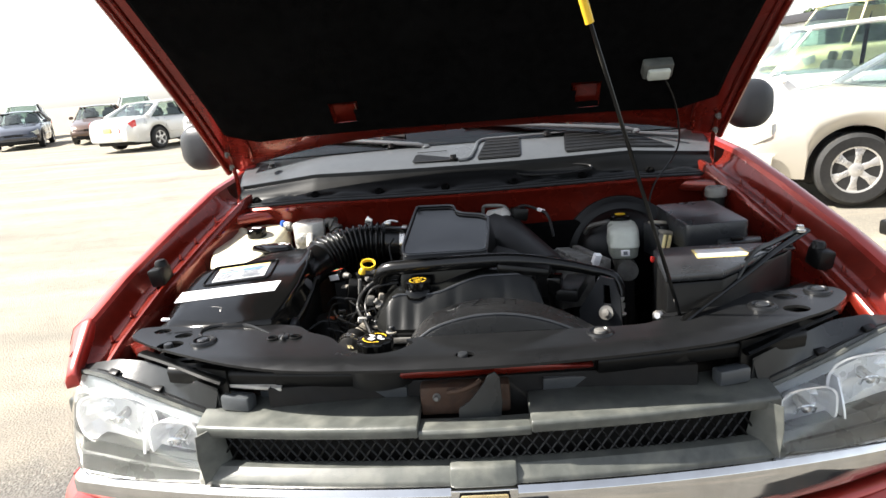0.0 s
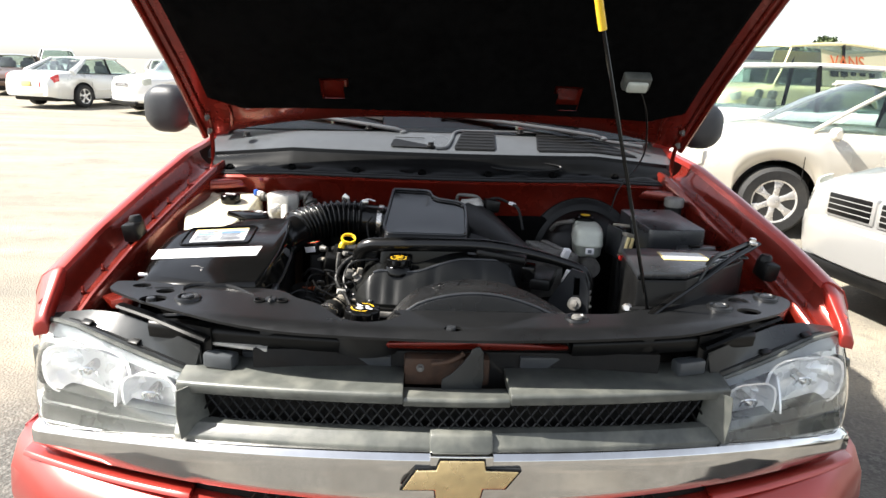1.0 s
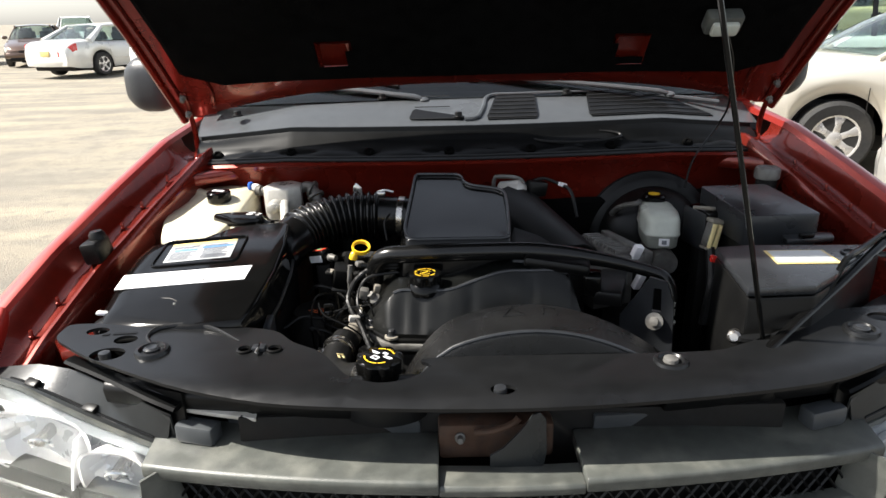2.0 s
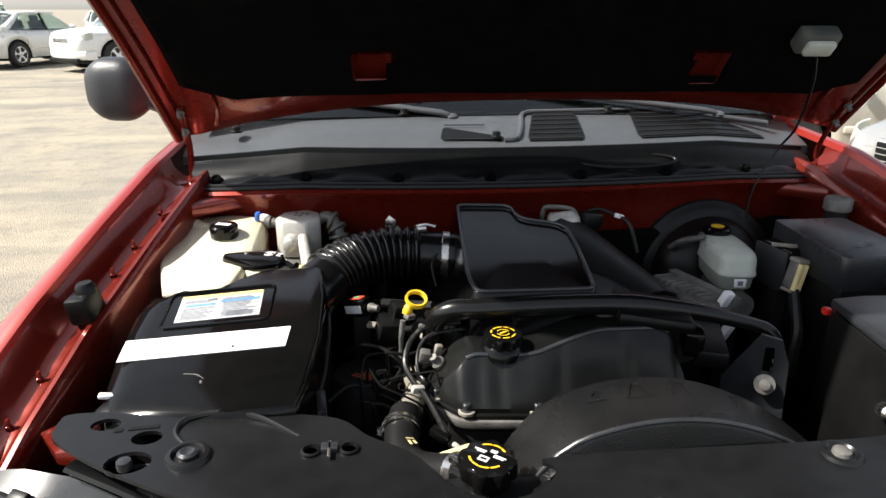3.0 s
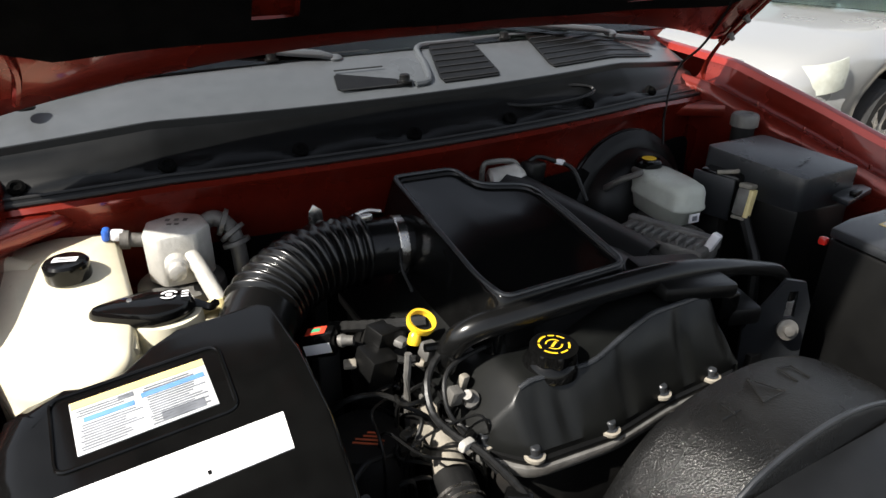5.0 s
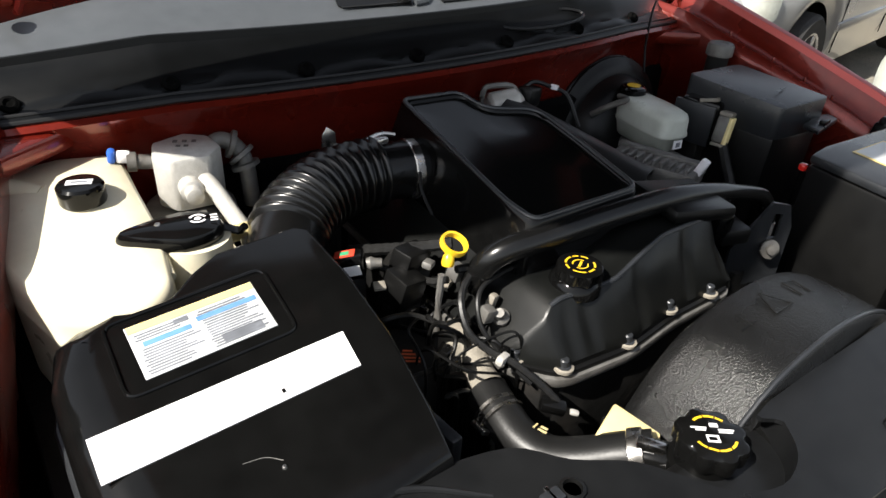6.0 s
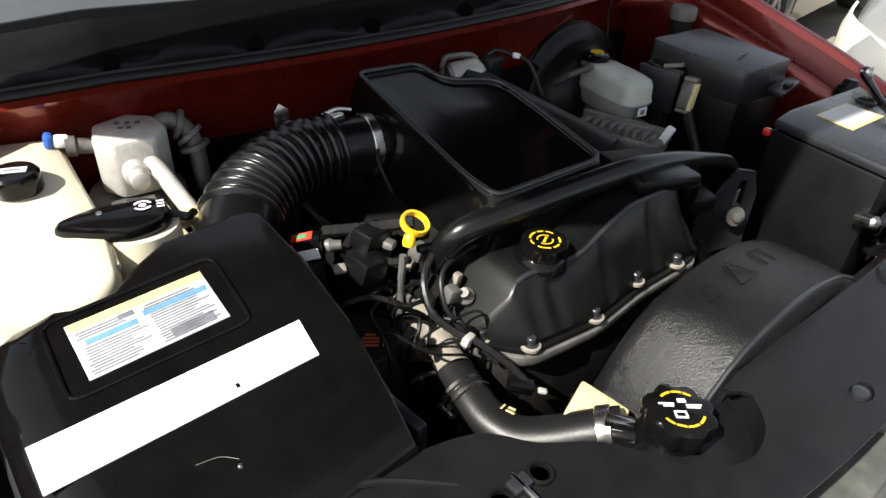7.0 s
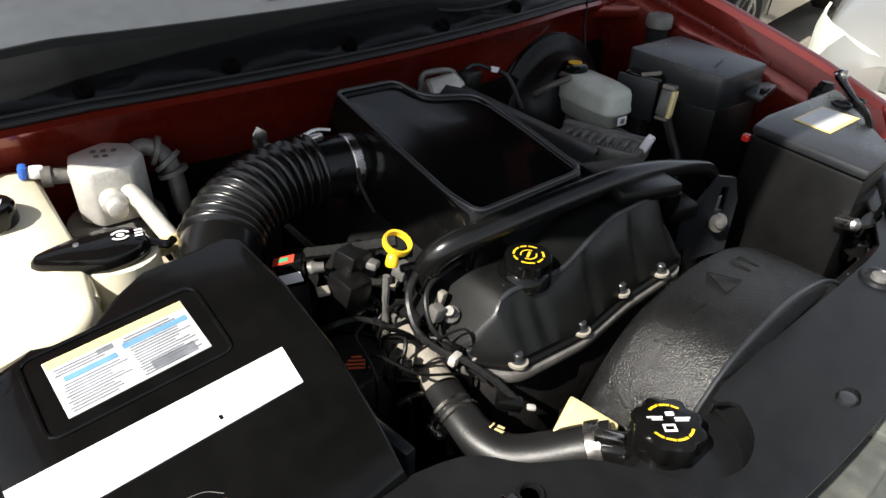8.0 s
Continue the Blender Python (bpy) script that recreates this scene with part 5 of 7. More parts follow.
# engine block and valve cover
engine = thing("engine", (-0.03, 1.1, FLOOR), "black engine with a moulded plastic valve cover", "engine")
part("block", box((-0.035, 1.11, 0.75), (0.36, 0.48, 0.36), 0.02), DARK, engine)
flange = [(-0.242, 0.950), (-0.232, 0.905), (-0.195, 0.858), (-0.082, 0.846), (0.022, 0.858), (0.145, 0.858), (0.170, 0.885), (0.175, 1.34), (-0.235, 1.34)]
part("head_flange", prism(rounded(flange, 0.02, 3), 0.916, 0.930, 0.003), ALU_DULL, engine, "grey alloy cylinder head edge")
part("cylinder_head", prism([((x + 0.03) * 0.94 - 0.03, (y - 1.1) * 0.97 + 1.1) for x, y in flange], 0.70, 0.908, 0.01), DARK, engine)


def cam_top(x):
    return lerp([(-0.238, 0.940), (-0.210, 0.972), (-0.182, 1.003), (-0.170, 1.010), (-0.100, 1.010), (-0.076, 1.013), (-0.044, 1.024), (-0.005, 1.036), (0.02, 1.040), (0.10, 1.039), (0.122, 1.034), (0.130, 1.026), (0.146, 0.975), (0.152, 0.938)], x)


def cam_foot(x):
    return lerp([(-0.238, 0.940), (-0.222, 0.905), (-0.190, 0.868), (-0.080, 0.856), (0.02, 0.868), (0.152, 0.868)], x)


rows = []
for x in linspace(-0.238, 0.152, 60):
    zt, yf = cam_top(x), cam_foot(x)
    flute = sum(math.exp(-((x - c) / 0.010) ** 2) for c in (-0.165, -0.135, -0.045, 0.06)) * 0.006
    lean = 0.042 * min(1, max(0, (zt - 0.945) / 0.06))
    rows.append([(x, yf, 0.932), (x, yf, 0.945), (x, yf + 0.006 + flute, 0.950 + 0.1 * max(0, zt - 0.95)), (x, yf + lean * 0.6 + flute, 0.95 + (zt - 0.95) * 0.55), (x, yf + lean - 0.003 + flute * 0.4, zt - 0.005), (x, yf + lean + 0.001, zt - 0.001), (x, yf + lean + 0.005, zt), (x, 1.0, zt), (x, 1.335, zt), (x, 1.337, 0.935)])
valve = part("valve_cover", thick(loft(rows), 0.003), VALVE, engine, "moulded black plastic valve cover", angle=30)
part("crest", tube([(x, cam_foot(x) + 0.042 * min(1, max(0, (cam_top(x) - 0.945) / 0.06)) + 0.002, cam_top(x) - 0.001) for x in linspace(-0.180, 0.124, 23)], 0.0034, 8, 2), BATT, valve)
part("cover_edge", prism(rounded([((x + 0.03) * 0.985 - 0.03, y + 0.004) for x, y in flange], 0.02, 3), 0.930, 0.9375, 0.002), BLACK, valve)
for x, y, z in ((-0.223, 0.914, 0.938), (-0.184, 0.870, 0.938), (-0.082, 0.860, 0.938), (0.013, 0.872, 0.945), (0.10, 0.868, 0.940)):
    part("washer", lathe([(0.0125, 0), (0.0125, 0.004), (0.0095, 0.005), (0.009, 0.002)], (x, y, z - 0.001), sides=20), CHALK, valve)
    bolt("cover_bolt", (x, y, z + 0.001), valve, 0.006, BATT)
part("coil_cover", box((0.115, 0.955, 1.045), (0.115, 0.10, 0.022), 0.008, turned(0, 6, -12)), BLACK, engine)
part("coil_plug", box((0.175, 0.930, 1.005), (0.030, 0.045, 0.04), 0.005, turned(0, 0, -15)), BLACK_SMOOTH, engine)
part("cable_tray", box((0.215, 0.955, 0.985), (0.050, 0.12, 0.028), 0.006, turned(0, 0, -20)), BLACK, engine)
# oil filler
neck = part("filler_neck", lathe([(0.034, 1.000), (0.033, 1.012), (0.028, 1.018), (0.024, 1.022)], (-0.124, 0.926, 0), sides=24), BLACK_SMOOTH, engine)
cap_bm = bmesh.new()
rings = []
for z, r in ((1.019, 0.028), (1.021, 0.0305), (1.031, 0.030), (1.0345, 0.028), (1.0355, 0.025)):
    rings.append([(-0.124 + (r - (0.0018 if z < 1.034 else 0) * (1 + math.cos(8 * a))) * math.cos(a), 0.923 + (r - (0.0018 if z < 1.034 else 0) * (1 + math.cos(8 * a))) * math.sin(a), z) for a in linspace(0, 2 * math.pi, 65)[:-1]])
loft(rings, True, True, bm=cap_bm)
oil_cap = part("oil_cap", cap_bm, BLACK_SMOOTH, neck, "black oil filler cap with yellow print")
bm = bmesh.new()
for a0, a1 in ((0.2, 0.75), (0.9, 1.35), (1.5, 2.4), (2.6, 3.1), (3.4, 4.3), (4.5, 5.1), (5.3, 5.95)):
    arc_print(0.0165, 0.0190, a0, a1, 1.0360, bm)
arc_print(0.0085, 0.0102, 0.3, 2.6, 1.0360, bm)
arc_print(0.0085, 0.0102, 3.4, 5.8, 1.0360, bm)
bm.transform(Matrix.Translation((-0.124, 0.923, 0)))
part("print", bm, YELLOW, oil_cap, "ring of yellow print")
print_bars("print", oil_cap, YELLOW, (-0.124, 0.923, 1.0357), [(-0.006, -0.0015, 0.012, 0.003)], turned(0, 0, 30))
# dipstick
dip_at = Vector((-0.246, 1.018, 1.052))
lean = turned(24, 9, 0)
band = [[dip_at + lean @ Vector((r * math.cos(a), r * math.sin(a), z)) for r, z in ((0.0142, -0.0036), (0.0172, -0.0044), (0.0182, 0.0), (0.0172, 0.0044), (0.0142, 0.0036), (0.0146, 0.0))] for a in linspace(0, 2 * math.pi, 37)]
stick = part("dipstick", loft(band, True, False), YELLOW, engine, "yellow dipstick ring", angle=60)
part("dipstick_grip", lathe([(0.007, 0), (0.008, 0.004), (0.007, 0.012), (0.004, 0.016)], dip_at + Vector((-0.016, -0.010, -0.020)), (0.3, 0.2, 1), 14), YELLOW, stick)
part("dipstick_tube", tube([dip_at + Vector((-0.022, -0.008, -0.032)), dip_at + Vector((-0.026, -0.01, -0.09)), dip_at + Vector((-0.02, 0.0, -0.25))], 0.0045, 8, 3), ALU_DULL, stick)

# intake resonator over the engine
def res_z(y):
    return 1.079 + 0.160 * (y - 0.986)


res = thing("intake_resonator", (-0.06, 1.13, FLOOR), "smooth black intake resonator box with a raised rim", "intake box")
top = rounded([(-0.150, 1.292), (-0.047, 1.284), (-0.040, 1.226), (0.044, 1.196), (0.042, 1.10), (0.033, 0.972), (-0.158, 0.976), (-0.166, 1.02)], [0.012, 0.018, 0.030, 0.030, 0.02, 0.018, 0.014, 0.02], 5)
cxy = Vector((-0.06, 1.12))
rings = []
for f, drop in ((1.22, 0.11), (1.14, 0.060), (1.045, 0.020), (1.012, 0.008), (1.0, 0.003), (0.985, 0.0), (0.955, 0.0), (0.94, 0.0015), (0.93, 0.005), (0.90, 0.0055), (0.4, 0.0035)):
    rings.append([((x - cxy.x) * f + cxy.x, (y - cxy.y) * (f * 0.5 + 0.5 if f > 1 else f) + cxy.y, res_z((y - cxy.y) * min(f, 1) + cxy.y) - drop) for x, y in top])
bm = bmesh.new()
loft(rings, True, True, bm=bm)
part("resonator_body", bm, BLACK_SMOOTH, res, angle=50)
part("rim_bead", tube([((x - cxy.x) * 0.972 + cxy.x, (y - cxy.y) * 0.972 + cxy.y, res_z((y - cxy.y) * 0.972 + cxy.y) + 0.0005) for x, y in top + top[:1]], 0.0032, 8, 1), BATT, res)
part("inlet_collar", lathe([(0.050, 0), (0.050, 0.035), (0.044, 0.045)], (-0.115, 1.213, 1.047), (-1, 0.1, 0.03), 28), BLACK_SMOOTH, res)
part("resonator_base", box((-0.06, 1.13, 0.99), (0.19, 0.26, 0.08), 0.015), BLACK, res)
part("resonator_foot", box((-0.05, 1.20, 0.76), (0.08, 0.08, 0.39), 0.01), DARK, res)
# shoulder of the intake manifold
mani = thing("intake_manifold", (0.14, 1.13, FLOOR), "black plastic intake manifold shoulder", "intake manifold")
rows = []
for k in linspace(0, 1, 12):
    a = Vector((0.060 + 0.100 * k, 1.285 - 0.235 * k, 1.098 - 0.062 * k))
    rows.append([a + Vector((-0.075, -0.040, -0.09)), a + Vector((-0.050, -0.026, -0.035)), a + Vector((-0.026, -0.012, -0.010)), a + Vector((0.0, 0.0, -0.002)), a + Vector((0.026, 0.010, -0.004)), a + Vector((0.052, 0.026, -0.018)), a + Vector((0.075, 0.045, -0.050)), a + Vector((0.085, 0.055, -0.12))])
part("manifold_shoulder", thick(loft(rows), 0.004), RUBBER, mani)
part("manifold_body", box((0.135, 1.16, 0.80), (0.12, 0.24, 0.44), 0.03), DARK, mani)
part("throttle_body", lathe([(0.020, -0.03), (0.026, -0.025), (0.026, 0.02), (0.016, 0.03), (0.010, 0.034)], (0.070, 1.300, 1.078), (0.9, -0.3, 0.15), 22), ALU, mani, "alloy throttle motor")
part("throttle_bracket", tube([(0.03, 1.315, 1.06), (0.03, 1.312, 1.105), (0.045, 1.310, 1.112), (0.085, 1.305, 1.108), (0.10, 1.30, 1.09)], 0.005, 6, 4), ALU_DULL, mani)
part("sensor_plug", box((0.125, 1.30, 1.085), (0.045, 0.03, 0.035), 0.006, turned(0, 10, 20)), BLACK, mani)
part("white_plug", box((0.184, 1.298, 1.092), (0.020, 0.014, 0.010), 0.003, turned(0, 20, 30)), WHITE, mani)
part("plug_wire", tube([(0.10, 1.30, 1.095), (0.14, 1.31, 1.105), (0.175, 1.30, 1.094), (0.20, 1.28, 1.08), (0.21, 1.25, 1.03)], 0.004, 6, 5), RUBBER, mani)

# cross hose in front of the resonator
hose = thing("crossover_hose", (0.05, 0.955, FLOOR), "curved black rubber hose across the engine", "hose")
part("hose", tube([(-0.222, 1.005, 0.99), (-0.216, 0.992, 1.028), (-0.195, 0.980, 1.048), (-0.15, 0.972, 1.053), (-0.02, 0.960, 1.059), (0.086, 0.950, 1.059), (0.19, 0.943, 1.044), (0.275, 0.937, 1.022), (0.303, 0.930, 1.010), (0.314, 0.922, 0.985), (0.313, 0.915, 0.958)], lambda k: 0.0165 - 0.005 * max(0, min(1, (k - 0.5) / 0.15)), 16, 8), HOSE, hose, angle=60)
part("hose_fitting", lathe([(0.011, 0), (0.012, 0.003), (0.007, 0.006), (0.0065, 0.014), (0.009, 0.016), (0.009, 0.042)], (0.312, 0.913, 0.930), sides=14), ALU, hose, "pale metal fitting")
part("lower_pipe", tube([(0.312, 0.912, 0.93), (0.31, 0.91, 0.80), (0.31, 0.92, FLOOR)], 0.011, 10, 3), DARK, hose)

# bracket beside the engine
brk = thing("lifting_bracket", (0.27, 0.90, FLOOR), "dull steel lifting bracket with a slot and a dull bolt", "bracket")
bm = bmesh.new()
edges = []
for loop in ([(-0.045, -0.10), (0.05, -0.08), (0.045, 0.02), (0.03, 0.06), (0.0, 0.065), (-0.02, 0.03), (-0.05, -0.02)], [(0.008, 0.0), (0.024, 0.0), (0.022, 0.045), (0.008, 0.045)]):
    vs = [bm.verts.new((x, y, 0)) for x, y in loop]
    edges += [bm.edges.new((vs[i], vs[(i + 1) % len(vs)])) for i in range(len(vs))]
bmesh.ops.triangle_fill(bm, use_beauty=True, use_dissolve=False, edges=edges)
thick(bm, 0.006)
bm.transform(Matrix.Translation((0.268, 0.900, 0.965)) @ turned(0, 0, -28) @ stand @ Matrix.Scale(0.95, 4))
plate2 = part("bracket_plate", bm, BATT, brk)
part("bracket_bolt", lathe([(0.0155, 0), (0.0155, 0.004), (0.008, 0.005), (0.008, 0.010), (0.003, 0.011)], (0.276, 0.884, 0.948), (-0.45, -0.8, 0.3), 18), ALU_DULL, brk, "dull bolt with a wide washer")
part("bracket_leg", box((0.26, 0.905, 0.735), (0.05, 0.012, 0.34), 0.003), DARK, brk)

# ribbed control module
mod = thing("engine_module", (0.255, 1.10, FLOOR), "grey ribbed engine control module", "control module")
turn = turned(0, 6, 20)
mbody = part("module_body", box((0.255, 1.105, 1.000), (0.085, 0.150, 0.030), 0.006, turn), ALU_DULL, mod)
for i in range(9):
    p = Vector((0.255, 1.105, 1.016)) + turn @ Vector((-0.018, -0.060 + i * 0.014, 0.0))
    part("cooling_fin", box(p, (0.040, 0.006, 0.014), 0.002, turn), ALU_DULL, mbody)
part("module_edge", box(Vector((0.255, 1.105, 1.012)) + turn @ Vector((0.030, 0, 0)), (0.020, 0.155, 0.02), 0.003, turn), ALU_DULL, mbody)
part("module_plug", box((0.283, 1.036, 1.022), (0.018, 0.014, 0.030), 0.003, turned(20, 10, 20)), WHITE, mod, "white plug")
part("module_plug", box((0.290, 1.030, 0.965), (0.016, 0.014, 0.040), 0.003, turned(20, 10, 20)), WHITE, mod, "white plug")
part("module_foot", box((0.255, 1.11, 0.775), (0.05, 0.08, 0.42), 0.006), DARK, mod)
part("module_box", box((0.225, 1.07, 0.95), (0.09, 0.09, 0.08), 0.006, turned(0, 0, 20)), ALU_DULL, mod)

# brake booster and its fluid reservoir
boost = thing("brake_booster", (0.40, 1.35, FLOOR), "round black brake booster against the bulkhead", "brake booster")
part("booster_drum", lathe([(0.150, -0.02), (0.157, -0.01), (0.157, 0.012), (0.145, 0.018), (0.140, 0.022), (0.125, 0.024), (0.118, 0.045), (0.10, 0.065), (0.05, 0.078), (0.03, 0.08)], (0.402, 1.350, 0.945), (0.0, -1, 0.12), 44), BLACK, boost)
part("booster_band", lathe([(0.158, -0.006), (0.160, -0.004), (0.160, 0.006), (0.158, 0.008)], (0.402, 1.350, 0.945), (0.0, -1, 0.12), 44), BLACK_SMOOTH, boost)
part("booster_strut", box((0.40, 1.36, 0.68), (0.10, 0.04, 0.23), 0.01), DARK, boost)
part("vacuum_pipe", tube([(0.30, 1.30, 1.02), (0.31, 1.27, 1.045), (0.345, 1.26, 1.055), (0.36, 1.29, 1.05)], 0.006, 8, 5), ALU_DULL, boost)
master = thing("brake_reservoir", (0.385, 1.235, FLOOR), "cloudy brake fluid reservoir with a black and yellow cap", "fluid reservoir")
part("master_cylinder", tube([(0.392, 1.30, 0.955), (0.378, 1.14, 0.955)], 0.026, 16, 1), ALU_DULL, master)
part("cylinder_post", box((0.385, 1.22, 0.75), (0.04, 0.08, 0.37), 0.006), DARK, master)
rt = turned(0, 0, -8)
tank_sh = rounded([(-0.034, -0.078), (0.034, -0.078), (0.040, -0.02), (0.036, 0.066), (-0.036, 0.066), (-0.040, -0.02)], 0.022, 5)
rings = []
for f, z in ((0.80, 0.978), (0.92, 0.984), (0.96, 1.006), (1.0, 1.008), (1.03, 1.011), (1.03, 1.015), (1.0, 1.018), (0.98, 1.040), (0.92, 1.049), (0.75, 1.054), (0.4, 1.056)):
    rings.append([(Vector((0.385, 1.230, 0)) + rt @ Vector((x * f, y * f, z)))[:] for x, y in tank_sh])
bm = bmesh.new()
loft(rings, True, True, bm=bm)
res_tank = part("reservoir_tank", bm, RESERVOIR, master, angle=50)
bcap = part("reservoir_cap", lathe([(0.024, 1.048), (0.026, 1.052), (0.026, 1.064), (0.022, 1.068), (0.014, 1.069)], (0.390, 1.284, 0), sides=22), BLACK_SMOOTH, master, "black cap with a yellow top")
part("cap_print", lathe([(0.0135, 1.0692), (0.0135, 1.0698)], (0.390, 1.284, 0), sides=18), YELLOW, bcap)
part("tank_label", box((0.374, 1.148, 1.000), (0.022, 0.002, 0.016), 0.0005, turned(-4, 0, -8)), WHITE, res_tank)
part("tank_label_print", box((0.374, 1.1467, 1.000), (0.010, 0.001, 0.009), 0.0002, turned(-4, 0, -8)), LABEL_G, res_tank)

# brake pressure unit
abs_unit = thing("brake_valve_unit", (0.465, 1.17, FLOOR), "black valve unit with a weathered plug and cable", "valve unit")
at = turned(0, 0, 12)
part("unit_body", box((0.466, 1.172, 1.025), (0.040, 0.075, 0.085), 0.006, at), BLACK_SMOOTH, abs_unit)
part("unit_frame", box((0.446, 1.176, 1.022), (0.008, 0.080, 0.080), 0.003, at), BATT, abs_unit)
plug_turn = turned(0, 12, 15)
plug_at = Vector((0.458, 1.118, 1.026))
plug = part("unit_plug", box(plug_at, (0.022, 0.022, 0.050), 0.004, plug_turn), ALU_DULL, abs_unit, "weathered plug with a white clip")
part("plug_clip", box(plug_at + plug_turn @ Vector((0, -0.002, 0.029)), (0.030, 0.024, 0.009), 0.003, plug_turn), CHALK, plug)
for dx in (-0.0065, 0.0065):
    part("plug_pin", tube([plug_at + plug_turn @ Vector((dx, -0.013, 0.024)), plug_at + plug_turn @ Vector((dx, -0.013, -0.026))], 0.0048, 8, 1), CREAM, plug)
part("plug_foot", box(plug_at + plug_turn @ Vector((-0.002, -0.002, -0.029)), (0.020, 0.024, 0.006), 0.002, plug_turn), CHALK, plug)
part("unit_clip", tube([(0.436, 1.165, 1.070), (0.450, 1.150, 1.073), (0.470, 1.148, 1.071), (0.482, 1.160, 1.069)], 0.004, 8, 4), CHALK, abs_unit)
part("unit_cable", tube([(0.455, 1.108, 1.00), (0.452, 1.085, 0.965), (0.445, 1.06, 0.93), (0.43, 1.04, 0.86)], 0.010, 8, 5), RUBBER, abs_unit)
part("unit_post", box((0.468, 1.18, 0.775), (0.03, 0.05, 0.42), 0.005), DARK, abs_unit)

# fuse box
fuse = thing("fuse_box", (0.58, 1.14, FLOOR), "grey-black fuse box with a moulded cover", "fuse box")
lid4 = [(0.487, 1.033), (0.622, 1.020), (0.596, 1.200), (0.466, 1.222)]
part("fuse_case", prism([((x - 0.545) * 0.95 + 0.545, y) for x, y in lid4], FLOOR, 1.03, 0.006), BLACK, fuse)
bm = prism(rounded(lid4, 0.012, 3), 1.028, 0, 0.006, top=lambda x, y: 1.102 - 0.5 * (y - 1.13) ** 2 + 0.07 * (y - 1.12) + 0.05 * (x - 0.54))
fuse_lid = part("fuse_lid", bm, BATT, fuse, "grey-black ribbed lid")
part("fuse_latch", prism([(0.545, 0.985), (0.640, 1.000), (0.648, 1.022), (0.625, 1.030), (0.55, 1.018)], 1.045, 1.056, 0.003), BATT, fuse)
part("latch_tongue", box((0.585, 0.998, 1.060), (0.026, 0.012, 0.008), 0.002, turned(0, 0, 8)), BLACK, fuse)
for bar_at in ((0.0, 0.0, 0.012, 0.004), (0.022, 0.002, 0.016, 0.004), (-0.01, 0.10, 0.010, 0.004)):
    print_bars("raised_print", fuse_lid, COWL, (0.535, 1.075, 1.0985), [bar_at], turned(6, 0, 8), 0.0010)
# round cap on the turret
tower = thing("turret_cap", (0.633, 1.270, 1.0), "round grey capped filler on the inner wing", "filler cap")
part("turret_neck", lathe([(0.022, FLOOR), (0.022, 1.100), (0.018, 1.105)], (0.633, 1.270, 0), sides=18), DARK, tower)
part("turret_lid", lathe([(0.022, 1.100), (0.027, 1.103), (0.027, 1.122), (0.024, 1.127), (0.015, 1.128), (0.012, 1.125)], (0.633, 1.270, 0), sides=24), ALU_DULL, tower)

# battery under its cover
bat = thing("battery_box", (0.51, 0.83, FLOOR), "black battery box with a grey cover and yellow-edged label", "battery")
cov = [(0.358, 0.735), (0.382, 0.918), (0.440, 0.925), (0.668, 0.910), (0.640, 0.882), (0.462, 0.738)]
part("battery_case", prism([((x - 0.5) * 0.99 + 0.5, (y - 0.83) * 0.99 + 0.83) for x, y in cov], FLOOR, 1.055, 0.006), BLACK, bat)
blid = part("battery_cover", prism(cov, 1.056, 1.072, 0.005), BATT, bat, "grey plastic battery cover")
part("front_shelf", prism([(0.468, 0.730), (0.640, 0.870), (0.695, 0.905), (0.700, 0.84), (0.60, 0.765)], FLOOR, 0.985, 0.004), BLACK, bat)
lab = [(0.446, 0.826), (0.548, 0.822), (0.550, 0.884), (0.452, 0.888)]
blab = part("battery_label", prism(lab, 1.0722, 1.0732, 0.0), LABEL_Y, blid, "yellow-edged warning label")
part("label_field", prism([((x - 0.498) * 0.90 + 0.498, (y - 0.855) * 0.84 + 0.857) for x, y in lab], 1.0733, 1.0737, 0.0), LABEL, blab)
part("cover_hole", lathe([(0.017, 1.0724), (0.016, 1.0745), (0.013, 1.0745), (0.012, 1.0726)], (0.590, 0.868, 0), sides=18), BLACK, blid)
part("cover_hole", lathe([(0.014, 1.0724), (0.013, 1.0745), (0.010, 1.0745), (0.009, 1.0726)], (0.632, 0.858, 0), sides=18), BLACK, blid)
part("terminal", box((0.384, 0.924, 1.047), (0.012, 0.012, 0.012), 0.003), TAIL, bat, "red terminal cover")
part("ground_stud", lathe([(0.010, 0), (0.010, 0.03), (0.006, 0.034)], (0.352, 0.745, 0.99), (-0.4, -0.8, 0.3), 12), STEEL, bat)

# diagonal brace and prop rod
brace = thing("diagonal_brace", (0.34, 0.66, 1.0), "black steel brace from radiator cover to inner wing", "brace")
part("brace_bar", tube([(0.345, 0.660, 0.985), (0.40, 0.700, 1.010), (0.52, 0.786, 1.046), (0.60, 0.846, 1.070), (0.70, 0.925, 1.088)], 0.0085, 10, 4, flat=0.6), BLACK_SMOOTH, brace)
part("brace_fork", tube([(0.50, 0.772, 1.042), (0.545, 0.812, 1.080), (0.60, 0.858, 1.084), (0.672, 0.915, 1.090)], 0.0055, 8, 5), BLACK_SMOOTH, brace)
bolt("brace_bolt", (0.680, 0.912, 1.090), brace, 0.008, STEEL)
rod = thing("prop_rod", (0.394, 0.718, 0.94), "thin black bonnet prop rod with a yellow grip", "prop rod")
part("rod", tube([(0.394, 0.718, 0.945), (0.362, 0.701, 1.05), (0.315, 0.676, 1.2), (0.252, 0.645, 1.4), (0.212, 0.625, 1.525)], 0.0036, 10, 3), BLACK_SMOOTH, rod)
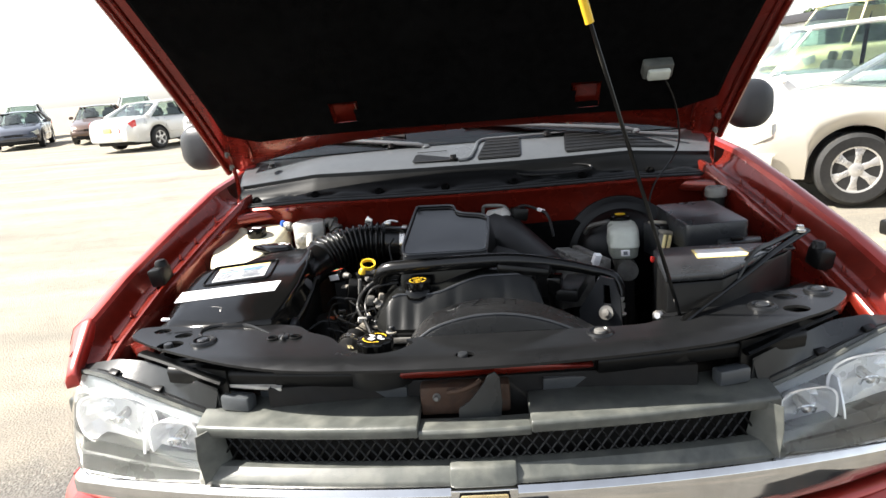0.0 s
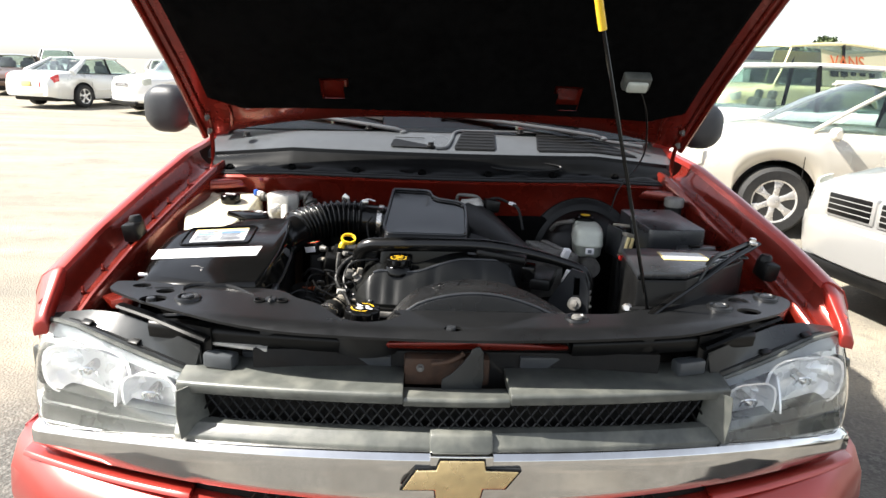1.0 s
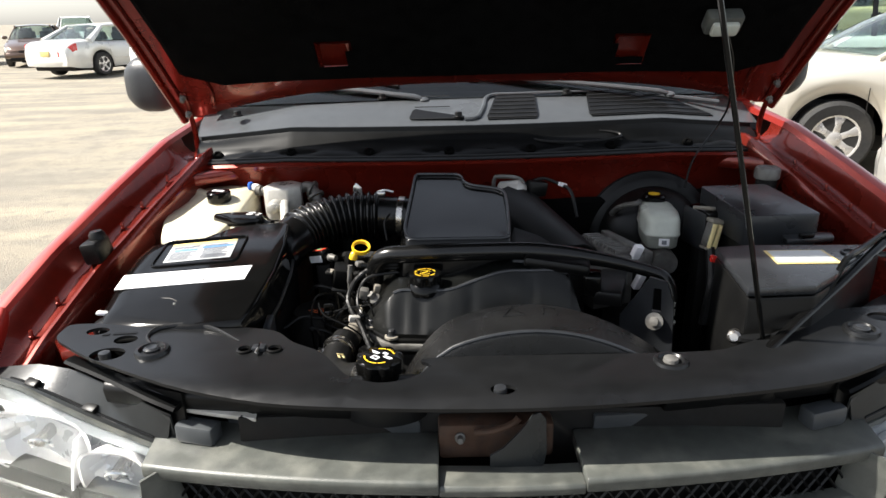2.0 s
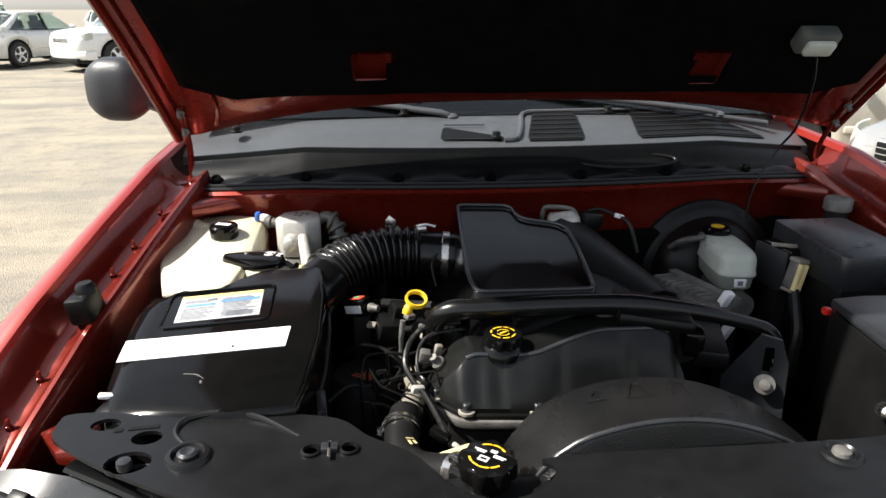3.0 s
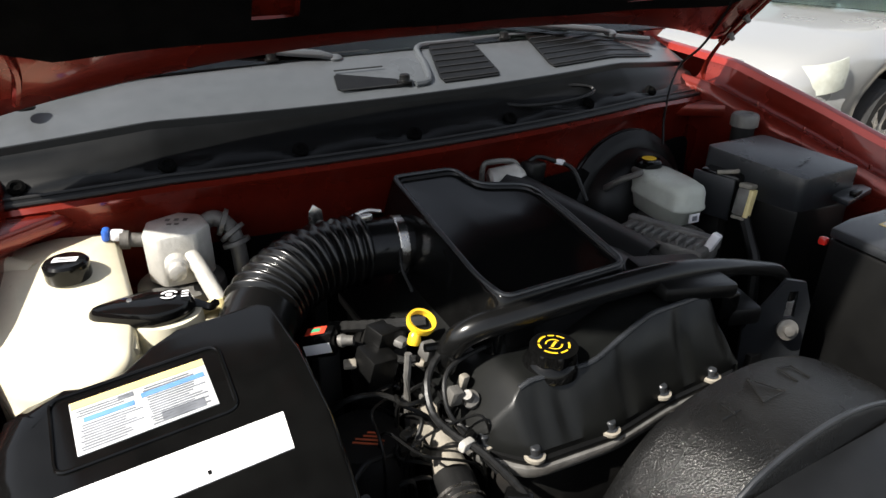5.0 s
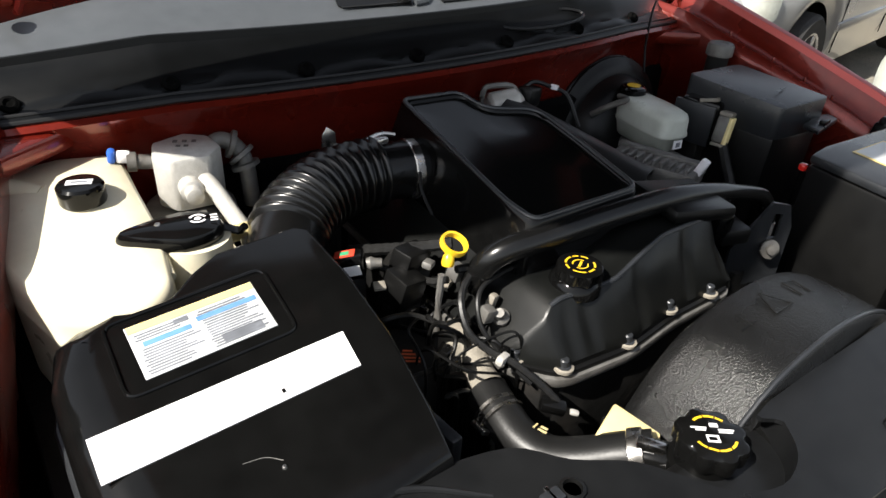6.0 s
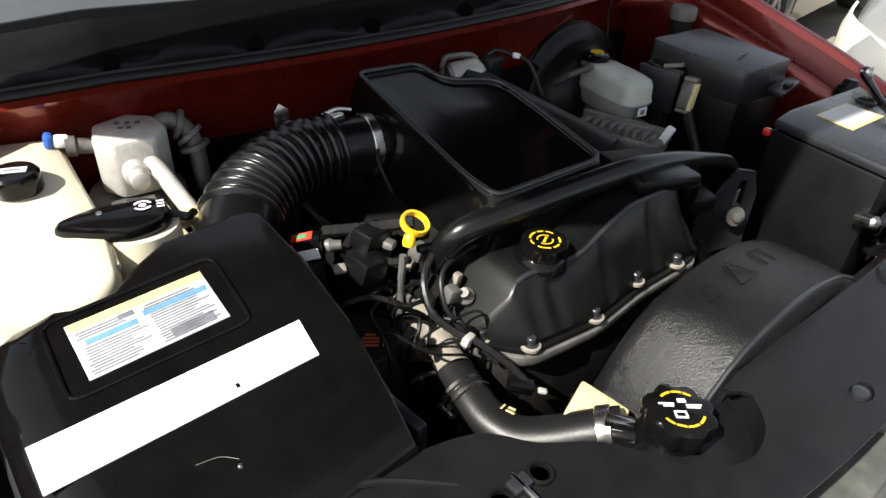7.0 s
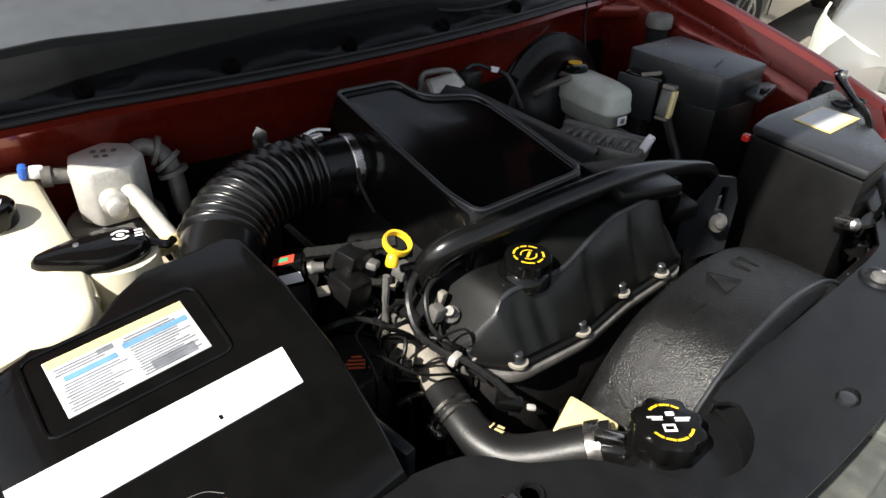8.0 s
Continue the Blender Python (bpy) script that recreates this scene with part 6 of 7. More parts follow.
part("rod_grip", tube([(0.212, 0.625, 1.522), (0.176, 0.607, 1.64), (0.146, 0.655, 1.75), (0.126, 0.765, 1.835)], 0.0072, 12, 4), YELLOW, rod, "yellow foam grip")
part("rod_hook", tube([(0.126, 0.765, 1.835), (0.122, 0.812, 1.862), (0.122, 0.846, 1.872)], 0.0052, 8, 3), BLACK_SMOOTH, rod)
part("rod_base", lathe([(0.014, 0), (0.014, 0.02), (0.008, 0.026)], (0.395, 0.718, 0.930), sides=12), BLACK, rod)

# coolant tank
tank = thing("coolant_tank", (-0.61, 1.25, FLOOR), "milky white coolant tank with a black screw cap", "coolant tank")
foot = rounded([(-0.662, 1.108), (-0.628, 1.082), (-0.574, 1.078), (-0.548, 1.100), (-0.530, 1.20), (-0.527, 1.395), (-0.60, 1.412), (-0.690, 1.392), (-0.690, 1.20)], 0.014, 4)
tc = Vector((-0.61, 1.24))
rings = []
for f, z0 in ((0.97, 0.80), (0.985, 0.95), (1.0, 1.010), (1.010, 1.013), (1.010, 1.019), (1.0, 1.022), (0.995, 1.040), (0.975, 1.050), (0.92, 1.055), (0.5, 1.056)):
    rings.append([((x - tc.x) * f + tc.x, (y - tc.y) * f + tc.y, z0 + (0.030 * (y - 1.10) / 0.3 if z0 > 1.0 else 0)) for x, y in foot])
bm = bmesh.new()
loft(rings, True, True, bm=bm)
tbody = part("tank_body", bm, TANK, tank, angle=55)
part("tank_rib", tube([(-0.545, 1.13, 1.045), (-0.538, 1.22, 1.055), (-0.532, 1.38, 1.072)], 0.006, 8, 4), TANK, tbody)
part("tank_pipe", tube([(-0.63, 1.325, 1.072), (-0.665, 1.352, 1.078), (-0.705, 1.390, 1.082), (-0.718, 1.404, 1.090)], lambda k: 0.017 - 0.007 * max(0, (k - 0.7) / 0.3), 12, 5), TANK, tbody)
part("tank_stand", box((-0.61, 1.24, 0.68), (0.12, 0.22, 0.24), 0.01), DARK, tank)
part("tank_neck", lathe([(0.024, 1.05), (0.0225, 1.078)], (-0.592, 1.287, 0), sides=20), TANK, tbody)
tcap = part("tank_cap", lathe([(0.0250, 1.077), (0.0262, 1.080), (0.0262, 1.098), (0.0235, 1.101), (0.010, 1.102)], (-0.592, 1.287, 0), sides=30), BLACK_SMOOTH, tank, "black screw cap with a white label")
print_bars("cap_label", tcap, WHITE, (-0.592, 1.287, 1.1016), [(-0.014, -0.006, 0.028, 0.012)], turned(0, 0, -20), 0.0006)
print_bars("cap_print", tcap, LABEL_G, (-0.592, 1.287, 1.1023), [(-0.009, -0.002, 0.018, 0.004)], turned(0, 0, -20), 0.0003)

# washer bottle neck
wash = thing("washer_bottle", (-0.50, 1.19, FLOOR), "cream washer bottle neck with a black flip cap", "washer bottle")
part("bottle", box((-0.478, 1.20, 0.82), (0.09, 0.16, 0.36), 0.02), TANK, wash)
part("bottle_neck", lathe([(0.043, 0.96), (0.043, 1.00), (0.040, 1.056)], (-0.500, 1.182, 0), sides=24), TANK, wash)
bm = bmesh.new()
shape2 = [(0.041 * math.cos(a) * (1.70 if math.cos(a) < 0 else 1.10), 0.033 * math.sin(a) * (1 if math.cos(a) > 0 else (1 + 0.5 * math.cos(a)))) for a in linspace(0, 2 * math.pi, 33)[:-1]]
wm = Matrix.Translation((-0.512, 1.184, 0)) @ turned(0, 0, -14)
loft([[(wm @ Vector((x * f, y * f, z)))[:] for x, y in shape2] for f, z in ((0.92, 1.054), (1.0, 1.057), (1.02, 1.062), (1.0, 1.068), (0.94, 1.073), (0.6, 1.076), (0.2, 1.077))], True, True, bm=bm)
wcap = part("flip_cap", bm, BLACK_SMOOTH, wash, "black flip cap with a white washer sign")
bm = bmesh.new()
for a0, a1 in ((0.3, 2.8), (3.6, 5.8)):
    arc_print(0.007, 0.010, a0, a1, 1.0775, bm)
arc_print(0.0, 0.004, 0, 2 * math.pi, 1.0775, bm)
for i in range(3):
    put(bm, [(0.014, -0.008 + i * 0.006, 1.0768), (0.022, -0.008 + i * 0.006, 1.0768), (0.022, -0.005 + i * 0.006, 1.0768), (0.014, -0.005 + i * 0.006, 1.0768)], [(0, 1, 2, 3)])
bm.transform(Matrix.Translation((-0.494, 1.182, 0.0003)) @ turned(0, 0, -14))
part("washer_sign", bm, WHITE, wcap)
part("cap_pip", lathe([(0.004, 1.075), (0.003, 1.078)], (-0.536, 1.192, 0), sides=10), STEEL, wcap)
part("cap_strap", tube([(-0.47, 1.18, 1.062), (-0.452, 1.172, 1.054), (-0.446, 1.165, 1.062)], 0.005, 6, 3), BLACK_SMOOTH, wcap)

# refrigerant accumulator
acc = thing("refrigerant_dryer", (-0.455, 1.335, FLOOR), "cast aluminium refrigerant dryer block on a dark canister", "air conditioning dryer")
part("canister", lathe([(0.045, FLOOR), (0.046, 0.99), (0.050, 1.000), (0.050, 1.012), (0.045, 1.018)], (-0.455, 1.335, 0), sides=28), RUST, acc, "dark canister")
part("foam_collar", lathe([(0.058, 1.000), (0.060, 1.008), (0.058, 1.020), (0.046, 1.023)], (-0.462, 1.325, 0), sides=24), ALU_DULL, acc)
block = [(-0.502, 1.324), (-0.486, 1.296), (-0.438, 1.292), (-0.414, 1.318), (-0.418, 1.358), (-0.444, 1.380), (-0.490, 1.366)]
ablk = part("dryer_block", prism(block, 1.026, 1.100, 0.005), ALU, acc, "cast aluminium block")
print_bars("stamp", ablk, ALU_DULL, (-0.455, 1.335, 1.1002), [(-0.018, 0.010, 0.006, 0.008), (-0.006, 0.010, 0.006, 0.008), (0.006, 0.010, 0.006, 0.008), (-0.012, -0.004, 0.006, 0.006), (-0.002, -0.004, 0.006, 0.006)], turned(0, 0, -25), 0.0005)
part("service_port", lathe([(0.015, 0), (0.015, 0.02), (0.011, 0.022), (0.011, 0.036), (0.007, 0.038)], (-0.468, 1.296, 1.062), (-0.1, -1, 0.0), 16), ALU, acc)
part("dryer_pipe", tube([(-0.448, 1.300, 1.066), (-0.444, 1.276, 1.062), (-0.436, 1.235, 1.040), (-0.430, 1.205, 1.022), (-0.430, 1.196, 1.00)], 0.0110, 14, 6), ALU, acc, "bright metal pipe")
part("pipe_nut", lathe([(0.020, -0.008), (0.024, -0.006), (0.024, 0.006), (0.018, 0.008)], (-0.443, 1.206, 1.030), (0.0, -0.65, -0.75), 18), CREAM, acc, "brass-coloured pipe nut")
part("dryer_hose", tube([(-0.422, 1.350, 1.085), (-0.404, 1.350, 1.092), (-0.388, 1.340, 1.084), (-0.380, 1.328, 1.062), (-0.378, 1.32, 1.00)], 0.0115, 12, 5), ALU_DULL, acc)
for p, d in (((-0.392, 1.343, 1.086), (0.9, -0.3, -0.4)), ((-0.383, 1.333, 1.072), (0.5, -0.5, -0.8)), ((-0.380, 1.328, 1.058), (0.2, -0.3, -0.9))):
    part("hose_ring", lathe([(0.014, -0.004), (0.020, -0.003), (0.020, 0.003), (0.014, 0.004)], p, d, 18), ALU_DULL, acc)
part("switch_stem", lathe([(0.010, 0), (0.010, 0.02), (0.013, 0.021), (0.013, 0.032)], (-0.494, 1.350, 1.080), (-1, 0.25, 0.1), 14), ALU_DULL, acc)
part("switch_plug", box((-0.528, 1.360, 1.090), (0.018, 0.014, 0.015), 0.004, turned(0, 6, -14)), WHITE, acc, "white plug")
part("plug_clip", box((-0.541, 1.363, 1.093), (0.010, 0.016, 0.018), 0.004, turned(0, 6, -14)), BLUEPL, acc, "blue plug end")

# upper radiator hose
rhose = thing("radiator_hose", (-0.25, 0.83, FLOOR), "thick black radiator hose with spring clamps", "hose")
rubber = part("hose", tube([(-0.270, 0.905, 0.915), (-0.278, 0.870, 0.912), (-0.280, 0.835, 0.906), (-0.270, 0.800, 0.905), (-0.248, 0.772, 0.915), (-0.222, 0.745, 0.932), (-0.200, 0.722, 0.944)], 0.0255, 20, 6), RUBBER, rhose, angle=60)
part("thermostat_pipe", tube([(-0.235, 0.985, 0.915), (-0.250, 0.955, 0.918), (-0.262, 0.925, 0.916), (-0.272, 0.885, 0.913)], lambda k: 0.0205 + 0.002 * math.sin(k * 9), 16, 6), CHALK, rhose, "chalky grey pipe stub")
for k in (0.878, 0.866):
    part("spring_clamp", lathe([(0.0258, -0.003), (0.0285, -0.002), (0.0285, 0.002), (0.0258, 0.003)], (-0.279, k, 0.9115), (0.12, 1, 0.08), 26), STEEL, rhose, "steel spring clamp")
part("clamp_ear", box((-0.310, 0.868, 0.913), (0.012, 0.022, 0.006), 0.0015, turned(0, 30, 0)), STEEL, rhose)
part("clamp_ear", box((-0.303, 0.850, 0.900), (0.008, 0.010, 0.016), 0.0015, turned(0, 20, 0)), STEEL, rhose)
part("end_clamp", lathe([(0.026, -0.008), (0.0275, -0.007), (0.0275, 0.007), (0.026, 0.008)], (-0.212, 0.734, 0.939), (0.62, -0.68, 0.35), 26), STEEL, rhose, "wide steel clamp")
part("clamp_screw", box((-0.214, 0.722, 0.965), (0.012, 0.030, 0.012), 0.003, turned(0, 0, 35)), STEEL, rhose)
print_bars("print", rubber, CREAM, (-0.262, 0.812, 0.9305), [(-0.008, 0.0, 0.004, 0.010), (0.0, 0.002, 0.004, 0.008), (-0.008, 0.014, 0.012, 0.002)], turned(0, 20, 20), 0.0005)
part("hose_bracket", tube([(-0.25, 0.95, 0.90), (-0.24, 0.96, 0.75), (-0.24, 0.96, FLOOR)], 0.012, 8, 2), DARK, rhose)
# alloy thermostat housing
therm = thing("thermostat_housing", (-0.245, 0.99, FLOOR), "weathered alloy thermostat housing beside the engine", "thermostat housing")
part("housing", box((-0.243, 0.992, 0.905), (0.05, 0.05, 0.07), 0.012, turned(0, 0, 20)), CHALK, therm)
part("housing_plug", box((-0.236, 0.972, 0.950), (0.020, 0.022, 0.026), 0.004, turned(0, 0, 20)), BLACK_SMOOTH, therm)
part("housing_leg", box((-0.243, 0.995, 0.72), (0.04, 0.04, 0.31), 0.006), DARK, therm)
for p in ((-0.205, 0.935, 0.935), (-0.212, 0.955, 0.965), (-0.222, 0.93, 0.925)):
    part("sensor", lathe([(0.010, 0), (0.011, 0.014), (0.007, 0.018), (0.006, 0.028)], p, (-0.5, -0.3, 0.8), 12), ALU_DULL, therm)

# air flow sensor plug with its sticker
flow = thing("sensor_plug", (-0.338, 1.105, FLOOR), "black sensor plug with red, white and green stickers", "sensor")
ft = turned(0, -14, -35)
fbody = part("plug_body", box((-0.340, 1.108, 1.002), (0.042, 0.030, 0.030), 0.005, ft), BLACK_SMOOTH, flow)
part("red_sticker", box(Vector((-0.340, 1.108, 1.002)) + ft @ Vector((-0.002, 0.003, 0.0155)), (0.026, 0.016, 0.001), 0.0002, ft), REDLAB, fbody)
part("green_sticker", box(Vector((-0.340, 1.108, 1.002)) + ft @ Vector((-0.002, 0.003, 0.0163)), (0.012, 0.008, 0.0006), 0.0002, ft), GREENLAB, fbody)
part("white_sticker", box(Vector((-0.340, 1.108, 1.002)) + ft @ Vector((0.0, -0.0155, 0.0)), (0.034, 0.001, 0.014), 0.0002, ft), WHITE, fbody)
part("plug_neck", lathe([(0.007, 0), (0.009, 0.006), (0.007, 0.010), (0.006, 0.020)], (-0.322, 1.095, 1.006), (0.75, -0.55, 0.1), 14), ALU_DULL, flow)
part("plug_tag", box((-0.318, 1.070, 0.985), (0.016, 0.014, 0.006), 0.002, turned(10, 0, -20)), CHALK, flow, "white tag")
part("plug_stem", box((-0.335, 1.11, 0.78), (0.03, 0.03, 0.43), 0.005), DARK, flow)
# alternator with an orange caution print
alt = thing("alternator", (-0.325, 1.0, FLOOR), "dark alternator with orange caution print", "alternator")
part("housing", lathe([(0.050, FLOOR), (0.056, 0.60), (0.056, 0.915), (0.045, 0.935), (0.02, 0.937)], (-0.335, 1.000, 0), sides=24), DARK, alt)
print_bars("caution_print", alt, ORANGE, (-0.352, 0.990, 0.9375), [(0.0, 0.0, 0.036, 0.003), (0.002, 0.006, 0.034, 0.003), (0.010, 0.012, 0.020, 0.003), (0.014, 0.018, 0.012, 0.003)], turned(0, 0, -35))

# harness: cables and small plugs beside the engine
harness = thing("wiring_harness", (-0.26, 0.95, FLOOR), "tangle of black corrugated cables and grey plugs", "cable harness")
CABLES = [
    ([(-0.12, 0.990, 1.020), (-0.175, 1.000, 1.022), (-0.222, 1.000, 1.018), (-0.255, 0.985, 1.000), (-0.268, 0.955, 0.975), (-0.258, 0.925, 0.960), (-0.243, 0.895, 0.955), (-0.228, 0.862, 0.940), (-0.215, 0.835, 0.920)], 0.0046),
    ([(-0.14, 0.985, 1.012), (-0.19, 0.985, 1.012), (-0.235, 0.975, 1.005), (-0.250, 0.950, 0.975), (-0.238, 0.915, 0.945), (-0.225, 0.880, 0.925)], 0.0030),
    ([(-0.246, 1.01, 1.02), (-0.20, 1.005, 1.015), (-0.16, 0.998, 1.020)], 0.0052),
    ([(-0.30, 1.10, 0.99), (-0.275, 1.075, 0.985), (-0.262, 1.04, 0.99), (-0.250, 1.02, 1.0)], 0.0050),
    ([(-0.31, 1.16, 0.985), (-0.28, 1.12, 1.0), (-0.25, 1.09, 1.01), (-0.215, 1.06, 1.02)], 0.0080),
    ([(-0.36, 1.04, 0.95), (-0.335, 1.02, 0.975), (-0.30, 1.02, 0.965), (-0.275, 1.0, 0.955)], 0.0035),
    ([(-0.385, 0.93, 0.93), (-0.355, 0.945, 0.945), (-0.325, 0.95, 0.94), (-0.29, 0.96, 0.93)], 0.0030),
    ([(-0.205, 1.12, 1.03), (-0.21, 1.14, 1.06), (-0.20, 1.16, 1.075)], 0.0022),
]
for pts, r in CABLES:
    part("cable", tube(pts, (lambda k, r=r: r * (1 + 0.06 * math.sin(k * 160))) if r > 0.004 else r, 8, 12), RUBBER, harness)
for x, y, z, sx, sy, sz, m, rz in ((-0.252, 0.905, 0.958, 0.020, 0.010, 0.012, ALU, 20), (-0.225, 0.842, 0.922, 0.030, 0.016, 0.014, BLACK_SMOOTH, -40), (-0.205, 0.826, 0.914, 0.012, 0.008, 0.006, ALU, -40), (-0.262, 1.085, 1.000, 0.050, 0.03, 0.03, BLACK, 20),
                                 (-0.290, 1.06, 0.975, 0.04, 0.04, 0.05, BLACK, 10), (-0.255, 1.055, 1.005, 0.018, 0.014, 0.010, ALU_DULL, 35), (-0.230, 1.028, 1.000, 0.020, 0.020, 0.020, ALU_DULL, 10), (-0.238, 0.955, 0.985, 0.016, 0.016, 0.020, ALU_DULL, 0), (-0.216, 0.972, 0.985, 0.012, 0.010, 0.020, CHALK, 15)):
    part("cable_plug", box((x, y, z), (sx, sy, sz), 0.003, turned(8, 12, rz)), m, harness)
tangle = random.Random(11)
for i in range(13):
    a = Vector((-0.335 + 0.11 * tangle.random(), 0.90 + 0.20 * tangle.random(), 0.90 + 0.06 * tangle.random()))
    c = Vector((-0.295 + 0.08 * tangle.random(), 0.88 + 0.16 * tangle.random(), 0.90 + 0.07 * tangle.random()))
    mid = (a + c) / 2 + Vector((tangle.uniform(-0.03, 0.03), tangle.uniform(-0.03, 0.03), tangle.uniform(0.0, 0.035)))
    part("cable", tube([a + Vector((0, 0, -0.10)), a, mid, c, c + Vector((0.01, 0.0, -0.12))], 0.0014 + 0.0018 * tangle.random(), 7, 6), BLACK, harness)
for i in range(7):
    p = Vector((-0.31 + 0.09 * tangle.random(), 0.90 + 0.20 * tangle.random(), 0.935 + 0.05 * tangle.random()))
    part("cable_plug", box(p, (0.018, 0.012, 0.012), 0.003, turned(tangle.uniform(-20, 20), tangle.uniform(-20, 20), tangle.uniform(0, 90))), tangle.choice((BLACK_SMOOTH, BLACK_SMOOTH, BLACK, CHALK)), harness)
part("harness_trunk", tube([(-0.29, 1.06, 0.96), (-0.295, 1.08, 0.80), (-0.29, 1.08, FLOOR)], 0.025, 10, 3), DARK, harness)
part("harness_trunk", tube([(-0.262, 1.085, 0.99), (-0.25, 1.13, 0.95), (-0.25, 1.18, 0.80), (-0.25, 1.20, FLOOR)], 0.03, 10, 3), DARK, harness)

# ---- the other vehicles on the lot ----
def dense(a, b, n, points, near=0.42, extra=10):
    xs = set(round(v, 4) for v in linspace(a, b, n))
    for p in points:
        xs |= set(round(v, 4) for v in linspace(p - near, p + near, extra * 2 + 1))
    return sorted(x for x in xs if a <= x <= b)


def wheel_parts(car, x, y, r, side, spokes=5):
    """A tyre with a spoked rim; side: 1 faces the car's left."""
    c = (x, y - side * 0.10, r)
    wheel = part("wheel", lathe([(r * 0.62, -0.10), (r * 0.90, -0.105), (r * 0.985, -0.08), (r, -0.04), (r, 0.04), (r * 0.985, 0.08), (r * 0.90, 0.105), (r * 0.64, 0.098), (r * 0.62, 0.085)], c, (0, side, 0), 36), TYRE, car)
    part("rim", lathe([(r * 0.63, 0.060), (r * 0.645, 0.098), (r * 0.595, 0.094), (r * 0.585, 0.06)], c, (0, side, 0), 32), RIM, wheel)
    part("rim_barrel", lathe([(r * 0.60, 0.062), (r * 0.56, -0.02), (r * 0.2, -0.02)], c, (0, side, 0), 32), DARK, wheel)
    part("brake_disc", lathe([(r * 0.50, 0.032), (r * 0.5, 0.036)], c, (0, side, 0), 24), DARK, wheel)
    hub = part("hub", lathe([(r * 0.20, 0.05), (r * 0.19, 0.088), (r * 0.12, 0.094), (r * 0.04, 0.095)], c, (0, side, 0), 18), RIM, wheel)
    for i in range(spokes):
        a = 2 * math.pi * i / spokes + 0.4
        bm = prism([(r * 0.13, -r * 0.10), (r * 0.36, -r * 0.085), (r * 0.60, -r * 0.15), (r * 0.60, r * 0.15), (r * 0.36, r * 0.085), (r * 0.13, r * 0.10)], 0.062, 0.088, 0.008)
        bm.transform(Matrix.Translation(c) @ Matrix.Rotation(-side * math.pi / 2, 4, "X") @ Matrix.Rotation(a, 4, "Z"))
        part("spoke", bm, RIM, wheel)
    return wheel


def build_car(name, label, paint_mat, length=4.8, width=1.80, deck=None, plan=None, axles=(1.38, -1.36), r=0.325, glass_line=None, roof=1.42, detail=True, blunt=False, grille_dark=True, sills=0.24, spokes=5, trim=None):
    """A car round the origin, nose to +x: skin with wheel arches, pillars, panes, lamps, wheels and a cabin."""
    car = thing(name, (0, 0, 0), label, "car")
    half = length / 2
    deck = deck or [(-half, 0.86), (-half + 0.25, 0.97), (-1.55, 1.00), (-0.9, 0.96), (0.85, 0.95), (1.2, 0.91), (half - 0.5, 0.80), (half - 0.15, 0.70), (half, 0.58)]
    plan = plan or [(-half, 0.80), (-half + 0.12, 0.92), (-half + 0.5, 0.98), (-1.0, 1.0), (1.0, 1.0), (half - 0.7, 0.975), (half - 0.25, 0.88), (half - 0.06, 0.74), (half, 0.62)]
    w0 = width / 2
    arch_r = r + 0.065
    rows = []
    for x in dense(-half, half, 40, axles, arch_r + 0.01, 14):
        w, top = w0 * lerp(plan, x), lerp(deck, x)
        low = sills + 0.10 * (abs(x) / half) ** 8
        for ax in axles:
            if abs(x - ax) < arch_r:
                low = max(low, r + math.sqrt(arch_r ** 2 - (x - ax) ** 2))
        belt = max(low + 0.08, top - 0.10)
        prof = [(w * 0.95, low), (w * 0.985, low * 0.75 + belt * 0.25), (w, low * 0.45 + belt * 0.55), (w * 0.99, low * 0.15 + belt * 0.85), (w * 0.965, belt), (w * 0.91, top - 0.035), (w * 0.80, top - 0.008), (w * 0.45, top + 0.012), (0, top + 0.018)]
        rows.append([(x, y, z) for y, z in prof] + [(x, -y, z) for y, z in reversed(prof[:-1])])
    body = part("body", loft(rows, False, True), paint_mat, car, angle=40)
    part("underbody", box((0, 0, 0.27), (length * 0.90, width * 0.80, 0.16), 0.04), DARK, car)
    for ax in axles:
        for s in (-1, 1):
            part("wheel_house", box((ax, s * w0 * 0.62, 0.42), (0.74, 0.30, 0.50), 0.05), DARK, car)
            wheel_parts(car, ax, s * (w0 - 0.005), r, s, spokes)
    a0, a1, c1, c0 = glass_line or ((1.00, 0.95), (0.30, roof - 0.05), (-0.95, roof - 0.06), (-1.62, 0.99))
    wb, wt = w0 * 0.90, w0 * 0.66

    def pane(name, quad, material=GLASS, n=7, bulge=0.03, t=0.005):
        p00, p10, p11, p01 = (Vector(q) for q in quad)
        rows = []
        for i in range(n):
            u = i / (n - 1)
            row = []
            for j in range(n):
                v = j / (n - 1)
                q = (p00 * (1 - u) + p10 * u) * (1 - v) + (p01 * (1 - u) + p11 * u) * v
                out = Vector((q.x * 0.0, q.y, 0.4)).normalized()
                row.append(q + bulge * math.sin(math.pi * u) * (p10 - p00).cross(p01 - p00).normalized())
            rows.append(row)
        return part(name, thick(loft(rows), t), material, car)

    sweep = 0.30 if roof < 1.6 else 0.12
    rows = [[(x - q * v * v, v * w_, z + 0.03 * (1 - v * v)) for v in linspace(-1, 1, 13)] for x, z, w_, q in ((a0[0], a0[1], wb, sweep), ((a0[0] + a1[0]) / 2 + 0.03, (a0[1] + a1[1]) / 2 + 0.02, (wb + wt) / 2, sweep * 0.7), (a1[0], a1[1], wt, sweep * 0.4))]
    part("windshield", thick(loft(rows), 0.005), GLASS, car)
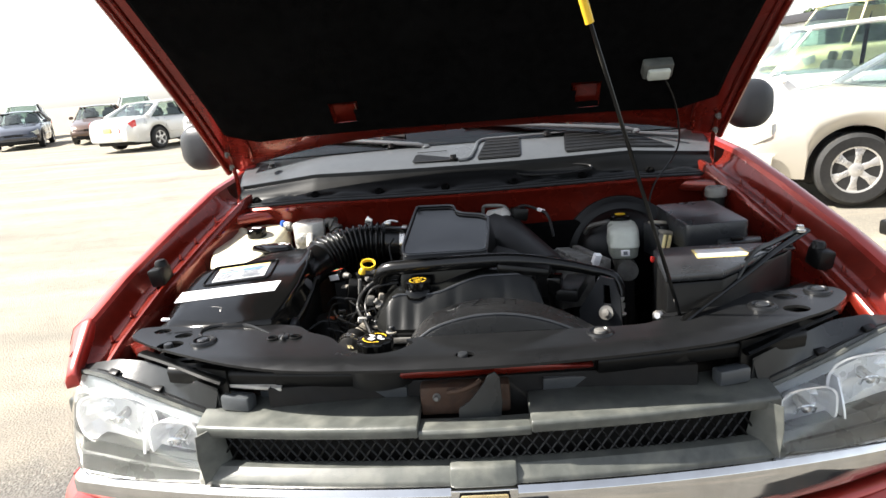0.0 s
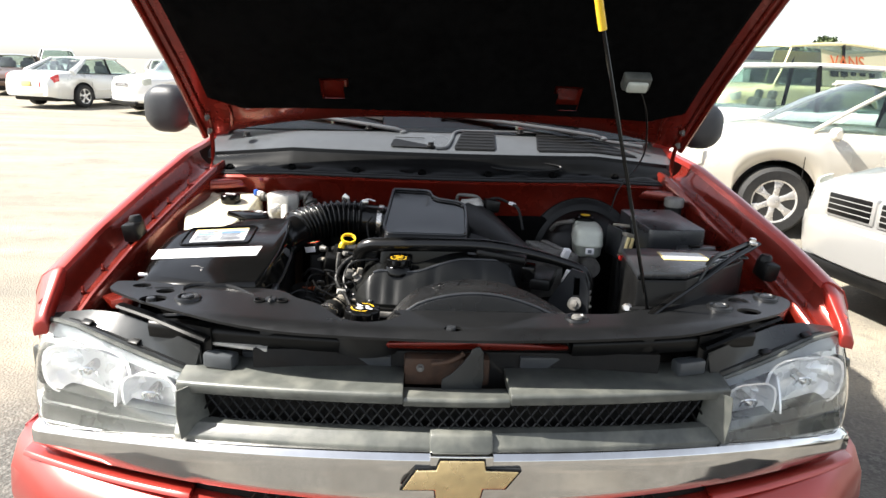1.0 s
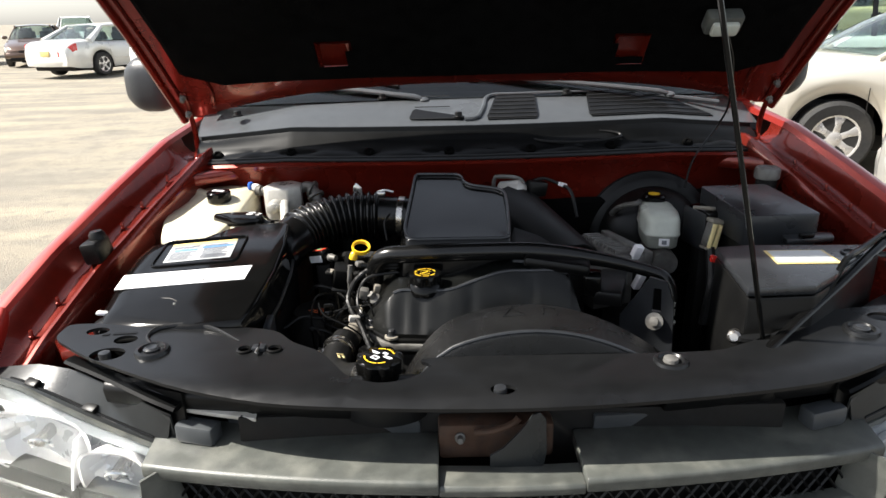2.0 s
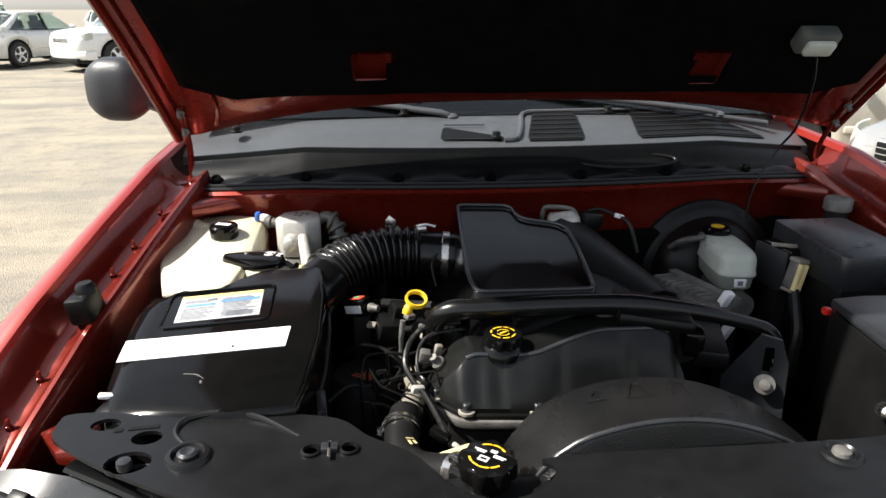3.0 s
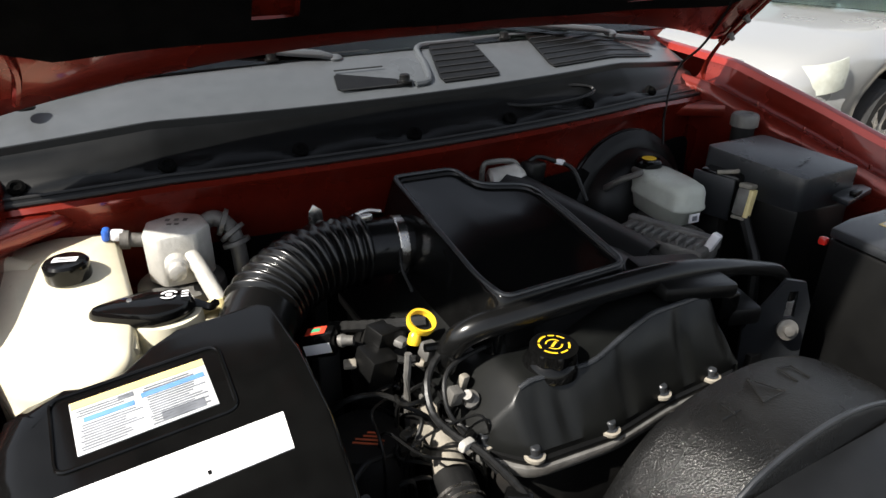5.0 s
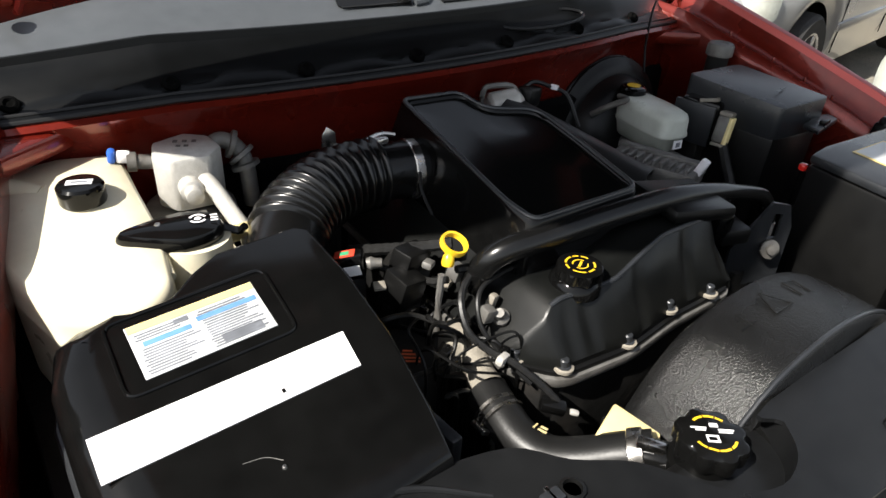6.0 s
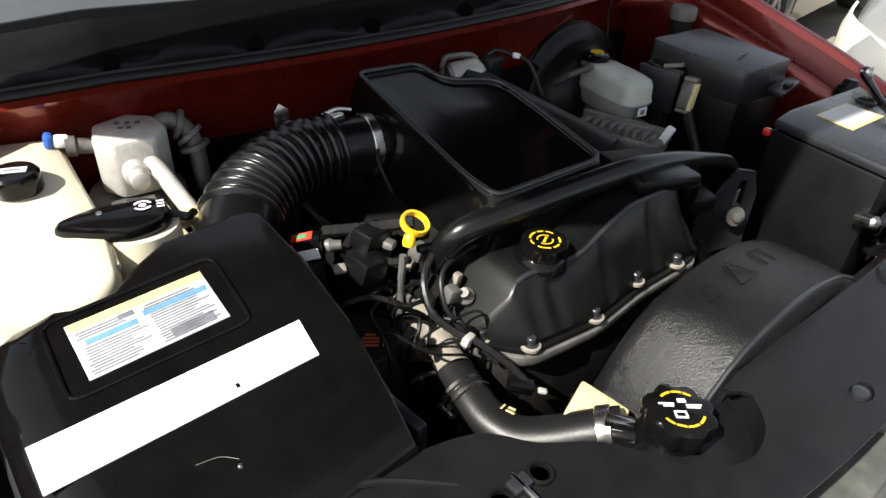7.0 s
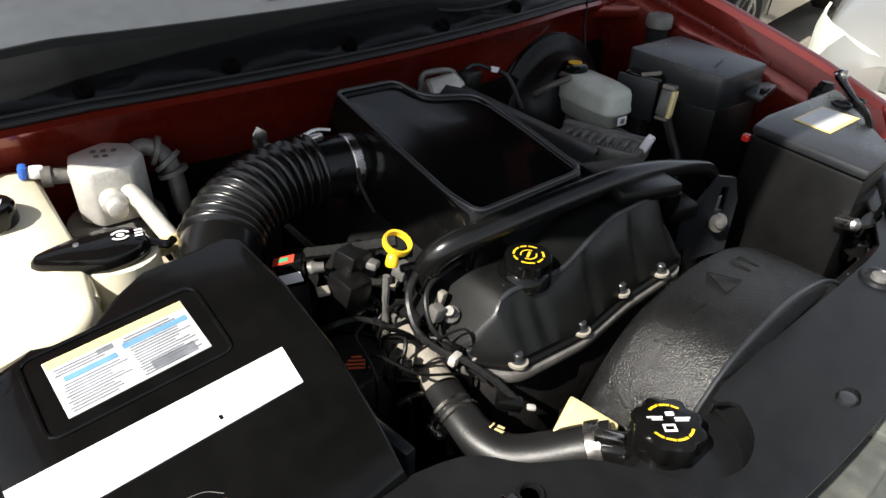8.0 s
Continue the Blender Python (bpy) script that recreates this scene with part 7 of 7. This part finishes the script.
    pane("rear_window", [(c0[0], wb, c0[1]), (c0[0], -wb, c0[1]), (c1[0], -wt, c1[1]), (c1[0], wt, c1[1])], bulge=0.04)
    roof_rows = [[(x, wt * v * 1.04, z + 0.05 * (1 - v * v) * f) for v in linspace(-1, 1, 9)] for x, z, f in ((a1[0] + 0.03, a1[1], 0.6), (a1[0] - 0.25, a1[1] + 0.02, 1), ((a1[0] + c1[0]) / 2, roof - 0.045, 1), (c1[0] + 0.2, c1[1] + 0.015, 1), (c1[0] - 0.03, c1[1], 0.6))]
    part("roof", thick(loft(roof_rows), 0.02), paint_mat, car)
    bx = (a1[0] + c1[0]) / 2 + 0.10
    for s in (-1, 1):
        part("front_pillar", tube([(a0[0] - sweep + 0.06, s * wb, a0[1] - 0.025), ((a0[0] + a1[0]) / 2 - sweep * 0.7, s * (wb + wt) / 2, (a0[1] + a1[1]) / 2 + 0.015), (a1[0] - sweep * 0.4, s * wt, a1[1])], 0.022, 8, 4), paint_mat, car)
        part("roof_rail", tube([(a1[0], s * wt, a1[1]), (bx, s * (wt + 0.012), roof - 0.035), (c1[0], s * wt, c1[1])], 0.034, 8, 4), paint_mat, car)
        part("rear_pillar", tube([(c1[0], s * wt, c1[1]), ((c1[0] + c0[0]) / 2, s * (wb + wt) / 2, (c1[1] + c0[1]) / 2), (c0[0] - 0.08, s * wb, c0[1] - 0.03)], lambda k: 0.05 + 0.05 * k, 8, 4), paint_mat, car)
        part("centre_pillar", tube([(bx, s * wb * 0.995, 0.93), (bx, s * (wt + 0.012), roof - 0.04)], 0.035, 8, 1), BLACK_SMOOTH if trim is None else trim, car)
        lowz = 0.955
        pane("side_window", [(a0[0] - sweep - 0.02, s * wb, lowz), (bx, s * wb, lowz), (bx, s * wt, roof - 0.06), (a1[0] - sweep * 0.4, s * wt, a1[1])], bulge=0.0)
        pane("side_window", [(bx, s * wb, lowz), (c0[0] + 0.08, s * wb, lowz + 0.03), (c1[0], s * wt, c1[1]), (bx, s * wt, roof - 0.06)], bulge=0.0)
        part("window_trim", tube([(a0[0] - sweep + 0.04, s * (wb + 0.008), lowz - 0.012), (bx, s * (wb + 0.012), lowz - 0.010), (c0[0] + 0.05, s * (wb + 0.008), lowz + 0.015)], 0.010, 6, 4), BLACK_SMOOTH, car)
        if detail:
            mir = part("door_mirror", loft([[(a0[0] - sweep - 0.10 + 0.05 * math.cos(a) * g, s * (wb + 0.05 + 0.17 * k), 1.00 + 0.065 * math.sin(a) * g) for a in linspace(0, 2 * math.pi, 15)[:-1]] for k, g in ((0, 0.5), (0.25, 0.95), (0.8, 1.0), (1.0, 0.6))], True, True), paint_mat, car)
            for dx in (a0[0] - 0.20, bx - 0.02, bx - 0.85):
                w = w0 * lerp(plan, dx)
                part("door_gap", tube([(dx, s * (w * 0.972), 0.90), (dx + 0.01, s * (w * 1.001), 0.65), (dx, s * (w * 0.985), sills + 0.10)], 0.004, 5, 4), DARK, car)
            part("side_moulding", box((0.0, s * (w0 * 1.0), 0.50), (axles[0] - axles[1] - 2 * arch_r - 0.1, 0.025, 0.06), 0.01), paint_mat, car)
            for dx in (bx + 0.12, bx - 0.75):
                part("door_handle", box((dx, s * (w0 * 0.995), 0.80), (0.17, 0.035, 0.03), 0.01), paint_mat, car)
        # lamps wrap the corners
        rows = []
        for k in linspace(0, 1, 9):
            x = half - 0.02 - 0.34 * k ** 1.6
            y = w0 * (lerp(plan, x) + 0.004) * (0.62 + 0.38 * min(1, k * 1.5))
            y = min(y, w0 * lerp(plan, x) + 0.004)
            top = lerp(deck, x)
            rows.append([(x + 0.012 * (1 - k), s * y, max(0.52, top - 0.20)), (x + 0.012 * (1 - k), s * (y + 0.003), top - 0.10), (x, s * y * 0.985, top - 0.035)])
        part("headlamp", thick(loft(rows), 0.012 * s), RESERVOIR, car, "clear headlamp")
        rows = []
        for k in linspace(0, 1, 7):
            x = -half + 0.015 + 0.26 * k ** 1.6
            y = min(w0 * (lerp(plan, x) + 0.004) * (0.60 + 0.40 * min(1, k * 1.6)), w0 * lerp(plan, x) + 0.004)
            top = lerp(deck, x)
            rows.append([(x - 0.010 * (1 - k), s * y, top - 0.24), (x - 0.012 * (1 - k), s * (y + 0.003), top - 0.13), (x, s * y * 0.99, top - 0.06)])
        part("tail_lamp", thick(loft(rows), 0.012 * s), TAIL, car, "red tail lamp")
    # nose: grille and bumper
    gz = lerp(deck, half - 0.05) - (0.075 if blunt else 0.09)
    lift = 0.10 if blunt else 0.0
    if grille_dark:
        for sy in ((-0.21, 0.21) if blunt else (0,)):
            gw = width * (0.20 if blunt else 0.36)
            surround = part("grille_surround", box((half - 0.012, sy, gz), (0.05, gw + 0.05, 0.17 if blunt else 0.125), 0.016), paint_mat, car)
            gr = part("grille", box((half + 0.004, sy, gz), (0.03, gw, 0.14 if blunt else 0.095), 0.012), BLACK, car, "dark slatted grille")
            for i in range(3):
                part("grille_slat", box((half + 0.018, sy, gz + (0.036 if blunt else 0.024) * (i - 1)), (0.010, gw, 0.006), 0.002), paint_mat, gr)
    rows = [[(x + 0.03 + dx, v * w0 * 0.99, z) for dx, z in ((0.0, 0.50 + lift), (0.025, 0.47 + lift), (0.03, 0.40 + lift), (0.01, 0.34), (-0.05, 0.30))] for v, x in ((-0.96, half - 0.42), (-0.86, half - 0.18), (-0.6, half - 0.04), (-0.3, half), (0, half + 0.012), (0.3, half), (0.6, half - 0.04), (0.86, half - 0.18), (0.96, half - 0.42))]
    part("front_bumper", thick(loft(rows), 0.02), paint_mat, car)
    part("lower_intake", box((half - 0.02, 0, 0.28), (0.10, width * 0.70, 0.10), 0.02), BLACK, car)
    rows = [[(-x - 0.02 - dx, v * w0 * 0.99, z) for dx, z in ((0.0, 0.56), (0.025, 0.52), (0.03, 0.42), (0.0, 0.32))] for v, x in ((-0.96, half - 0.35), (-0.8, half - 0.08), (-0.4, half), (0, half + 0.01), (0.4, half), (0.8, half - 0.08), (0.96, half - 0.35))]
    part("rear_bumper", thick(loft(rows), 0.02), paint_mat, car)
    part("number_plate", box((-half - 0.01, 0, lerp(deck, -half + 0.03) - 0.17), (0.02, 0.32, 0.14), 0.004), LABEL_Y, car, "plain yellow plate without readable print")
    # cabin
    part("cabin_floor", box((-0.35, 0, 0.55), (2.5, width * 0.78, 0.30), 0.06), INSIDE, car)
    part("dashboard", box((a0[0] - 0.12, 0, 0.84), (0.42, width * 0.76, 0.20), 0.06), INSIDE, car)
    for sx in (0.05, -0.90):
        for sy in (-0.36, 0.36):
            seat = part("seat", box((sx - 0.10, sy, 0.93), (0.16, 0.46, 0.52), 0.06, turned(0, -14, 0)), SEAT, car)
            part("head_rest", box((sx - 0.19, sy, 1.235), (0.09, 0.26, 0.16), 0.04, turned(0, -10, 0)), SEAT, seat)
    return car


def park(car, x, y, heading):
    car.matrix_basis = pose(x, y, 0, 0, 0, heading)
    return car


GOLD_PAINT = paint("pale gold paint", (0.60, 0.56, 0.48), 0.3)
SILVER_PAINT = paint("silver paint", (0.40, 0.40, 0.39), 0.45)
WHITE_PAINT = paint("white paint", (0.80, 0.80, 0.79), 0.0)
SILVER_WARM = paint("light silver paint", (0.72, 0.72, 0.69), 0.25)
NAVY = paint("dark blue paint", (0.03, 0.035, 0.05), 0.3)
BROWN = paint("brown paint", (0.10, 0.055, 0.035), 0.3)
YELLOW_PAINT = paint("pale yellow paint", (0.90, 0.80, 0.46), 0.0)
GREY_PAINT = paint("grey paint", (0.28, 0.28, 0.26), 0.4)
BLACK_PAINT = paint("black paint", (0.015, 0.015, 0.017), 0.2)

gold = park(build_car("sedan", "pale gold metallic sedan with six-spoke alloy wheels", GOLD_PAINT, 4.95, 1.84, spokes=6, axles=(1.42, -1.40), r=0.33, deck=[(-2.475, 0.86), (-2.2, 0.98), (-1.75, 1.01), (-0.9, 1.0), (1.1, 1.03), (1.4, 1.02), (1.75, 0.97), (2.1, 0.86), (2.35, 0.75), (2.475, 0.60)], glass_line=((1.40, 1.03), (0.50, 1.45), (-0.90, 1.45), (-1.78, 1.05)), roof=1.50), 4.97, 6.22, 168)
part("side_marker", box((2.20, 0.812, 0.70), (0.24, 0.03, 0.07), 0.012, turned(0, 0, -24)), AMBER, gold, "amber corner lamp")
silver = park(build_car("sedan", "silver sedan with a dark slatted grille", SILVER_PAINT, 4.4, 1.76, deck=[(-2.2, 0.78), (-2.05, 0.96), (-1.6, 0.99), (-0.9, 0.96), (0.80, 0.95), (1.1, 0.94), (1.6, 0.90), (1.95, 0.84), (2.12, 0.80), (2.2, 0.74)], plan=[(-2.2, 0.80), (-2.08, 0.92), (-1.7, 0.98), (-1.0, 1.0), (1.0, 1.0), (1.55, 0.98), (1.92, 0.92), (2.12, 0.80), (2.2, 0.66)], axles=(1.28, -1.30), r=0.315, blunt=True, sills=0.22), 4.87, 3.556, 188)
grey_sedan = park(build_car("sedan", "grey sedan with swept pale headlamps beside the silver sedan", GREY_PAINT, 4.6, 1.76, deck=[(-2.3, 0.80), (-2.15, 0.98), (-1.7, 1.0), (-0.9, 0.97), (0.85, 0.96), (1.2, 0.94), (1.75, 0.88), (2.1, 0.81), (2.25, 0.76), (2.3, 0.70)], blunt=True), 4.60, 0.93, 182)
left = park(build_car("sedan", "light silver sedan with red tail lamps", SILVER_WARM, 4.95, 1.85, deck=[(-2.475, 0.80), (-2.3, 0.98), (-1.75, 1.02), (-0.9, 0.97), (0.85, 0.95), (1.2, 0.91), (1.97, 0.80), (2.32, 0.70), (2.475, 0.58)]), -10.05, 21.2, 71)

TALL = [(-2.3, 1.00), (-2.2, 1.06), (-1.0, 1.06), (0.9, 1.06), (1.2, 1.05), (1.9, 1.00), (2.15, 0.94), (2.3, 0.80)]
TALL_GLASS = ((1.05, 1.05), (0.45, 1.66), (-2.0, 1.66), (-2.24, 1.06))
white = park(build_car("suv", "white sport utility vehicle parked beside the pale gold sedan", WHITE_PAINT, 4.6, 1.82, TALL, axles=(1.38, -1.36), r=0.36, glass_line=TALL_GLASS, roof=1.74, sills=0.36), 5.45, 10.3, 168)
suv_white = park(build_car("suv", "white sport utility vehicle facing the lane", WHITE_PAINT, 4.6, 1.82, TALL, axles=(1.38, -1.36), r=0.36, glass_line=TALL_GLASS, roof=1.74, sills=0.36), -6.44, 19.79, 231)
dark_sedan = park(build_car("sedan", "dark blue sedan among the row of cars", NAVY, 4.7, 1.78), -18.59, 26.33, -64)
brown_sedan = park(build_car("sedan", "brown sedan with a pale nose in the row", BROWN, 4.6, 1.75), -15.38, 26.51, -68)
for x, y, head, tall, mat_, nm, lab in ((-22.56, 32.39, -60, True, WHITE_PAINT, "minivan", "white minivan in the far row"), (-26.41, 28.54, -58, True, BLACK_PAINT, "suv", "black sport utility vehicle in the far row"), (-17.68, 34.2, -60, True, WHITE_PAINT, "minivan", "white minivan beside the far row"),
                                    (-12.21, 33.49, -66, False, WHITE_PAINT, "sedan", "white sedan in the far row"), (-7.13, 35.3, -70, True, WHITE_PAINT, "minivan", "white van at the far row's end"), (-30.69, 34.2, -55, False, GREY_PAINT, "sedan", "grey sedan in the far row"),
                                    (13.5, 10.0, 168, False, WHITE_PAINT, "sedan", "white sedan in the side row"), (14.5, 4.2, 168, False, SILVER_PAINT, "sedan", "silver sedan farther along the side row")):
    if tall:
        c = build_car(nm, lab, mat_, 4.6, 1.82, TALL, axles=(1.38, -1.36), r=0.34, glass_line=TALL_GLASS, roof=1.76, sills=0.32, detail=False)
    else:
        c = build_car(nm, lab, mat_, 4.7, 1.78, detail=False)
    park(c, x, y, head)

VAN = [(-2.6, 1.10), (-2.5, 1.16), (-1.0, 1.16), (1.2, 1.16), (1.5, 1.14), (2.2, 1.04), (2.5, 0.95), (2.6, 0.80)]
van = build_car("van", "pale yellow van with orange lettering along its roofline", YELLOW_PAINT, 5.2, 1.95, VAN, axles=(1.70, -1.45), r=0.36, glass_line=((1.45, 1.14), (0.85, 1.98), (-2.45, 2.0), (-2.56, 1.16)), roof=2.12, sills=0.36, detail=False)
for s in (-1, 1):
    panel = part("cargo_side", thick(loft([[(x, s * (0.88 - 0.225 * k), 1.15 + 0.80 * k) for k in linspace(0, 1, 4)] for x in linspace(-2.5, -0.05, 6)]), 0.02), YELLOW_PAINT, van)
curve = bpy.data.curves.new("lettering", "FONT")
curve.body, curve.size, curve.extrude = "VANS", 0.42, 0.004
text_ob = new("lettering_source", curve)
word = bpy.data.meshes.new_from_object(text_ob.evaluated_get(bpy.context.evaluated_depsgraph_get()))
bpy.data.objects.remove(text_ob)
bm = bmesh.new()
bm.from_mesh(word)
side_m = Matrix.Translation((-0.25, 0.815, 1.55)) @ Matrix(((-1, 0, 0, 0), (0, -0.27, 1, 0), (0, 0.96, 0.27, 0), (0, 0, 0, 1)))
bm.transform(side_m)
part("lettering", bm, mat("orange paint", (0.75, 0.16, 0.03), 0.4), van, "orange block lettering")
print_bars("lettering_line", van, BLACK, (0, 0, 0), [(0, 0, 0.25, 0.16), (0.32, 0, 0.22, 0.16), (0.62, 0.03, 0.18, 0.10), (0.9, 0.03, 0.2, 0.10), (1.2, 0, 0.25, 0.16)], Matrix.Translation((-0.25, 0.845, 1.36)) @ Matrix(((-1, 0, 0, 0), (0, -0.27, 1, 0), (0, 0.96, 0.27, 0), (0, 0, 0, 1))), 0.004)
park(van, 10.6, 18.5, 197)
van.matrix_basis = van.matrix_basis @ Matrix.Scale(1.2, 4)

# ---- far side of the lot ----
LEAF = mat("foliage", (0.055, 0.085, 0.03), 0.7, vary=0.5, grain=3, dirt=(0.09, 0.11, 0.04), dirt_scale=0.6, dirt_amount=0.7)
BARK = mat("bark", (0.10, 0.08, 0.06), 0.9, vary=0.3)


def build_tree(x, y, height, seed):
    rnd = random.Random(seed)
    tree = thing("tree", (x, y, 0), "leafy green tree beyond the lot", "tree", "trees beyond the lot")
    trunk = tube([(x, y, -0.05), (x + 0.1, y, height * 0.3), (x, y + 0.1, height * 0.6)], lambda k: 0.22 - 0.14 * k, 9, 4)
    blobs = []
    for i in range(9):
        a, rr, z = rnd.random() * 6.28, rnd.random() * height * 0.30, height * (0.45 + 0.45 * rnd.random())
        blobs.append((x + rr * math.cos(a), y + rr * math.sin(a), z, height * (0.12 + 0.10 * rnd.random())))
        tube([(x, y, height * 0.35), ((x + blobs[-1][0]) / 2, (y + blobs[-1][1]) / 2, height * 0.5), blobs[-1][:3]], lambda k: 0.08 - 0.06 * k, 6, 3, bm=trunk)
    part("trunk", trunk, BARK, tree)
    verts, faces = [], []
    for bx, by, bz, br in blobs:
        for i in range(260):
            d = Vector((rnd.gauss(0, 1), rnd.gauss(0, 1), rnd.gauss(0, 1))).normalized() * br * (0.55 + 0.55 * rnd.random())
            c = Vector((bx, by, bz)) + Vector((d.x, d.y, d.z * 0.75))
            u = Vector((rnd.gauss(0, 1), rnd.gauss(0, 1), rnd.gauss(0, 1))).normalized() * 0.16
            w = u.cross(Vector((rnd.gauss(0, 1), rnd.gauss(0, 1), rnd.gauss(0, 1)))).normalized() * 0.10
            k = len(verts)
            verts += [c - u, c + w, c + u, c - w]
            faces.append((k, k + 1, k + 2, k + 3))
    me = bpy.data.meshes.new("crown")
    me.from_pydata(verts, [], faces)
    me.materials.append(LEAF)
    crown = new("crown", me)
    crown.parent = tree
    crown.matrix_parent_inverse = Matrix.Translation((-x, -y, 0))


for i, (x, y, hh) in enumerate(((27.5, 49, 4.0), (30.0, 49, 4.6), (32.5, 50, 4.2), (35, 49, 4.7), (38, 50, 4.4), (41, 49, 4.8), (24.0, 50, 3.8), (45, 50, 4.7))):
    build_tree(x, y, hh, 20 + i)
office = thing("office_building", (23.2, 44, 0), "low white office building with a dark roof edge", "building")
part("wall", box((23.2, 44, 1.36), (5.6, 5, 2.72), 0.03), WHITE_PAINT, office)
part("roof", box((23.2, 44, 2.98), (6.4, 5.8, 0.5), 0.04), mat("dark roofing", (0.03, 0.03, 0.035), 0.7, vary=0.3), office)
for i in range(3):
    win = part("window", box((21.4 + 1.8 * i, 41.48, 1.7), (1.1, 0.06, 1.1), 0.01), GREY_PL, office)
    part("pane", box((21.4 + 1.8 * i, 41.44, 1.7), (1.0, 0.02, 1.0), 0.0), GLASS, win)
